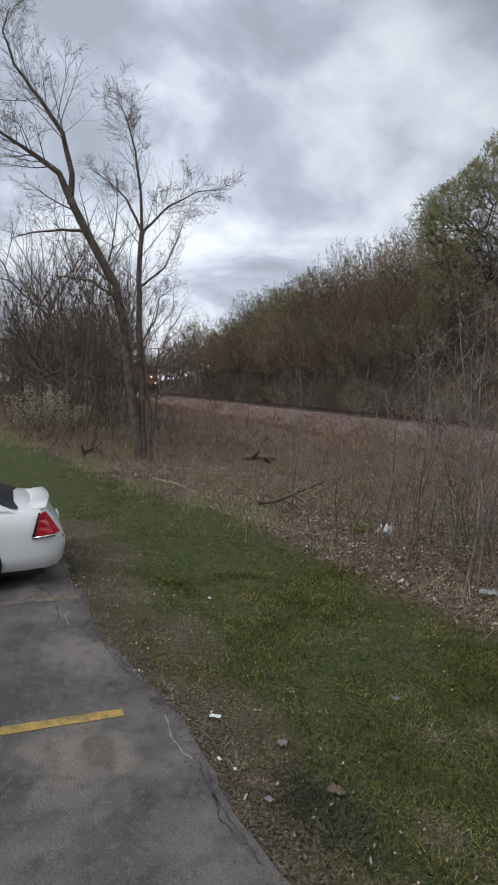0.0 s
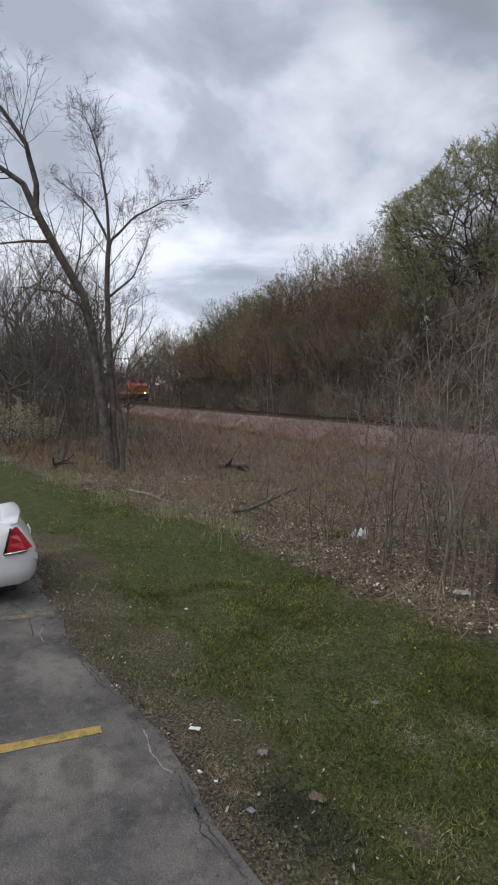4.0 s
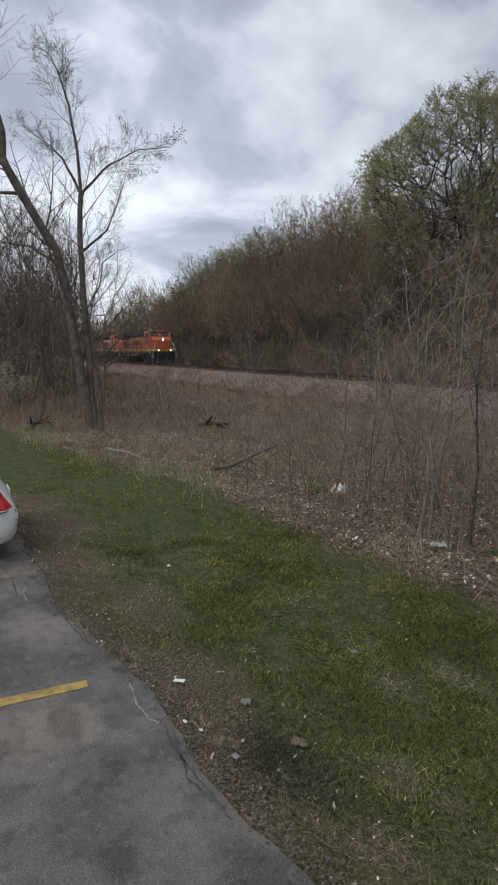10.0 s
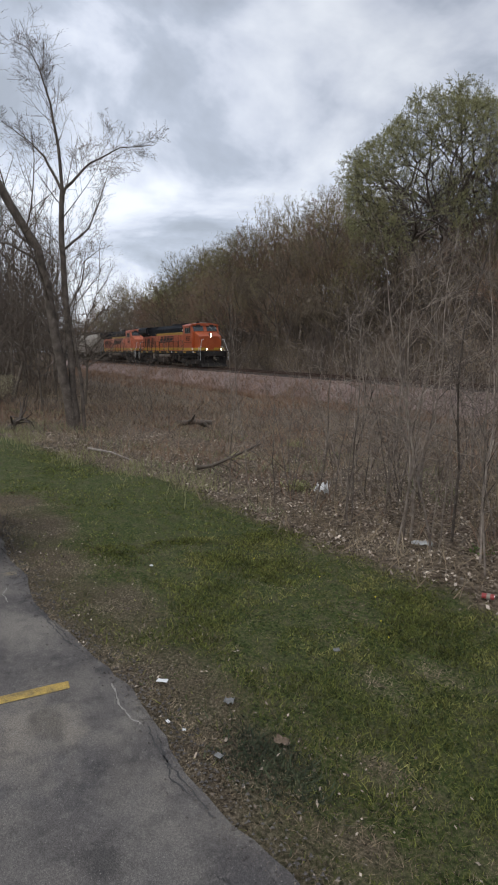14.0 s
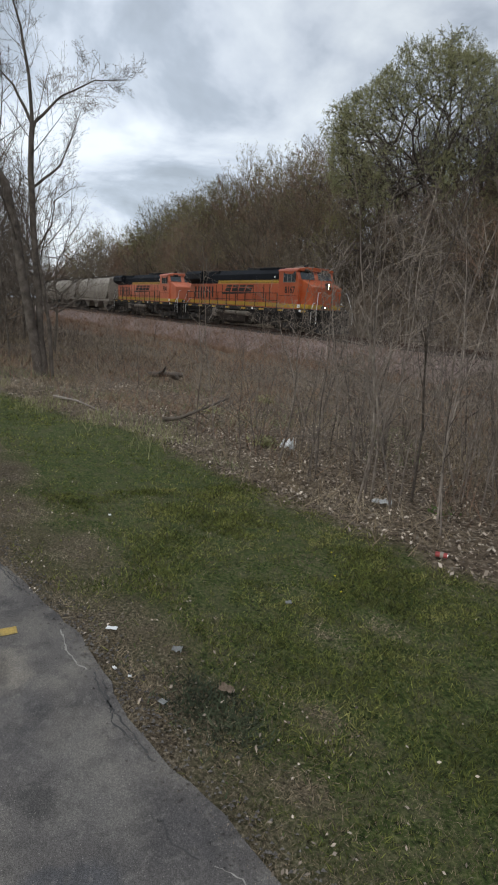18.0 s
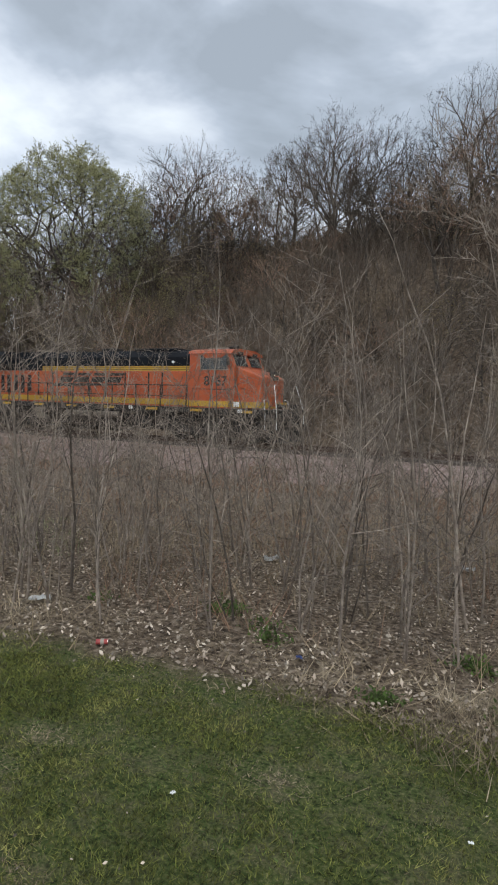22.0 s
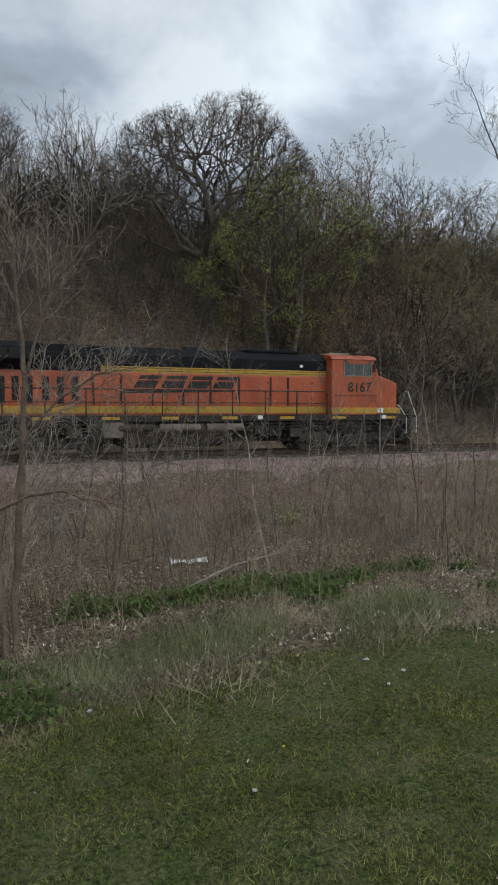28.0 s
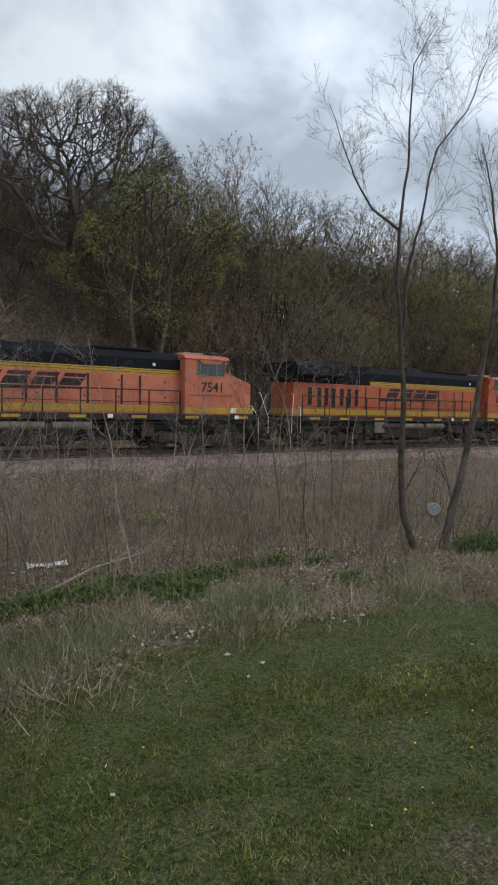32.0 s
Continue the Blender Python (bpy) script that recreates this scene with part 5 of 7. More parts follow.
        # tail lamp wrapped round the corner
        bm = loft([[(s * 0.80, -0.035, 0.70), (s * 0.895, -0.12, 0.69), (s * 0.932, -0.34, 0.675), (s * 0.90, -0.34, 0.68), (s * 0.80, -0.1, 0.70)],
                   [(s * 0.79, -0.06, 0.78), (s * 0.88, -0.13, 0.78), (s * 0.928, -0.29, 0.775), (s * 0.895, -0.29, 0.775), (s * 0.79, -0.12, 0.78)],
                   [(s * 0.775, -0.09, 0.87), (s * 0.862, -0.15, 0.87), (s * 0.916, -0.245, 0.87), (s * 0.88, -0.245, 0.87), (s * 0.775, -0.14, 0.87)],
                   [(s * 0.76, -0.12, 0.945), (s * 0.845, -0.17, 0.95), (s * 0.894, -0.205, 0.945), (s * 0.86, -0.205, 0.945), (s * 0.76, -0.16, 0.945)]])
        for f in bm.faces:
            f.smooth = False
        lamp = part("tail_lamp", raked(bm), M_RED_LENS, car, "red wrap-round tail lamp")
        bm = loft([[(s * 0.938, -0.365, 0.648), (s * 0.90, -0.11, 0.664), (s * 0.90, -0.11, 0.69), (s * 0.938, -0.365, 0.674)], [(s * 0.90, -0.365, 0.648), (s * 0.86, -0.11, 0.664), (s * 0.86, -0.11, 0.69), (s * 0.90, -0.365, 0.674)]])
        part("lamp_trim", raked(bm), M_CHROME, lamp)
        bm = loft([[(s * 0.936, -0.375, 0.66), (s * 0.936, -0.35, 0.66), (s * 0.90, -0.35, 0.66), (s * 0.90, -0.375, 0.66)], [(s * 0.9, -0.225, 0.955), (s * 0.9, -0.2, 0.955), (s * 0.86, -0.2, 0.955), (s * 0.86, -0.225, 0.955)]])
        part("lamp_edge", raked(bm), M_CAR_DARK, lamp)
        bm = cyl((s * 0.925, -1.02, 0.80), (s * 0.934, -1.02, 0.80), 0.085, 24)
        if s > 0:
            ring = cyl((s * 0.92, -1.02, 0.80), (s * 0.929, -1.02, 0.80), 0.091, 24)
            part("fuel_door_gap", ring, M_CAR_DARK, car)
            part("fuel_door", bm, M_CAR, car)
        else:
            bm.free()
        for y in (-1.05, -3.98):
            arch = cyl((s * 0.70, y, 0.345), (s * 0.93, y, 0.345), 0.352, 28)
            part("wheel_arch", arch, M_CAR_DARK, car)
            tyre = bmesh.new()
            rows = []
            for k in range(28):
                a = 2 * math.pi * k / 28
                rows.append([(dx, rr * math.cos(a), rr * math.sin(a)) for dx, rr in ((-0.10, 0.23), (-0.11, 0.30), (-0.08, 0.33), (0.08, 0.33), (0.11, 0.30), (0.10, 0.23))])
            tyre.free()
            tyre = bmesh.new()
            rings = [[tyre.verts.new(p) for p in row] for row in rows]
            for a in range(28):
                for i in range(6):
                    tyre.faces.new((rings[a][i], rings[a][(i + 1) % 6], rings[(a + 1) % 28][(i + 1) % 6], rings[(a + 1) % 28][i]))
            bmesh.ops.recalc_face_normals(tyre, faces=tyre.faces)
            wh = thing("wheel", "", "", at=pose(s * 0.845, y, 0.335))
            wh.parent = car
            part("tyre", tyre, M_TYRE, wh)
            rim = cyl((s * 0.06, 0, 0), (s * 0.085, 0, 0), 0.06, 14)
            cyl((s * 0.03, 0, 0), (s * 0.04, 0, 0), 0.235, 28, rim)
            for k in range(5):
                a = 2 * math.pi * k / 5
                cyl((s * 0.075, 0.04 * math.cos(a), 0.04 * math.sin(a)), (s * 0.075, 0.225 * math.cos(a), 0.225 * math.sin(a)), 0.028, 8, rim)
            part("rim", rim, M_RIM, wh)
    # spoiler: a wing with a curled lip on two short feet
    wing = [(-0.44, 0.98), (-0.32, 1.022), (-0.22, 1.04), (-0.15, 1.045), (-0.14, 1.033), (-0.21, 1.02), (-0.28, 1.0), (-0.34, 0.975), (-0.4, 0.965)]
    rows = []
    for k in range(17):
        u = -1 + 2 * k / 16
        drop = 0.05 * smooth((abs(u) - 0.8) / 0.2)
        rows.append([(0.68 * u, y - 0.07 * u * u, z - 0.012 - drop) for y, z in wing])
    part("spoiler", loft(rows), M_CAR, car, "white boot spoiler")
    for x in (-0.54, 0.54):
        part("spoiler_foot", box(x - 0.06, x + 0.06, -0.4, -0.27, 0.95, 1.0, 0.01), M_CAR, car)
    part("bumper_seam", box(-0.80, 0.80, -0.035, -0.025, 0.63, 0.637), M_CAR_DARK, car)
    part("number_plate", box(-0.16, 0.16, -0.052, -0.03, 0.68, 0.78, 0.004), M_WHITE, car)
    part("exhaust_tip", cyl((0.5, -0.2, 0.27), (0.5, -0.03, 0.27), 0.035, 14), M_CHROME, car)
    part("underbody", box(-0.78, 0.78, -4.8, -0.25, 0.17, 0.32, 0.03), M_CAR_DARK, car)


build_car()
# ---------------------------------------------------------------- woods on the bluff
SPEC_SAPLING = [(9, 5, 0.07, 0.05, 12, 40, 0.30, 0.12, 0.0046), (3, 3, 0.16, 0.10, 4, 40, 0.5), (1, 3, 0.18, 0.1, 3, 36, 0.6), (1, 0, 0.2, 0.1, 0, 0, 0)]


TOP_X = [-230, -190, -157, -124, -107, -95, -89, -75, -70, -60, -40, -33, -28, -24, -20, -16, -13.5, -10.8, -7.5, -3.4, -1.4, 2.7, 5.6, 7.6, 11.8, 15, 18.8, 22.6, 25.8, 27, 36, 50, 60, 120]
TOP_Z = [20, 24, 23, 24.2, 24.3, 23.4, 25.6, 24.6, 24.6, 25, 26.5, 28.5, 25.4, 26.8, 27.4, 24.7, 23.4, 25.7, 26.9, 26.6, 24.3, 24.2, 21.8, 21, 21, 21.8, 24.3, 25, 24.8, 24, 23.6, 22.6, 21.5, 18]


def canopy(x, y):
    """Height of the wood's roof over the lot, rising up the bluff."""
    return 2.35 + (float(np.interp(x * 47 / y, TOP_X, TOP_Z)) - 2.35) * y / 47


def build_woods():
    rng = random.Random(21)
    bare = "bare grey-brown deciduous tree on the wooded bluff"
    kinds = []

    def kind(height, base, width, n, seed, red=False, **more):
        leaf = more.get("leaf")
        if seed == 13:
            name, label = "bushy_bare_tree", "low bushy bare tree along the crest"
        elif height < 6:
            name, label = "small_bare_tree", "small many-stemmed bare tree on the slope"
        else:
            name, label = ("budding_tree", "tree hazy with olive-tan spring buds on the bluff") if leaf and not red else ("bare_tree", "bare tree with a reddish-brown haze of twigs" if red else bare)
        # seeds 11 to 13 get the twig colour lightened against their own shade
        kinds.append((height, crown_tree(name, label, height, base, width, n, seed, M_BARK_DARK, M_TWIG_RED if red else M_TWIG if height < 6 else M_TWIG_LIFTED if 11 <= seed <= 13 else M_TWIG_DARK, group="trees on the bluff", **{"twig_len": 0.55, "twigs": 7, "thin": 0.0095, "fine_r": 0.0082, "stout": 0.5, "up": 0.4, "gnarl": 0.045, **more})))

    kind(10.0, 2.2, 4.4, 290, 1, trunk=0.2)
    kind(10.0, 1.6, 4.6, 300, 2, trunk=0.14, stems=3)
    kind(11.0, 2.4, 4.2, 290, 3, trunk=0.22, gnarl=0.1)
    kind(9.0, 1.5, 4.4, 280, 4, trunk=0.17, stems=2)
    kind(12.0, 3.6, 4.2, 300, 5, trunk=0.24, stems=2, gnarl=0.1)
    kind(11.0, 2.6, 2.9, 200, 6, trunk=0.13, up=0.8)
    kind(5.5, 0.6, 2.2, 95, 7, trunk=0.06, stems=3, up=0.8, twigs=5)
    kind(10.0, 2.2, 4.6, 230, 8, trunk=0.18, leaf=M_BUD_OLIVE, leaf_size=0.04, leaf_each=4, twigs=5)
    kind(10.0, 1.6, 4.6, 220, 9, trunk=0.15, stems=2, leaf=M_BUD_TAN, leaf_size=0.04, leaf_each=4, twigs=5)
    kind(7.0, 0.8, 3.6, 150, 10, trunk=0.1, stems=3, leaf=M_BUD_TAN, leaf_size=0.055, twigs=5)
    kind(11.0, 2.6, 5.0, 190, 11, trunk=0.17, stems=2, twigs=5, twig_len=0.7, fine_r=0.010, thin=0.011, lump=0.4, leaf=M_BUD_GREY, leaf_size=0.06, leaf_each=3)
    kind(10.0, 2.4, 5.2, 170, 12, trunk=0.15, stems=2, twigs=5, twig_len=0.7, fine_r=0.010, thin=0.011, lump=0.4, leaf=M_BUD_OLIVE, leaf_size=0.055, leaf_each=4)
    kind(6.5, 0.4, 3.4, 80, 13, trunk=0.08, stems=3, twigs=6, twig_len=0.9, fine_r=0.014)
    kind(11.0, 2.4, 4.8, 180, 14, trunk=0.14, stems=3, twigs=5, twig_len=0.7, fine_r=0.010, thin=0.011, lump=0.4, red=True, leaf=M_BUD_RED, leaf_size=0.06, leaf_each=3)
    kind(10.0, 1.6, 4.6, 240, 15, trunk=0.16, stems=2, red=True)
    used = [False] * len(kinds)

    def put(k, x, y, tall):
        s = tall / kinds[k][0]
        w = min(max(s, 0.75), 1.6) * rng.uniform(0.88, 1.06)
        m = pose(x, y, ground_z(x, y) - 0.1, 0, 0, rng.uniform(0, 360)) @ Matrix.Diagonal((w, w, s, 1))
        if not used[k]:
            used[k] = True
            kinds[k][1].matrix_basis = m
        else:
            copy_thing(kinds[k][1], Matrix()).matrix_basis = m

    spots = []

    # x0, x1, y0, y1, count, gap, kinds, least and greatest height
    for x0, x1, y0, y1, n, gap, ks, h0, h1 in (
            (-62, 26, 47, 52.5, 62, 1.9, (0, 1, 2, 3, 0, 1, 5, 14), 6, 11),
            (-62, 60, 53, 58, 20, 3.4, (10,), 5, 9),
            (-62, -30, 34, 47, 44, 2.3, (10, 3, 9, 11, 8, 13), 6, 11),
            (-30, 9, 33.5, 46.5, 70, 1.7, (6, 6, 9, 5, 3, 6, 14), 3.5, 7),
            (-9, 12, 37.5, 46, 14, 2.6, (0, 4, 2), 7, 12),
            (-7, 9, 47, 52, 7, 1.6, (0, 1, 2, 3), 9, 13),
            (-34, 6, 42, 46.8, 30, 2.0, (0, 2, 4, 5, 14), 7, 12),
            (3, 62, 40, 50, 56, 2.3, (0, 11, 4, 8, 10, 11, 13, 7), 9, 14),
            (14, 62, 47, 53, 34, 2.0, (0, 10, 4, 8, 13), 9, 16),
            (16, 62, 35, 41, 34, 2.2, (10, 7, 9, 11, 8, 13), 7, 12),
            (-130, -62, 33, 41, 46, 2.8, (13, 10, 10, 10, 11, 13), 8, 14),
            (-130, -62, 41, 54, 60, 3.0, (11, 10, 13, 10, 11), 10, 19),
            (62, 120, 33, 56, 34, 3.6, (10, 11), 8, 15),
            (-225, -130, 33, 52, 40, 3.8, (10, 11, 13), 8, 18),
            (-22, 42, 32.2, 35, 34, 1.5, (6,), 2.5, 4.5),
            (-125, -30, 28.6, 33.5, 60, 1.7, (6, 12, 6, 9), 3.5, 6),
            (0, 62, 52, 60, 46, 2.0, (12, 10), 6, 9.5),
            (-138, -60, 50, 58, 30, 2.6, (12,), 4, 7),
            (-62, 26, 48.5, 53, 70, 1.0, (12, 6), 2.2, 4.6),
            (-30, 12, 33.5, 50, 60, 1.3, (6, 6, 12), 2.5, 5)):
        made = 0
        for _ in range(n * 40):
            x, y = rng.uniform(x0, x1), rng.uniform(y0, y1)
            if 3 < x < 19 and 33.5 < y < (44 if h1 < 9 else 39) or (x - 11) ** 2 + (y - 42.5) ** 2 < 9 or (x + 45.2) ** 2 + (y - 38.5) ** 2 < 34:
                continue
            if all((x - a) ** 2 + (y - b) ** 2 > gap * gap for a, b in spots):
                room = canopy(x, y) * rng.uniform(0.76, 1.04) - ground_z(x, y)
                if y < 42:
                    room -= rng.uniform(1, 3)
                if room < 3:
                    continue
                spots.append((x, y)); made += 1
                put(rng.choice(ks), x, y, min(rng.uniform(h0, h1), room) if y < 46.9 or h1 < 9 else min(room, h1 * 1.15))
            if made == n:
                break
    # brush on the slope, in fans of thin upright stems
    r = np.random.default_rng(5)
    n, each = 3600, 13
    cx = np.concatenate([r.uniform(-110, 60, 2200), r.uniform(-60, 32, 1400)]); cy = np.concatenate([32.0 + r.random(2200) ** 0.75 * 21, r.uniform(46, 53.5, 1400)])
    cz = np.array([ground_z(a, b) for a, b in zip(cx, cy)])
    ch = 0.5 + 1.9 * r.random(n) ** 1.7 + np.where(cy > 46, 0.5, 0)
    x, y, z, h = (np.repeat(a, each) for a in (cx, cy, cz, ch))
    m = n * each
    x, y, h = x + r.normal(0, 0.35, m), y + r.normal(0, 0.35, m), h * r.uniform(0.4, 1.1, m)
    foot = np.stack([x, y, z - 0.15], 1)
    tip = foot + np.stack([r.normal(0, 0.32, m) * h, r.normal(0, 0.32, m) * h, h], 1)
    w = np.stack([r.uniform(0.012, 0.034, m), np.zeros(m), np.zeros(m)], 1)
    tagged(new("undergrowth", fast_mesh("undergrowth", np.stack([foot - w, foot + w, tip], 1).reshape(-1, 3), 3, M_BRUSH)), "brown leafless undergrowth on the wooded slope", "undergrowth", kind="stuff")
    big = crown_tree("leafing_tree", "large tree with pale green spring leaves above the track", 19.8, 6.4, 9.4, 2300, 301, M_BARK_DARK, M_TWIG_DARK, trunk=0.36, stems=3, twigs=6, twig_len=0.8, thin=0.011, fine_r=0.01, up=-0.1, low=0.08, lump=0.36, gnarl=0.1, leaf=M_BUD, leaf_size=0.047, leaf_each=11)
    big.matrix_basis = pose(-45.2, 40.5, ground_z(-45.2, 40.5) - 0.2)
    oak = crown_tree("oak_tree", "gnarled bare oak with spreading black limbs on the crest", 16.0, 4.6, 8.6, 2600, 311, M_BARK_DARK, M_TWIG_DARK, trunk=0.42, stems=1, twigs=8, twig_len=0.7, thin=0.011, stout=0.5, fine_r=0.009, up=0.6, low=0.08, gnarl=0.14, leaf=M_BUD_TAN, leaf_size=0.022, leaf_each=1)
    oak.matrix_basis = pose(11.8, 42.6, ground_z(11.8, 42.6) - 0.3)
    yel = crown_tree("yellow_green_tree", "tree in fresh yellow-green leaf on the slope", 17.0, 5.6, 6.4, 460, 321, M_BARK_DARK, M_TWIG_DARK, trunk=0.2, stems=2, twigs=7, twig_len=1.1, thin=0.010, up=0.2, lump=0.8, leaf=M_BUD_YELLOW, leaf_size=0.05, leaf_each=6)
    yel.matrix_basis = pose(14.6, 36.5, ground_z(14.6, 36.5) - 0.2)
    for x, y, s, turn in ((43.5, 39.0, 0.8, 220), (33.0, 37.0, 0.55, 80), (52.0, 38.0, 0.62, 300)):
        copy_thing(yel, Matrix()).matrix_basis = pose(x, y, ground_z(x, y) - 0.2, 0, 0, turn) @ Matrix.Diagonal((s, s, s, 1))
    for x, y, s, turn in ((-58.5, 41.0, 0.55, 60), (-117, 36.2, 0.5, 130), (-108, 33.4, 0.3, 10)):
        copy_thing(yel, Matrix()).matrix_basis = pose(x, y, ground_z(x, y) - 0.2, 0, 0, turn) @ Matrix.Diagonal((s, s, s * 0.9, 1))
    for x, y, s, turn in ((-126, 42, 0.62, 140),):
        copy_thing(big, Matrix()).matrix_basis = pose(x, y, ground_z(x, y) - 0.2, 0, 0, turn) @ Matrix.Diagonal((s, s, s, 1))
    # flat woods beyond the lawn
    thin = [crown_tree("thin_tree", "tall thin bare tree in the flat woods by the lawn", 13.5, 3.0, 4.2, 200, 400 + k, M_BARK, M_TWIG, trunk=0.085, stems=1 + k % 2, twigs=6, twig_len=0.6, thin=0.009, fine_r=0.007, up=0.1, low=0.1, group="trees by the lawn") for k in range(3)]
    seen = [False] * 3
    made = 0
    spots = []
    while made < 74:
        x = -36 - rng.random() ** 1.3 * 86
        y = rng.uniform(-0.3, 0.135) * -x + 0.5
        if y > 0.15 * -x or y < brush_edge(x) + 1.6 or any((x - a) ** 2 + (y - b) ** 2 < 4 for a, b in spots):
            continue
        spots.append((x, y))
        k = made % 3
        s = rng.uniform(0.8, 1.3)
        m = pose(x, y, ground_z(x, y) - 0.1, 0, 0, rng.uniform(0, 360)) @ Matrix.Diagonal((s, s, s * 1.05, 1))
        if seen[k]:
            copy_thing(thin[k], Matrix()).matrix_basis = m
        else:
            thin[k].matrix_basis = m; seen[k] = True
        made += 1
    for x, y, k, h in ((-27.6, 3.4, 0, 0.62), (-29.5, 4.6, 2, 0.7), (-32.0, 2.2, 1, 0.95), (-34.5, 0.6, 0, 1.0), (-31.0, 5.6, 1, 0.8)):
        copy_thing(thin[k], Matrix()).matrix_basis = pose(x, y, ground_z(x, y) - 0.1, 0, 0, rng.uniform(0, 360)) @ Matrix.Diagonal((h, h, h, 1))
    for _ in range(30):
        x = -42 - rng.random() * 80
        y = rng.uniform(-0.06, 0.13) * -x
        put(12, x, y, rng.uniform(3, 5))
    # dark wood and a pole far beyond the road
    for k in range(26):
        put((10, 13, 12)[k % 3], rng.uniform(-215, -165), rng.uniform(-75, 8), rng.uniform(7, 11))
    m = 5000
    x = -25 - r.random(m) ** 1.3 * 60; y = np.interp(x, EDGE_X, EDGE_Y) + 0.5 + r.random(m) ** 1.2 * 11
    h = r.uniform(0.3, 1.5, m) * np.where(x > -32, 0.5, 1)
    foot = np.stack([x, y, np.array([ground_z(a, b) for a, b in zip(x, y)]) - 0.1], 1)
    tip = foot + np.stack([r.normal(0, 0.6, m) * h, r.normal(0, 0.6, m) * h, h], 1)
    w = np.stack([np.zeros(m), r.uniform(0.006, 0.018, m), np.zeros(m)], 1)
    tagged(new("undergrowth", fast_mesh("undergrowth", np.stack([foot - w, foot + w, tip], 1).reshape(-1, 3), 3, M_BRUSH)), "brown leafless brush under the trees beyond the lawn", "undergrowth", kind="stuff")


build_woods()


# ---------------------------------------------------------------- single trees near the camera
def shoots(wood, fine, p, d, length, r, thin, levels, rng, rise=0.05):
    """A branch that curves upwards and carries ever finer side shoots."""
    if levels == 0 or length < 0.14:
        m = p + d * length * 0.55
        q = m + (bent(d, 0.22, rng) + Vector((0, 0, rise * 1.5))).normalized() * length * 0.5
        fine.blade(p, m, thin)
        fine.blade(m, q, thin * 0.8)
        return
    segs = 4 if levels > 1 else 3
    pts, ways = [p.copy()], [d]
    for i in range(segs):
        d = (bent(d, 0.12, rng) + Vector((0, 0, rise))).normalized()
        p = p + d * length / segs
        pts.append(p.copy()); ways.append(d)
    heavy = r > thin * 3
    (wood if heavy else fine).tube(pts, [max(r * (1 - 0.8 * i / segs), thin * 0.8) for i in range(segs + 1)], 5 if heavy else 3)
    n = 7 if levels > 2 else 6 if levels == 2 else 4
    for k in range(n):
        f = 0.18 + 0.82 * (k + rng.random()) / n
        x = f * segs
        i = min(int(x), segs - 1)
        way = side_way(ways[i + 1], radians(rng.uniform(28, 62)), rng)
        shoots(wood, fine, pts[i].lerp(pts[i + 1], x - i), way, length * rng.uniform(0.3, 0.58) * (1.2 - 0.5 * f), max(r * 0.45 * (1.1 - 0.5 * f), thin), thin, levels - 1, rng, rise)


def limbs_tree(name, label, at, limbs, seed, bark, twig, spec, density=1.0, facing=0.0, far=0.36, spread=1.0):
    """A tree from its main limbs. limbs: rows of (radius at foot, radius at end, [(across, up), ...], side branches), in a plane turned by facing. spec: the thickness of its twigs."""
    rng = random.Random(seed)
    random.seed(seed)
    wood, fine = Tubes(), Tubes()
    ca, sa = math.cos(radians(facing)), math.sin(radians(facing))
    for r0, r1, pts, kids in limbs:
        drift, path = rng.uniform(-0.1, 0.1), []
        for i, (u, z) in enumerate(pts):
            dep = drift * i * 1.5
            path.append(Vector((ca * u - sa * dep, sa * u + ca * dep, z)))
        # finer path with a little wander
        full = []
        for a, b in zip(path, path[1:]):
            for k in range(3):
                q = a.lerp(b, k / 3)
                if full:
                    q += Vector((rng.uniform(-1, 1), rng.uniform(-1, 1), rng.uniform(-0.5, 0.5))) * (a - b).length * 0.02
                full.append(q)
        full.append(path[-1])
        full[0] = full[0] - (full[1] - full[0]).normalized() * r0 * 1.3
        n = len(full)
        radii = [(r0 + (r1 - r0) * i / (n - 1)) * (1 if r0 > 0.1 or spec < 0.003 else 0.8) for i in range(n)]
        wood.tube(full, radii, 10)
        total = sum((b - a).length for a, b in zip(path, path[1:]))
        for k in range(round(kids * density)):
            f = (0.25 + 0.75 * (k + rng.random()) / max(kids * density, 1)) * (n - 1)
            i = min(int(f), n - 2)
            q = full[i].lerp(full[i + 1], f - i)
            d = (full[i + 1] - full[i]).normalized()
            way = side_way(d, radians(rng.uniform(24, 56) * spread), rng)
            way = (way + Vector((0, 0, 0.25 / spread ** 2))).normalized()
            shoots(wood, fine, q, way, total * far * rng.uniform(0.5, 1.3) * (1.15 - 0.62 * f / (n - 1)), max(radii[i] * 0.24, spec * 1.3), spec, 3 if rng.random() < 0.55 else 2, rng)
    ob = thing(name, label, "tree", at=at)
    part("trunk", mesh_of("trunk", wood.v, wood.f, bark, True), parent=ob)
    part("crown", mesh_of("crown", fine.v, fine.f, twig), parent=ob)
    return ob




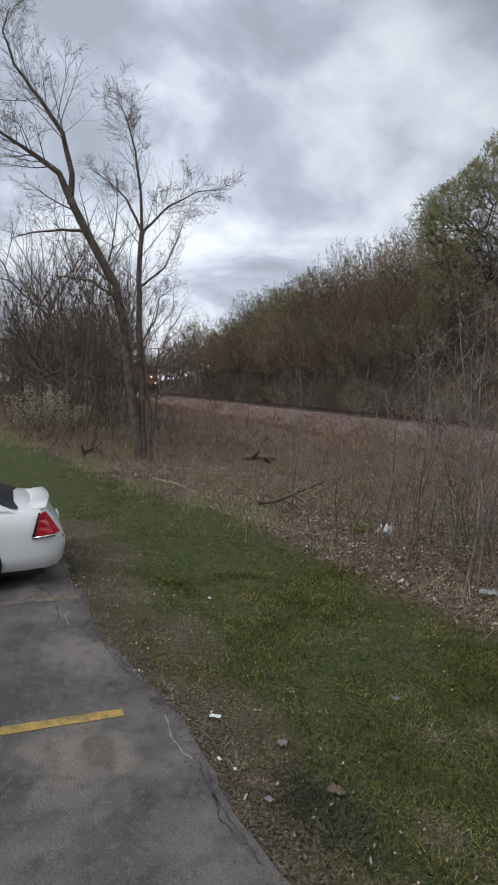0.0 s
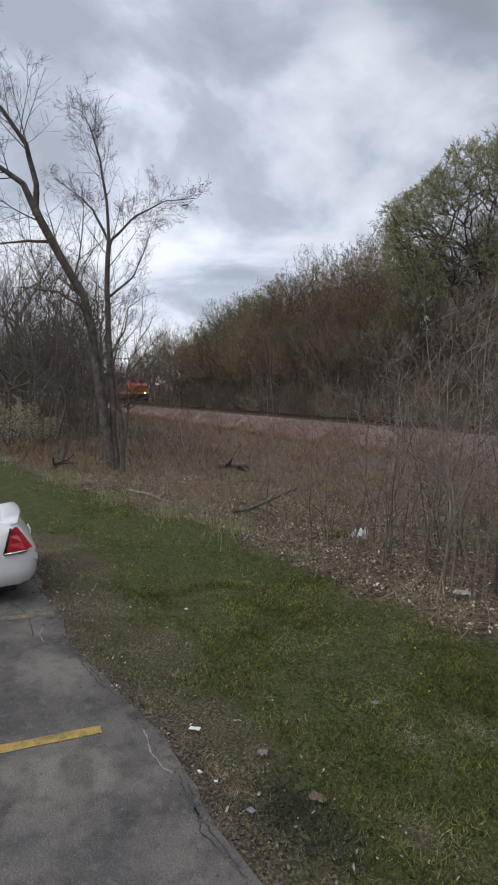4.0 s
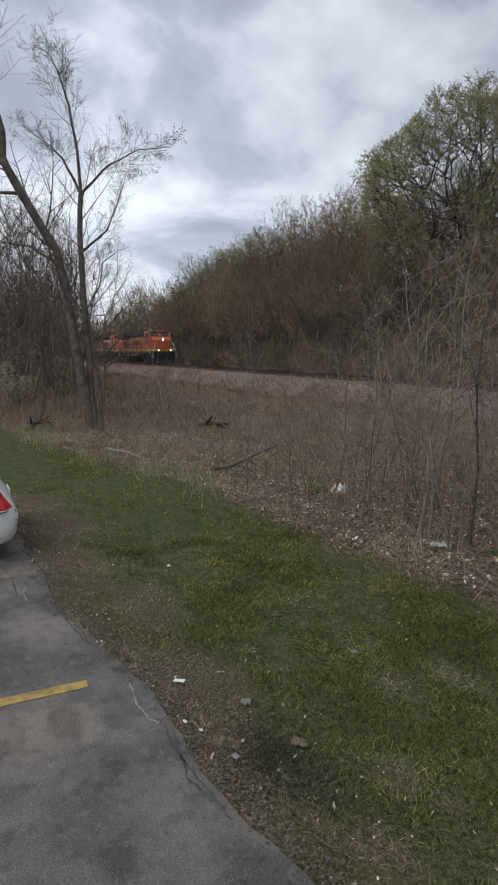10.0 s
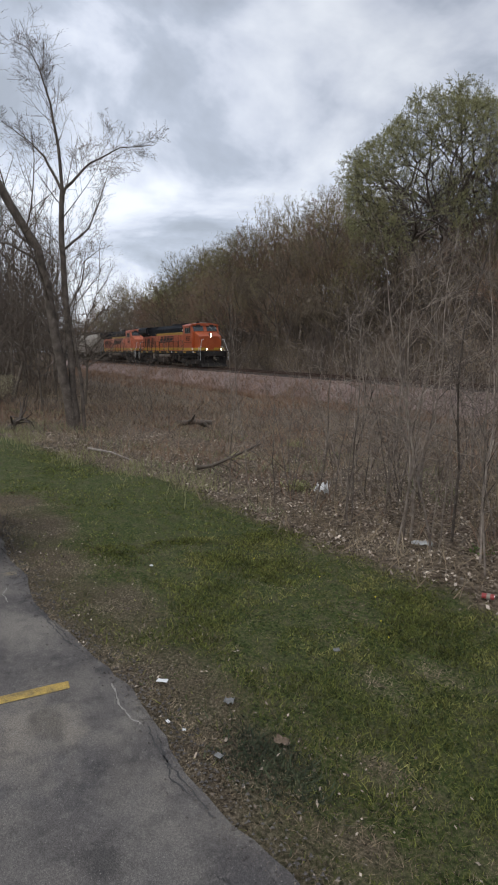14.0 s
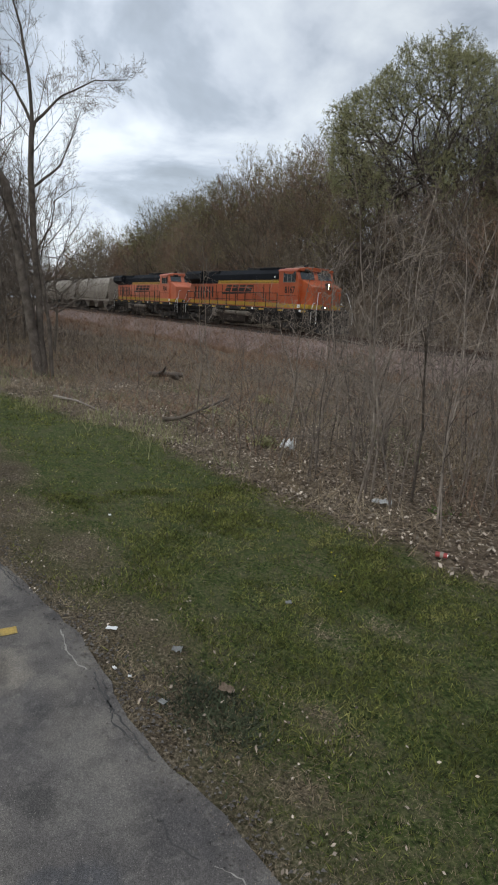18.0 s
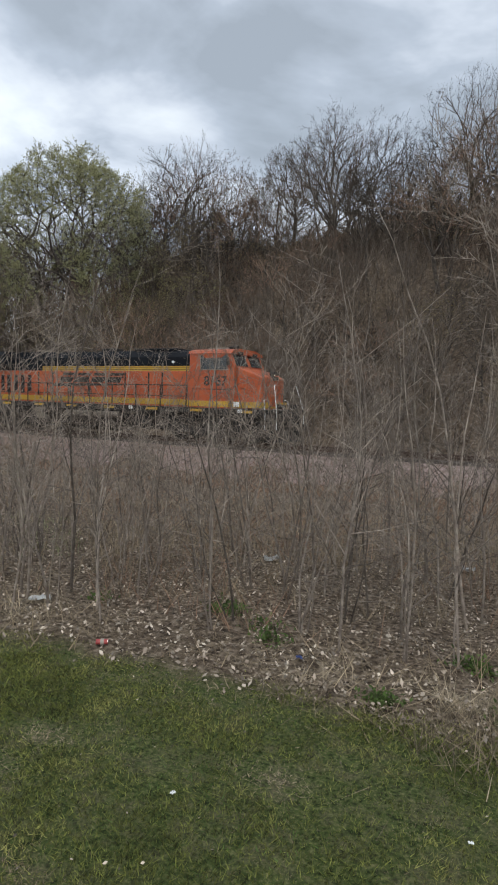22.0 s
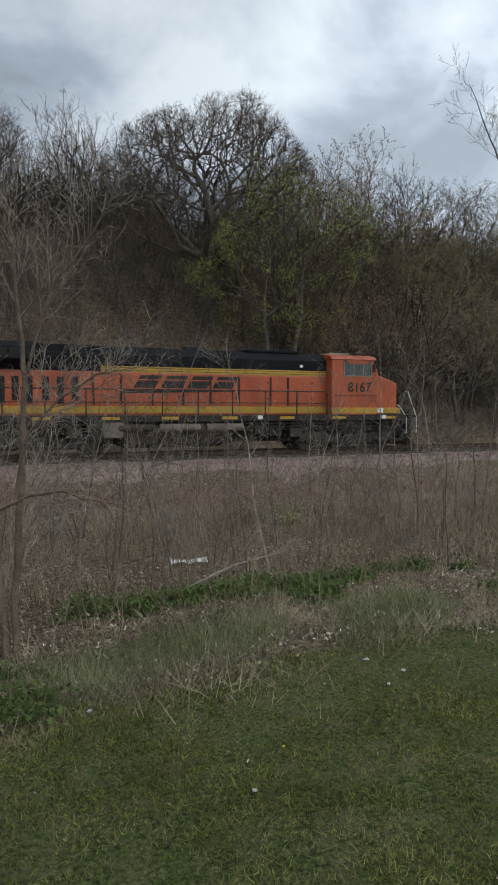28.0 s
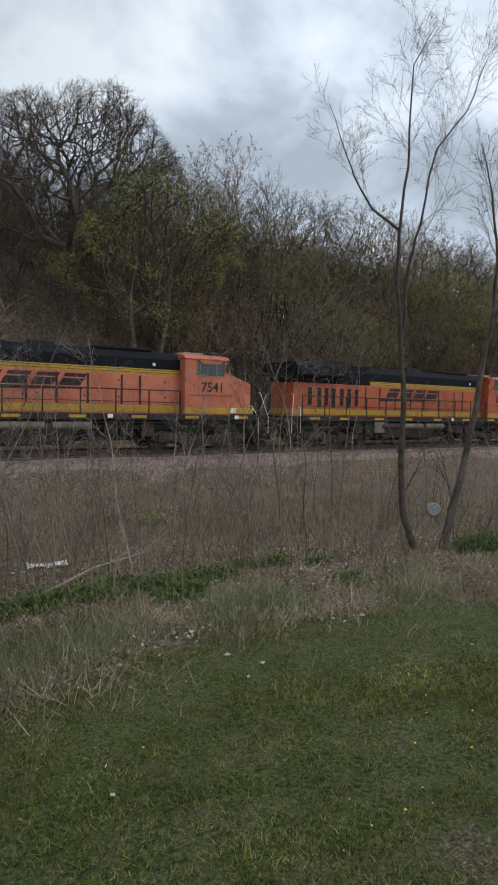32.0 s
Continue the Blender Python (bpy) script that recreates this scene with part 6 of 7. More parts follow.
def build_near_trees():
    g = ground_z
    limbs_tree("leaning_tree", "tall bare tree with leaning forked grey trunks at the lawn's edge", pose(-21.72, 3.63, g(-21.72, 3.63)), [
        (0.165, 0.125, [(0.0, -0.3), (-0.2, 1.31), (-0.36, 2.32), (-0.66, 4.78), (-0.88, 5.9), (-1.72, 7.44), (-2.35, 8.67)], 4),
        (0.12, 0.012, [(-2.35, 8.67), (-2.71, 9.46), (-3.42, 9.93), (-4.03, 10.24), (-4.8, 10.66), (-5.56, 11.14)], 11),
        (0.11, 0.01, [(-2.35, 8.67), (-2.3, 9.49), (-2.58, 10.72), (-3.23, 11.63), (-4.0, 12.59), (-4.33, 13.5), (-4.07, 14.21)], 13),
        (0.075, 0.012, [(-1.9, 7.7), (-2.63, 7.69), (-3.53, 7.56), (-4.24, 7.33)], 5),
        (0.06, 0.012, [(-0.83, 5.53), (-1.72, 6.08), (-2.55, 6.19), (-3.18, 6.19)], 5),
        (0.12, 0.08, [(0.1, -0.3), (-0.01, 2.09), (-0.06, 4.19), (-0.13, 6.31), (-0.01, 7.78)], 5),
        (0.075, 0.008, [(-0.01, 7.78), (-0.05, 9.11), (-0.25, 10.38), (-0.53, 11.35), (-0.9, 12.03)], 15),
        (0.065, 0.008, [(-0.01, 7.78), (0.42, 8.22), (0.89, 8.72), (1.85, 9.26), (3.01, 9.44)], 14),
        (0.06, 0.01, [(-0.08, 7.91), (-0.52, 8.8), (-0.89, 9.14), (-1.72, 9.71)], 10),
        (0.06, 0.01, [(-0.07, 5.94), (0.44, 6.38), (0.82, 6.74), (1.25, 7.9), (1.47, 8.48)], 10),
        (0.045, 0.009, [(-0.04, 4.03), (0.45, 4.82), (0.58, 5.59), (1.12, 6.0)], 8),
        (0.085, 0.05, [(0.35, -0.2), (0.3, 1.71), (0.13, 3.27), (-0.04, 4.23)], 2)], 51, M_BARK_DARK, M_TWIG_DARK, SPEC_NEAR, 2.0, 80.3, 0.38, 1.15)
    limbs_tree("young_tree", "young bare twin-stemmed tree standing in dead weeds", pose(-0.04, 6.72, g(-0.04, 6.72)), [
        (0.06, 0.036, [(-0.02, -0.15), (-0.06, 0.5), (-0.115, 1.15), (-0.15, 1.7), (-0.22, 2.27), (-0.31, 2.79)], 3),
        (0.034, 0.008, [(-0.31, 2.79), (-0.45, 3.24), (-0.6, 3.46), (-0.91, 3.99), (-1.26, 4.4), (-1.73, 4.72)], 11),
        (0.05, 0.034, [(0.05, -0.1), (0.055, 0.5), (0.095, 1.15), (0.14, 1.7), (0.175, 2.2), (0.2, 2.8)], 3),
        (0.03, 0.007, [(0.2, 2.8), (0.17, 3.5), (0.13, 3.95), (0.1, 4.4), (0.07, 4.8)], 12),
        (0.022, 0.006, [(0.2, 2.8), (0.33, 3.39), (0.5, 3.86), (0.79, 4.24), (1.02, 4.61)], 10),
        (0.024, 0.007, [(-0.1, 1.6), (-0.29, 1.75), (-0.45, 1.73), (-0.61, 1.68), (-0.82, 1.74)], 4),
        (0.024, 0.007, [(-0.07, 1.57), (0.21, 1.71), (0.53, 1.76), (0.71, 1.69), (1.1, 1.62)], 4),
        (0.022, 0.006, [(-0.29, 2.56), (-0.5, 2.79), (-0.81, 2.89), (-1.12, 3.22)], 7),
        (0.022, 0.006, [(0.1, 1.74), (0.21, 2.33), (0.5, 2.68), (0.85, 2.93), (1.22, 3.0)], 8)], 52, M_BARK_PALE, M_SAPLING, SPEC_TWIGGY, 1.8, 3.2, 0.5)
    limbs_tree("slender_tree", "slender bare tree with a crooked foot and forked stems", pose(9.05, 8.32, g(9.05, 8.32)), [
        (0.077, 0.0450, [(0.02, -0.15), (-0.22, 0.6), (-0.3, 1.46), (-0.29, 2.75), (-0.39, 3.81)], 2),
        (0.045, 0.0270, [(-0.39, 3.81), (-0.49, 4.86), (-0.48, 5.95)], 2),
        (0.029, 0.0048, [(-0.48, 5.95), (-1.0, 6.42), (-1.39, 7.1), (-1.56, 7.63), (-1.93, 8.6)], 8),
        (0.028, 0.0048, [(-0.48, 5.95), (-0.38, 7.12), (-0.36, 8.13), (-0.32, 9.02), (0.05, 9.71)], 9),
        (0.032, 0.0060, [(-0.37, 3.91), (-0.29, 5.37), (-0.12, 6.08), (0.13, 7.47), (0.64, 8.12), (0.96, 9.05)], 9),
        (0.013, 0.0036, [(-0.46, 4.23), (-0.94, 4.5), (-1.48, 4.78)], 4)], 53, M_BARK_DARK, M_TWIG, SPEC_SLENDER, 1.5, -46.4, 0.36)
    limbs_tree("slender_tree", "dark leaning bare tree beside the crooked slender one", pose(9.38, 7.98, g(9.38, 7.98)), [
        (0.084, 0.0450, [(0.0, -0.2), (0.16, 0.7), (0.35, 1.5), (0.53, 2.65), (0.70, 3.98)], 4),
        (0.038, 0.0060, [(0.7, 3.98), (0.78, 5.2), (0.62, 6.4), (0.4, 7.2)], 10),
        (0.035, 0.0060, [(0.7, 3.98), (0.97, 4.9), (1.2, 5.9), (1.42, 7.2)], 10)], 54, M_BARK_DARK, M_TWIG, SPEC_SLENDER, 1.5, -46.4, 0.36)


SPEC_NEAR = 0.0042
SPEC_SLENDER = 0.0024
SPEC_TWIGGY = 0.0033
build_near_trees()


def sapling(h, stems, seed):
    """A whippy young tree: crooked stems with steep side branches and fine shoots."""
    rng = random.Random(seed)
    random.seed(seed)
    wood, fine = Tubes(), Tubes()
    for j in range(stems):
        a = rng.uniform(0, 6.28)
        tall = h * (1 if j == 0 else rng.uniform(0.55, 0.85))
        p = Vector((0.07 * math.cos(a), 0.07 * math.sin(a), -0.15)) if j else Vector((0, 0, -0.15))
        lean = 0.07 if j == 0 else 0.22
        d = Vector((lean * math.cos(a), lean * math.sin(a), 1)).normalized()
        segs = 9
        r = (0.008 + 0.0025 * h) * (1 if j == 0 else 0.75)
        pts, ways = [p.copy()], [d]
        for i in range(segs):
            d = (bent(d, 0.15, rng) + Vector((0, 0, 0.07))).normalized()
            p = p + d * tall / segs
            pts.append(p.copy()); ways.append(d)
        radii = [max(r * (1 - 0.85 * i / segs), 0.003) for i in range(segs + 1)]
        wood.tube(pts, radii, 5)
        n = round(3.4 * tall)
        for k in range(n):
            f = 0.16 + 0.82 * (k + rng.random()) / n
            x = f * segs
            i = min(int(x), segs - 1)
            way = side_way(ways[i + 1], radians(rng.uniform(36, 72)), rng)
            shoots(wood, fine, pts[i].lerp(pts[i + 1], x - i), way, tall * rng.uniform(0.14, 0.38) * (1.2 - 0.65 * f), radii[i] * 0.5, 0.0031, 2 if rng.random() < 0.36 else 1, rng, 0.035)
    ob = thing("sapling", "bare grey sapling with whippy upright twigs in the thicket", "sapling", group="saplings of the thicket")
    part("trunk", mesh_of("trunk", wood.v, wood.f, M_SAPLING, True), parent=ob)
    part("crown", mesh_of("crown", fine.v, fine.f, M_SAPLING), parent=ob)
    return ob


def build_thicket():
    """Saplings in the wet ground between the lawn and the track."""
    rng = random.Random(77)
    kinds = []
    for k in range(10):
        h = (4.6, 4.0, 5.2, 3.3, 4.3, 2.6, 2.2, 3.0, 5.6, 3.8)[k]
        kinds.append(sapling(h, (1, 2, 1, 2, 1, 3, 4, 2, 1, 3)[k], 600 + k))
    used = set()
    spots = []

    def put(k, x, y, s, tilt=6):
        m = pose(x, y, ground_z(x, y), rng.uniform(-tilt, tilt), rng.uniform(-tilt, tilt), rng.uniform(0, 360)) @ Matrix.Diagonal((s, s, s, 1))
        if k in used:
            copy_thing(kinds[k], Matrix()).matrix_basis = m
        else:
            used.add(k); kinds[k].matrix_basis = m

    # stretch x0..x1, depth behind the lawn's edge, count, least gap, kinds, sizes
    for x0, x1, d0, d1, n, gap, ks, s0, s1 in (
            (-10.5, -0.8, 0.7, 5.5, 88, 0.42, (0, 1, 3, 4, 2, 9), 0.75, 1.08),
            (-13.5, -0.5, 4.5, 12, 72, 0.6, (0, 1, 2, 4, 4, 8), 0.8, 1.04),
            (-1.2, 4.0, 2.6, 8, 26, 0.6, (3, 7, 5, 4, 9), 0.7, 1.0),
            (0.5, 15.0, 5.5, 16, 24, 0.9, (3, 7, 5, 6, 7, 5), 0.7, 1.1),
            (0.5, 14.0, 4.5, 11, 28, 0.8, (0, 1, 4, 2), 0.8, 1.15),
            (0.5, 13.0, 2.6, 8, 26, 0.8, (5, 6, 7, 5, 3), 0.6, 0.85),
            (-34, -12, 2.5, 17, 42, 1.1, (5, 6, 7, 3, 5), 0.6, 1.0),
            (9.5, 18.0, 1.8, 6, 16, 0.9, (3, 7, 4, 1), 0.7, 1.05),
            (-60, -30, 3, 24, 18, 2.0, (5, 6, 7), 0.7, 1.1)):
        made = 0
        for _ in range(n * 40):
            x = rng.uniform(x0, x1)
            y = brush_edge(x) + rng.uniform(d0, d1)
            if y > track_y(x) - 5.2 or (x + 0.08) ** 2 + (y - 6.7) ** 2 < 0.35:
                continue
            if any((x - a) ** 2 + (y - b) ** 2 < gap * gap for a, b in spots):
                continue
            spots.append((x, y)); made += 1
            put(rng.choice(ks), x, y, rng.uniform(s0, s1) * (0.78 if -30 < x < -13 else 0.72 if x < -9 else 1), 5)
            if made == n:
                break

    # small trees standing alone in the meadow before the far track
    for x, y, k, h in ((-33, 9.3, 8, 1.05), (-32, 10.6, 2, 1.0), (-38, 13.2, 8, 1.1), (-41, 11.5, 0, 1.1), (-46, 14.6, 8, 1.2), (-52, 15.2, 2, 1.2), (-29, 12.5, 4, 0.9), (-36, 16.5, 8, 0.95), (-58, 16.5, 8, 1.2), (-26.5, 15.0, 0, 0.9), (-44, 18.2, 9, 1.2), (-25.5, 7.4, 4, 1.1)):
        put(k, x, y, h * 0.7, 4)


build_thicket()


# ---------------------------------------------------------------- ground cover
def blades(name, label, category, x, y, h, w, lean, material, seed, lift=0.0):
    """Upright blades, one face each."""
    r = np.random.default_rng(seed)
    n = len(x)
    z = np.array([ground_z(a, b) for a, b in zip(x, y)])
    foot = np.stack([x, y, z - 0.008 + lift], 1)
    a = r.uniform(0, 2 * math.pi, n)
    tip = foot + np.stack([r.normal(0, 1, n) * lean * h, r.normal(0, 1, n) * lean * h, h], 1)
    side = np.stack([np.cos(a) * w, np.sin(a) * w, 0 * w], 1)
    tagged(new(name, fast_mesh(name, np.stack([foot - side, foot + side, tip], 1).reshape(-1, 3), 3, material)), label, category, kind="stuff")


def lot_edges(x):
    return np.interp(x, LOT_X, LOT_Y)


def brush_edges(x):
    return np.interp(x, EDGE_X, EDGE_Y)


def patchy(x, y, scale, seed):
    return np.array([noise.noise((a * scale, b * scale, seed)) for a, b in zip(x, y)])


def build_cover():
    r = np.random.default_rng(11)
    # lawn: dense close by, coarser further off
    n = 300000
    x = np.concatenate([r.uniform(-7.5, 5.5, n), r.uniform(-17, 9, n // 4)])
    y = np.concatenate([r.uniform(0.5, 6.2, n), r.uniform(0.2, 6.2, n // 4)])
    keep = (y > lot_edges(x) + 0.06 + 0.25 * r.random(len(x))) & (y < brush_edges(x) + 0.35 * r.random(len(x)))
    x, y = x[keep], y[keep]
    p = patchy(x, y, 0.7, 4) + 0.6 * patchy(x, y, 2.2, 9) + 0.45 * patchy(x, y, 6.5, 13)
    lot = np.clip((y - lot_edges(x)) / 0.8, 0, 1)
    bare = np.array([bareness(a, b) for a, b in zip(x, y)])
    green = r.random(len(x)) < np.clip(0.56 + 1.25 * p, 0.06, 0.97) * (0.5 + 0.5 * lot) * (1 - 0.92 * np.clip(bare * 1.6, 0, 1))
    far = np.clip(np.hypot(x, y) / 5, 0.8, 2.6)
    h = r.uniform(0.02, 0.042, len(x)) * (1 + 0.5 * np.clip(p, -0.5, 0.8))
    w = r.uniform(0.0032, 0.0062, len(x)) * far
    blades("lawn_grass", "short green spring lawn grass", "grass", x[green], y[green], h[green], w[green], 0.9, M_GRASS, 1)
    dead = ~green & (r.random(len(x)) > bare * 1.2)
    n = 2600
    cx = r.uniform(-9, 6.5, n); cy = r.uniform(0.9, 6, n)
    ok = (cy > lot_edges(cx) + 0.5) & (cy < brush_edges(cx)) & (np.array([bareness(a, b) for a, b in zip(cx, cy)]) < 0.2)
    cx, cy = np.repeat(cx[ok], 14), np.repeat(cy[ok], 14)
    n = len(cx)
    blades("grass_tufts", "coarser yellow-green tufts in the lawn", "grass", cx + r.normal(0, 0.025, n), cy + r.normal(0, 0.025, n), r.uniform(0.018, 0.042, n), r.uniform(0.002, 0.004, n), 0.6, M_GRASS, 21)
    blades("dead_lawn_grass", "straw-coloured dead blades in the lawn", "grass", x[dead], y[dead], h[dead] * 0.6, w[dead] * 0.5, 0.9, M_THATCH, 2)
    # broad-leaved weeds and clover, dark patches in the lawn
    n = 60000
    x = r.uniform(-8, 6, n); y = r.uniform(1.0, 5.5, n)
    keep = (y > lot_edges(x) + 0.1) & (y < brush_edges(x)) & (patchy(x, y, 1.1, 55) + 0.5 * patchy(x, y, 3.7, 56) + r.normal(0, 0.14, n) > 0.36)
    x, y = x[keep], y[keep]
    blades("lawn_weeds", "low dark broad-leaved weeds in the lawn", "plant", x, y, r.uniform(0.012, 0.034, len(x)), r.uniform(0.004, 0.009, len(x)), 1.1, M_HERB, 29)
    n = 1500
    x = np.concatenate([r.normal(-3.06, 0.2, n), r.normal(-2.78, 0.13, n // 3)]); y = np.concatenate([r.normal(1.4, 0.12, n), r.normal(1.52, 0.08, n // 3)])
    keep = y > lot_edges(x) + 0.08
    x, y = x[keep], y[keep]
    blades("damp_weeds", "sooty dark weeds on damp soil beside the asphalt", "plant", x, y, r.uniform(0.015, 0.05, len(x)), r.uniform(0.004, 0.01, len(x)), 1.0, M_HERB_DARK, 30)
    # bleached grass in the worn spots
    spots = ((-2.68, 1.98, 0.13), (-2.25, 1.6, 0.13), (-3.49, 2.61, 0.16), (-4.71, 3.28, 0.2), (-3.49, 3.1, 0.14), (-3.64, 1.47, 0.1), (-3.3, 1.15, 0.2), (-2.5, 1.4, 0.16), (-1.8, 3.58, 0.15))
    x = np.concatenate([r.normal(a, c, 420) for a, b, c in spots]); y = np.concatenate([r.normal(b, c * 0.6, 420) for a, b, c in spots])
    keep = y > lot_edges(x) + 0.04
    x, y = x[keep], y[keep]
    blades("bleached_grass", "bleached dead grass in the lawn's worn spots", "dead grass", x, y, r.uniform(0.006, 0.022, len(x)), r.uniform(0.0015, 0.0035, len(x)), 2.2, M_STRAW, 31, 0.006)
    # thatch along the asphalt
    n = 90000
    x = r.uniform(-11, 3, n); y = lot_edges(x) + r.random(n) ** 1.6 * 1.1 - 0.06
    blades("thatch", "matted dead thatch along the asphalt", "dead grass", x, y, r.uniform(0.01, 0.032, n), r.uniform(0.0012, 0.003, n), 1.0, M_THATCH, 3)
    # straw and weeds under the thicket
    n = 34000
    x = r.uniform(-44, 19, n); d = r.random(n) ** 1.3 * 21
    y = brush_edges(x) + d - 0.15
    keep = (y < np.interp(x, TRACK_X, TRACK_Y) - 4.7) & (patchy(x, y, 0.45, 21) + 0.8 * patchy(x, y, 1.5, 22) + r.normal(0, 0.12, n) > 0.0)
    x, y, d = x[keep], y[keep], d[keep]
    h = r.uniform(0.1, 0.55, len(x)) * (0.55 + 0.5 * np.clip(d / 4, 0, 1.2)) * np.where(y > 15, 0.75, 1) * np.where(x < -11, 0.75, 1)
    blades("dead_weeds", "standing dead straw and reeds between the saplings", "dead grass", x, y, h, r.uniform(0.003, 0.006, len(x)) * (1 + np.hypot(x, y) / 25), 0.75, M_STRAW, 4)
    n = 15000
    x = r.uniform(-30, 16, n); d = 1.2 + r.random(n) ** 1.1 * 15
    y = brush_edges(x) + d
    keep = (y < np.interp(x, TRACK_X, TRACK_Y) - 3.6) & (patchy(x, y, 0.3, 33) + r.normal(0, 0.15, n) + np.where(x < 0, 0.0, -0.45) > 0)
    x, y = x[keep], y[keep]
    blades("red_brown_weeds", "reddish-brown dead weed stalks", "dead weeds", x, y, r.uniform(0.15, 0.7, len(x)), r.uniform(0.003, 0.006, len(x)) * (1 + np.hypot(x, y) / 25), 0.6, M_RUST_WEED, 5)
    n = 11000
    x = -26 - 84 * r.random(n) ** 1.2; y = np.interp(x, TRACK_X, TRACK_Y) - 1.7 - r.random(n) ** 1.3 * 11
    blades("red_brown_weeds", "russet dead weeds below the far track", "dead weeds", x, y, r.uniform(0.2, 0.7, n), r.uniform(0.004, 0.007, n) * (1 + np.hypot(x, y) / 25), 0.6, M_RUST_WEED, 25)
    n = 24000
    x = np.concatenate([r.uniform(-75, 2, n - 3000), r.uniform(2, 22, 3000)]); off = np.where(x < 2, 1.7, 2.6) + r.random(n) ** 0.8 * 4.2
    y = np.interp(x, TRACK_X, TRACK_Y) - off
    keep = patchy(x, y, 0.35, 36) + r.normal(0, 0.25, n) + (off - 4) * 0.18 + np.where(x < 2, 0.25, 0) > 0
    x, y = x[keep], y[keep]
    blades("embankment_weeds", "short dead weeds growing up the ballast slope", "dead weeds", x, y, r.uniform(0.12, 0.5, len(x)), r.uniform(0.005, 0.010, len(x)) * (1 + np.hypot(x, y) / 40), 0.7, M_RUST_WEED, 35)
    # pale reeds behind the herbs
    n = 11000
    x = r.uniform(-9, 15, n); y = brush_edges(x) + 1.2 + r.random(n) * 10
    keep = patchy(x, y, 0.55, 61) + np.where(x > -1, 0.15, -0.1) > 0
    x, y = x[keep], y[keep]
    blades("pale_reeds", "tall pale dead reeds standing in the thicket", "dead grass", x, y, r.uniform(0.25, 0.9, len(x)), r.uniform(0.003, 0.006, len(x)), 0.3, M_STRAW, 9)
    n, each = 200, 14
    cx = r.uniform(-1, 17, n); cy = brush_edges(cx) + 2.6 + r.random(n) * 9
    keep = cy < np.interp(cx, TRACK_X, TRACK_Y) - 6
    cx, cy = np.repeat(cx[keep], each), np.repeat(cy[keep], each)
    m = len(cx)
    blades("standing_stalks", "clumps of stiff standing dead stalks in the meadow", "dead grass", cx + r.normal(0, 0.14, m), cy + r.normal(0, 0.14, m), r.uniform(0.2, 0.85, m), r.uniform(0.003, 0.007, m), 0.32, M_STALK, 37)
    # flattened straw at the lawn's edge and in mats between the saplings
    n = 26000
    x = r.uniform(-18, 14, n); y = brush_edges(x) + 0.15 + r.normal(0.45, 0.4, n)
    blades("flattened_straw", "flattened bleached straw at the edge of the lawn", "dead grass", x, y, r.uniform(0.012, 0.045, n), r.uniform(0.002, 0.004, n), 4.0, M_STRAW, 6, 0.02)
    n = 56000
    x = r.uniform(-40, 16, n); y = brush_edges(x) + 0.3 + r.random(n) ** 1.2 * 13
    keep = patchy(x, y, 0.6, 71) + 0.8 * patchy(x, y, 1.7, 72) + r.normal(0, 0.1, n) > 0.02
    x, y = x[keep], y[keep]
    blades("straw_mat", "tangled mats of pale collapsed straw", "dead grass", x, y, r.uniform(0.06, 0.3, len(x)), r.uniform(0.002, 0.0045, len(x)) * (1 + np.hypot(x, y) / 25), 1.3, M_STRAW, 16)
    n = 9000
    x = r.uniform(-30, -8, n); y = brush_edges(x) + 0.2 + r.random(n) ** 1.4 * 7
    keep = patchy(x, y, 0.45, 93) > 0.12
    x, y = x[keep], y[keep]
    blades("meadow_grass", "patches of young yellow-green grass in the dead meadow", "grass", x, y, r.uniform(0.08, 0.26, len(x)), r.uniform(0.004, 0.008, len(x)), 0.7, M_GRASS_TALL, 28)
    # tall green grass to the right of the young tree
    n = 26000
    x = r.uniform(-0.3, 9.5, n); y = brush_edges(x) + r.normal(0.25, 0.5, n) + 0.3
    keep = patchy(x, y, 0.8, 41) + np.where(x < 5, 0.3, -0.1) + r.normal(0, 0.2, n) > 0
    x, y = x[keep], y[keep]
    blades("tall_grass", "tall fresh green grass along the lawn's edge", "grass", x, y, r.uniform(0.08, 0.28, len(x)) * np.clip(0.35 + (y - brush_edges(x)) / 0.9, 0.25, 1), r.uniform(0.0025, 0.005, len(x)), 0.5, M_GRASS_TALL, 7)
    n = 16000
    x = r.uniform(-1.2, 9, n); y = brush_edges(x) + r.normal(0.35, 0.6, n) + 0.3
    keep = patchy(x, y, 0.9, 44) + 0.6 * patchy(x, y, 2.6, 45) > 0
    x, y = x[keep], y[keep]
    blades("pale_grass", "bleached dead grass among the fresh tall grass", "dead grass", x, y, r.uniform(0.06, 0.32, len(x)), r.uniform(0.002, 0.0045, len(x)), 0.8, M_STALK, 27)
    n = 5000
    x = r.uniform(-34, -9, n); y = brush_edges(x) + r.normal(0.2, 0.45, n)
    keep = patchy(x, y, 0.7, 47) > -0.1
    x, y = x[keep], y[keep]
    blades("tall_grass", "uncut yellow-green grass along the lawn's edge", "grass", x, y, r.uniform(0.08, 0.28, len(x)), r.uniform(0.005, 0.009, len(x)), 0.35, M_BUD, 8)
    # fallen leaves
    n = 44000
    x = np.concatenate([r.uniform(-20, 15, n), r.uniform(-9, 5, 220), r.uniform(-9, 2, 800)])
    y = np.concatenate([brush_edges(x[:n]) + 0.15 + 0.6 * patchy(x[:n], 0 * x[:n], 0.9, 3) + r.normal(0, 0.12, n) + r.random(n) ** 1.3 * 6, r.uniform(1.2, 5, 220), lot_edges(x[-800:]) + r.random(800) ** 1.5 * 1.0])
    m = len(x)
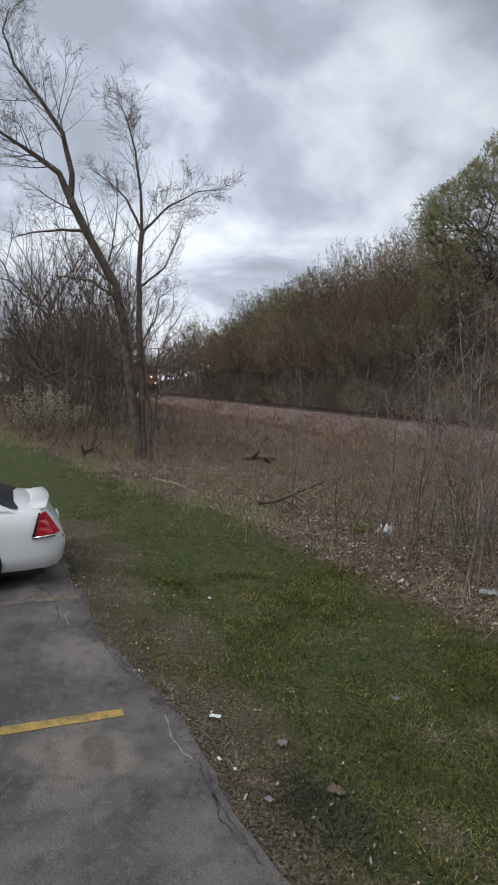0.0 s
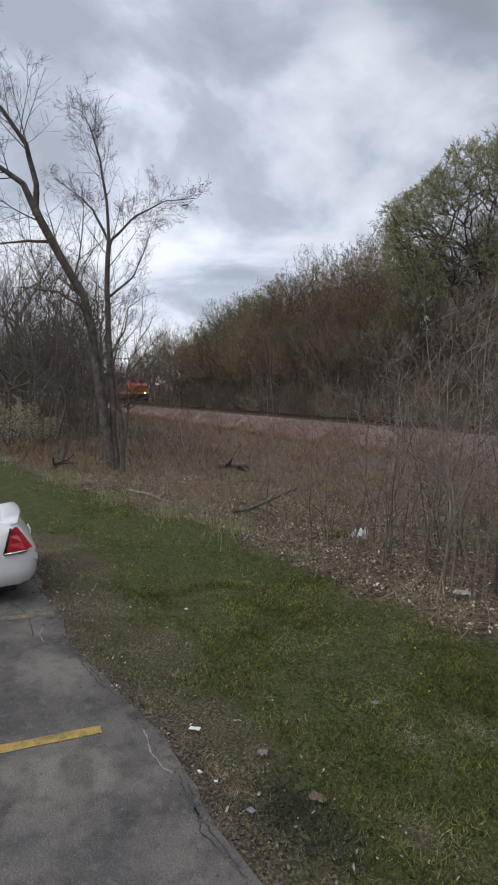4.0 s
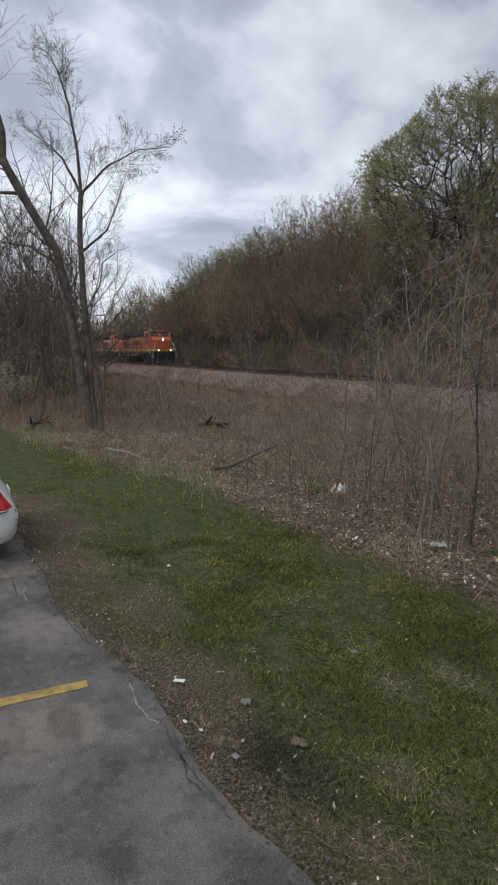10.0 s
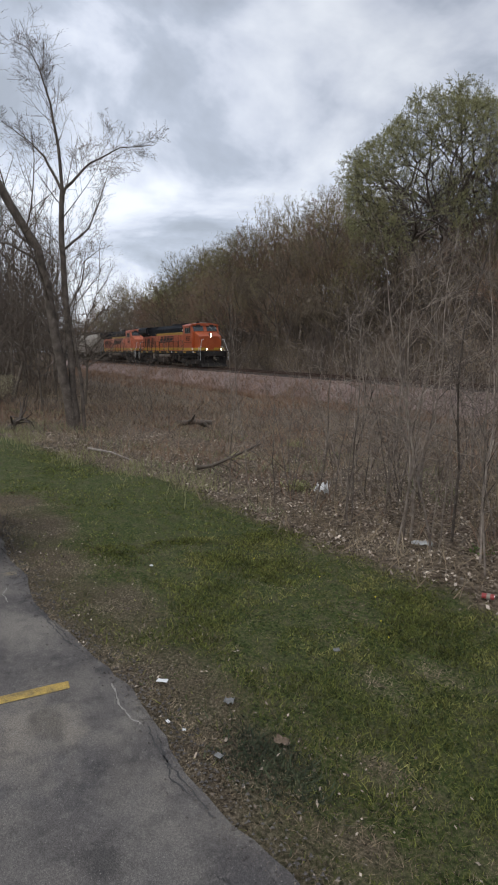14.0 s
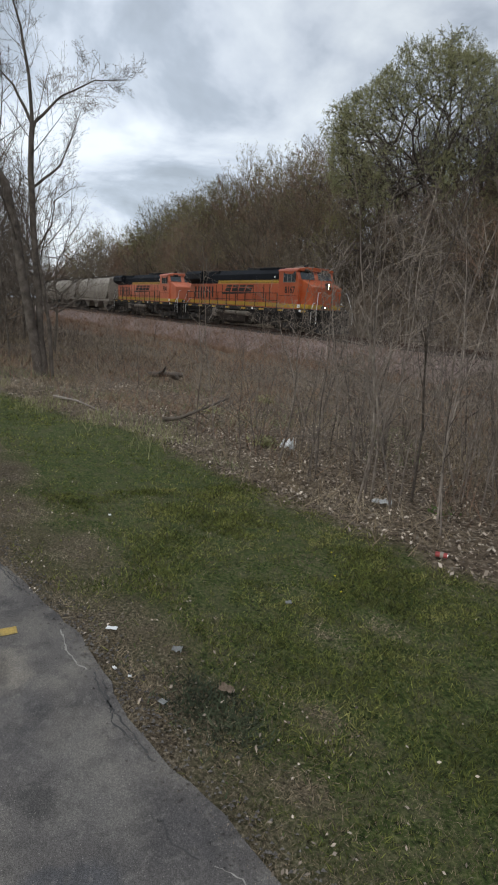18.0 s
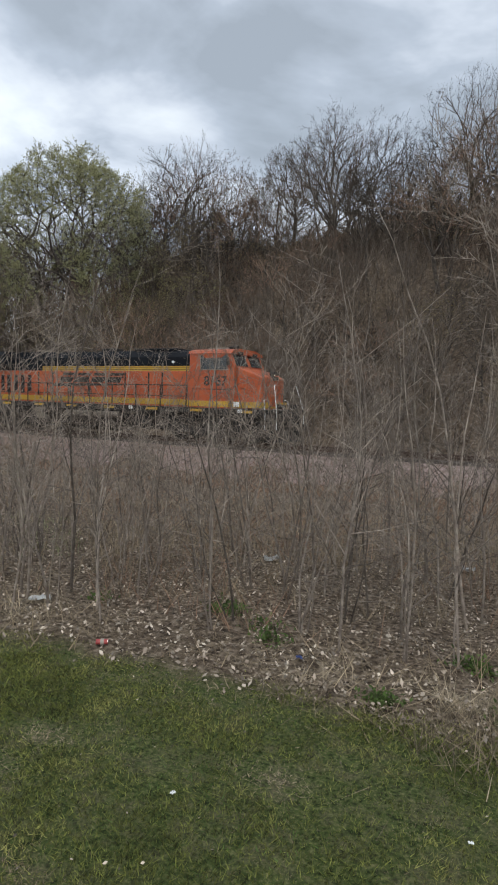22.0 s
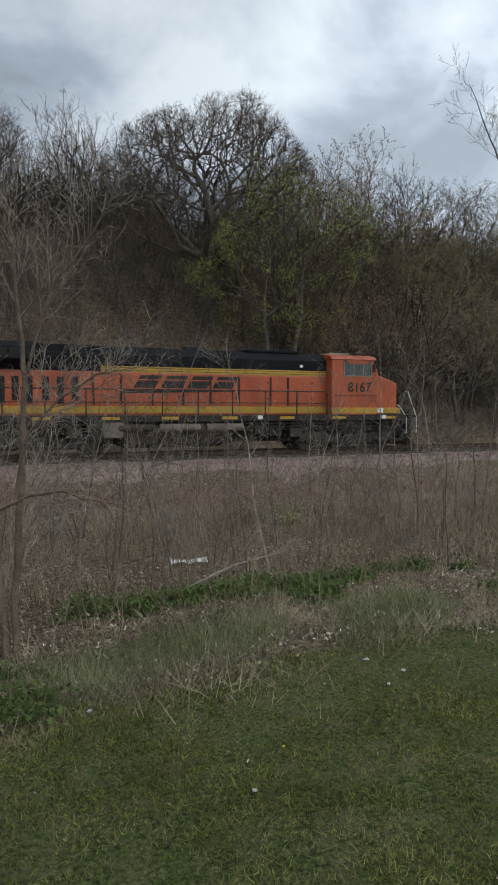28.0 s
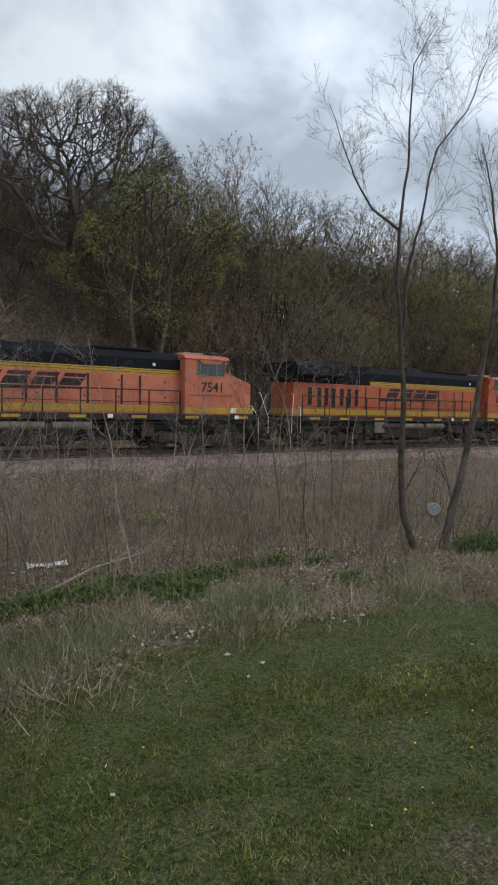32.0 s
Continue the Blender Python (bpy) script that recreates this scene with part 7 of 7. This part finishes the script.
    s = np.concatenate([0.010 + 0.022 * r.random(n) ** 2, r.uniform(0.007, 0.015, 220), r.uniform(0.006, 0.015, 800)])
    z = np.array([ground_z(a, b) for a, b in zip(x, y)]) + np.concatenate([r.uniform(0.005, 0.05, n), r.uniform(0.02, 0.045, 220), r.uniform(0.01, 0.03, 800)])
    c = np.stack([x, y, z], 1)
    a, t = r.uniform(0, 2 * math.pi, m), r.normal(0, 0.5, m)
    u = np.stack([np.cos(a), np.sin(a), t], 1) * s[:, None]
    v = np.stack([-np.sin(a), np.cos(a), r.normal(0, 0.5, m)], 1) * s[:, None] * 0.6
    tagged(new("fallen_leaves", fast_mesh("fallen_leaves", np.stack([c - u, c + v, c + u, c - v], 1).reshape(-1, 3), 4, M_LEAF_DEAD)), "pale curled dead leaves strewn at the thicket's foot", "dead leaves", kind="stuff")


build_cover()


# ---------------------------------------------------------------- small things
def on_ground(x, y, dz=0.0, rz=0.0):
    return pose(x, y, ground_z(x, y) + dz, 0, 0, rz)


def herb(x, y, size, count, seed, label="dark green herb clump at the thicket's foot", material=None):
    rng = random.Random(seed)
    v = []
    for _ in range(count):
        a, e, l = rng.uniform(0, 6.28), rng.uniform(-0.1, 1.2), 0.035 + size * rng.uniform(0.05, 0.17)
        p = Vector((rng.gauss(0, size * 0.5), rng.gauss(0, size * 0.42), abs(rng.gauss(0, size * 0.26)) - 0.03))
        d = Vector((math.cos(a) * math.cos(e), math.sin(a) * math.cos(e), math.sin(e)))
        q = p + d * l
        s = d.cross(Vector((0, 0, 1))).normalized() * l * 0.3
        mid = p.lerp(q, 0.55)
        v += [tuple(p), tuple(mid - s), tuple(q), tuple(mid + s)]
    ob = thing("herb_clump", label, "plant", at=on_ground(x, y), group="herb clumps")
    part("leaves", fast_mesh("leaves", np.array(v), 4, material or M_HERB), parent=ob)


def crumpled(name, label, category, x, y, sx, sy, h, material, seed, rz=0.0):
    """A crumpled scrap: a small folded sheet with thickness."""
    rng = random.Random(seed)
    bm = bmesh.new()
    n = 6
    grid = [[bm.verts.new(((i / n - 0.5) * sx + rng.uniform(-.1, .1) * sx / n, (j / n - 0.5) * sy + rng.uniform(-.1, .1) * sy / n, rng.uniform(0.15, 1) * h)) for i in range(n + 1)] for j in range(n + 1)]
    for j in range(n):
        for i in range(n):
            bm.faces.new((grid[j][i], grid[j][i + 1], grid[j + 1][i + 1], grid[j + 1][i]))
    r = bmesh.ops.extrude_face_region(bm, geom=list(bm.faces))
    bmesh.ops.translate(bm, vec=(0, 0, -0.004), verts=[v for v in r["geom"] if isinstance(v, bmesh.types.BMVert)])
    bmesh.ops.recalc_face_normals(bm, faces=bm.faces)
    ob = part(name, bm, material, at=on_ground(x, y, 0.02, rz))
    tagged(ob, label, category)


def stick(name, label, pts, r0, r1, seed, material, twigs=6):
    rng = random.Random(seed)
    random.seed(seed)
    path = [Vector(p) for p in pts]
    n = len(path)
    foot = path[0].copy()
    ob = thing(name, label, "fallen branch", at=Matrix.Translation(foot))
    path = [p - foot for p in path]
    w = Tubes()
    w.tube([path[0] - (path[1] - path[0]) * 0.02] + path, [r0 * 0.4] + [r0 + (r1 - r0) * i / (n - 1) for i in range(n)], 8)
    part("stem", mesh_of("stem", w.v, w.f, material, True), parent=ob)
    for _ in range(twigs):
        f = rng.uniform(0.3, 1) * (n - 1)
        i = min(int(f), n - 2)
        q = path[i].lerp(path[i + 1], f - i)
        d = side_way((path[i + 1] - path[i]).normalized(), rng.uniform(0.5, 1.0), rng)
        w = Tubes()
        w.tube([q, q + bent(d, 0.2, rng) * rng.uniform(0.2, 0.6), q + bent(d, 0.3, rng) * rng.uniform(0.6, 0.9)], [r1 * 0.8, r1 * 0.5, r1 * 0.2], 5)
        part("twig", mesh_of("twig", w.v, w.f, material, True), parent=ob)


def build_small():
    rng = random.Random(3)
    for k, (x, y, s, c) in enumerate(((-3.0, 5.8, 0.26, 34), (-3.4, 6.05, 0.26, 26), (-5.5, 5.65, 0.26, 22), (-1.52, 4.86, 0.17, 90), (-1.2, 6.35, 0.24, 90), (0.22, 5.17, 0.32, 200), (-0.05, 5.1, 0.26, 150), (-0.35, 5.12, 0.24, 120), (-0.1, 6.3, 0.2, 70),
                                      (0.88, 7.87, 0.36, 190), (1.34, 7.5, 0.34, 190), (1.7, 7.9, 0.34, 170), (1.97, 8.1, 0.36, 190), (2.35, 8.0, 0.34, 180), (2.65, 8.15, 0.36, 190), (2.95, 7.9, 0.3, 160), (3.2, 8.35, 0.36, 190), (3.52, 7.96, 0.36, 200), (3.75, 7.5, 0.4, 240), (4.2, 8.3, 0.34, 170), (4.6, 8.5, 0.34, 170), (5.0, 8.64, 0.36, 190), (5.5, 8.6, 0.34, 170), (6.0, 8.66, 0.34, 170), (6.26, 6.66, 0.27, 190), (7.0, 8.3, 0.3, 120),
                                      (9.7, 7.5, 0.42, 260), (10.1, 7.7, 0.42, 260), (10.6, 7.4, 0.42, 240), (11.3, 7.5, 0.4, 220), (-4.1, 6.5, 0.28, 90))):
        herb(x + rng.uniform(-0.15, 0.15), y + rng.uniform(-0.2, 0.25), s * rng.uniform(0.8, 1.1), round(c * 3.4), 700 + k)
    for k, (x, y) in enumerate(((6.42, 14.9), (-9.9, 5.6), (-14.2, 6.4), (-16.0, 9.0))):
        herb(x, y, 0.6 if k == 0 else 0.34, 260, 730 + k, "yellow-green budding shrub among dead weeds", M_BUD)
    # litter
    for k, (x, y, sx, sy, h, rz) in enumerate(((-4.07, 1.14, 0.13, 0.06, 0.02, 55), (-3.61, 1.03, 0.06, 0.03, 0.02, 10), (-3.45, 1.08, 0.035, 0.03, 0.02, 70), (-6.53, 1.8, 0.07, 0.05, 0.03, 0), (-0.58, 3.65, 0.05, 0.03, 0.03, 30), (-2.25, 3.06, 0.05, 0.04, 0.03, 80), (3.3, 5.3, 0.10, 0.07, 0.05, 20), (3.5, 4.95, 0.09, 0.06, 0.03, 40), (3.22, 4.75, 0.08, 0.04, 0.02, 60), (1.53, 3.57, 0.05, 0.05, 0.03, 0), (5.68, 4.25, 0.05, 0.05, 0.05, 0), (0.63, 5.1, 0.07, 0.05, 0.05, 30), (5.3, 5.55, 0.12, 0.09, 0.05, 20), (4.9, 5.6, 0.07, 0.06, 0.05, 60))):
        crumpled("litter_scrap", "small crumpled white scrap lying in the grass", "litter", x, y, sx * 0.6, sy * 0.6, h * 0.3, M_PLASTIC if k > 5 else M_PAPER, 800 + k, rz)
    for k, (x, y, sx, sy, h, rz) in enumerate(((-3.63, 1.46, 0.065, 0.05, 0.03, 50), (-3.14, 1.18, 0.05, 0.035, 0.012, 20), (-4.05, 2.59, 0.05, 0.04, 0.02, 70))):
        crumpled("litter_scrap", "crumpled dirty translucent plastic scrap in the grass", "litter", x, y, sx, sy, h, M_PLASTIC_DIRTY, 840 + k, rz)
    crumpled("dead_leaf", "large curled brown dead leaf on the grass", "dead leaf", -3.1, 1.57, 0.085, 0.05, 0.045, M_LEAF_BROWN, 850, 35)
    crumpled("plastic_bag", "crumpled white plastic bag caught in dead weeds", "litter", -9.02, 5.58, 0.22, 0.2, 0.3, M_PAPER, 820, 30)
    crumpled("foam_board", "broken white foam board lying in the weeds", "litter", 2.76, 10.64, 0.66, 0.3, 0.09, M_PAPER, 821, -10)
    crumpled("paper_sheet", "flattened white wrapper under the saplings", "litter", -6.13, 5.28, 0.26, 0.12, 0.05, M_PLASTIC, 822, 50)
    crumpled("litter_scrap", "pale plastic wrapper deep in the thicket", "litter", -2.2, 11.2, 0.28, 0.2, 0.12, M_PLASTIC, 823, 0)
    crumpled("litter_scrap", "pale plastic wrapper deep in the thicket", "litter", -5.2, 9.6, 0.26, 0.16, 0.12, M_PLASTIC, 824, 40)
    crumpled("litter_scrap", "blue and white wrapper among dead leaves", "litter", -2.6, 5.5, 0.06, 0.04, 0.04, M_BLUE, 825, 40)
    can = thing("drink_can", "crushed red drink can with a pale band", "can", at=on_ground(-4.4, 4.62, 0.05, 35))
    bm = cyl((-0.06, 0, 0), (0.06, 0, 0), 0.033, 18)
    bmesh.ops.scale(bm, vec=(1, 1, 0.8), verts=bm.verts)
    part("can_body", bm, M_RED, can)
    part("can_end", cyl((0.06, 0, 0), (0.064, 0, 0), 0.027, 18), M_CHROME, can)
    part("can_band", cyl((-0.015, 0, 0), (0.02, 0, 0), 0.0335, 18), M_HOPPER, can)
    lid = bmesh.new()
    bmesh.ops.create_cone(lid, cap_ends=True, segments=28, radius1=0.14, radius2=0.11, depth=0.05)
    ob = part("round_dish", lid, M_PLASTIC_DIRTY, at=Matrix.Translation((9.42, 8.22, 0.42)) @ Euler((radians(80), radians(12), radians(-42))).to_matrix().to_4x4())
    tagged(ob, "round pale plastic dish caught against a tree trunk", "litter")
    # dandelions
    first = None
    for k, (x, y) in enumerate(((-4.88, 3.6), (-4.4, 3.3), (-4.1, 3.15), (2.96, 2.51), (3.6, 3.05), (4.4, 3.2), (3.9, 2.8), (4.3, 3.6), (1.9, 4.0), (-5.6, 3.4), (-6.4, 3.0))):
        at = on_ground(x, y)
        if first is None:
            first = thing("dandelion", "yellow dandelion in bloom in the lawn", "flower", at=at, group="dandelions in the lawn")
            part("flower_head", cyl((0, 0, 0.035), (0, 0, 0.044), 0.005, 12, None, 0.009), M_DANDELION, first)
            part("stalk", cyl((0, 0, -0.01), (0, 0, 0.037), 0.002, 6), M_GRASS, first)
        else:
            copy_thing(first, at)
    # fallen wood
    z = ground_z(-12.6, 4.9)
    stick("fallen_branch", "forked dead branch lying at the lawn's edge", [(-12.15, 4.45, z + 0.12), (-12.0, 4.75, z + 0.16), (-11.9, 5.2, z + 0.34), (-11.8, 5.8, z + 0.58)], 0.055, 0.016, 1, M_BARK, 11)
    z = ground_z(-14.5, 3.2)
    stick("fallen_branch", "bleached stick on the grass edge", [(-15.6, 2.9, z + 0.1), (-14.6, 3.25, z + 0.12), (-13.6, 3.5, z + 0.06)], 0.035, 0.012, 2, M_DEADWOOD, 3)
    z = ground_z(3.6, 8.6)
    stick("fallen_branch", "bleached thin branch across the herbs", [(2.0, 8.3, z + 0.1), (3.0, 8.8, z + 0.3), (4.0, 9.2, z + 0.35)], 0.02, 0.008, 3, M_DEADWOOD, 3)
    z = ground_z(-84, 33.4)
    stick("fallen_log", "bleached fallen tree at the foot of the bluff", [(-88, 33.0, z + 0.5), (-85, 33.2, z + 1.3), (-82, 33.6, z + 1.2), (-79, 33.8, z + 0.6)], 0.2, 0.08, 4, M_DEADWOOD, 9)
    z = ground_z(-22, 8.2)
    stick("fallen_log", "short dark rotten log in the weeds", [(-22.4, 7.6, z + 0.15), (-22.1, 8.2, z + 0.2), (-21.9, 8.8, z + 0.16)], 0.11, 0.1, 5, M_BARK_DARK, 3)
    z = ground_z(-21.1, 1.6)
    stick("tree_stump", "dark rotten stump with broken roots at the lawn's edge", [(-21.1, 1.45, z - 0.06), (-21.12, 1.6, z + 0.12), (-21.05, 1.72, z + 0.3), (-21.1, 1.9, z + 0.38)], 0.13, 0.05, 6, M_BARK_DARK, 9)
    z = ground_z(-36.2, 1.1)
    stick("dead_snag", "broken pale trunk without bark", [(-36.2, 1.1, z - 0.1), (-36.2, 1.12, z + 1.2), (-36.15, 1.08, z + 2.3)], 0.17, 0.12, 7, M_DEADWOOD, 2)
    # blossoming shrub
    sh = tree_of("flowering_shrub", "rounded shrub in pale blossom at the edge of the woods", "shrub", [((0.1 * math.cos(a), 0.1 * math.sin(a), -0.1), (0.5 * math.cos(a), 0.5 * math.sin(a), 1), 1.7, 0.03) for a in (0, 1.2, 2.5, 3.7, 5.0)], SPEC_SAPLING, 900, M_BARK, M_TWIG, M_BLOSSOM, 0.05, 2, 0.12, 0.8)
    sh.matrix_basis = pose(-29.0, 0.4, ground_z(-29.0, 0.4)) @ Matrix.Diagonal((1.15, 1.15, 1.0, 1))
    c = copy_thing(sh, Matrix()); c.matrix_basis = pose(-31.5, 1.9, ground_z(-31.5, 1.9)) @ Matrix.Diagonal((0.8, 0.8, 0.75, 1))


build_small()


def build_distance():
    """A pale road far beyond the lawn with one vehicle on it."""
    rd = part("road", box(-152, -143, -220, 20, -0.3, 0.22, 0.05), M_CONCRETE)
    tagged(rd, "pale concrete road far beyond the lawn", "road", kind="structure")
    v = thing("far_vehicle", "grey utility vehicle far off on the road", "car", at=pose(-147, -14.5, 0.22, 0, 0, 0))
    part("body", prism_x([(-2.3, 0.4), (2.3, 0.4), (2.3, 1.0), (1.2, 1.1), (-2.2, 1.1)], -0.9, 0.9, 0.05), M_HOPPER, v)
    part("cabin", prism_x([(-2.15, 1.1), (1.1, 1.1), (0.5, 1.7), (-2.0, 1.75)], -0.8, 0.8, 0.05), M_GLASS, v)
    part("roof", box(-0.78, 0.78, -2.0, 0.45, 1.74, 1.8, 0.02), M_HOPPER, v)
    for y in (-1.4, 1.4):
        for s in (-1, 1):
            part("wheel", cyl((s * 0.7, y, 0.34), (s * 0.92, y, 0.34), 0.34, 18), M_TYRE, v)


build_distance()


def build_pole():
    """A wooden pole with a crossarm by the far road."""
    p = thing("utility_pole", "grey wooden utility pole beside the far road", "utility pole", at=pose(-88, -4.4, -0.1))
    part("shaft", cyl((0, 0, 0), (0, 0, 9.5), 0.15, 12, None, 0.1), M_DEADWOOD, p)
    part("crossarm", box(-0.06, 0.06, -1.2, 1.2, 8.7, 8.82, 0.01), M_DEADWOOD, p)
    for y in (-1.05, -0.4, 0.4, 1.05):
        part("insulator", cyl((0, y, 8.82), (0, y, 9.0), 0.05, 8, None, 0.03), M_CONCRETE, p)


build_pole()


def motions():
    """The train rolls in from the far end of the track; its wheels turn as it goes."""
    times = [(0, -123.4), (2.5, -113.5), (4.5, -105.2), (6, -98.9), (8, -89.2), (9, -84.1), (10, -78.9), (12, -68.3), (13, -62.9), (15.5, -48.4), (16.4, -43.3), (18, -34.4), (19, -29.0), (20, -23.7), (21, -18.3), (22, -13.2), (23, -8.1), (24, -2.9), (25, 2.1), (26, 7.05), (29, 22.7), (31, 33.6), (32, 39.0)]
    ts = [i / 15 for i in range(481)]
    xs = [float(np.interp(t, [a for a, _ in times], [b for _, b in times])) for t in ts]

    def on_track(x):
        a, b = x, x - 19
        ya, yb, za, zb = track_y(a), track_y(b), rail_z(a), rail_z(b)
        return pose(x, ya, za, 0, -math.degrees(math.atan2(za - zb, 19)), math.degrees(math.atan2(ya - yb, 19)))

    rows = sorted(set(times + [(t, x) for t, x in zip(ts, xs) if round(t * 15) % 15 == 0]))
    for ob, back in MOVERS:
        walk(ob, [(t, on_track(x - back)) for t, x in rows])
    for ob, x, z, r in WHEELS:
        walk(ob, [(t, pose(x, 0, z, 0, math.degrees((d - xs[0]) / r), 0)) for t, d in zip(ts, xs)])


motions()
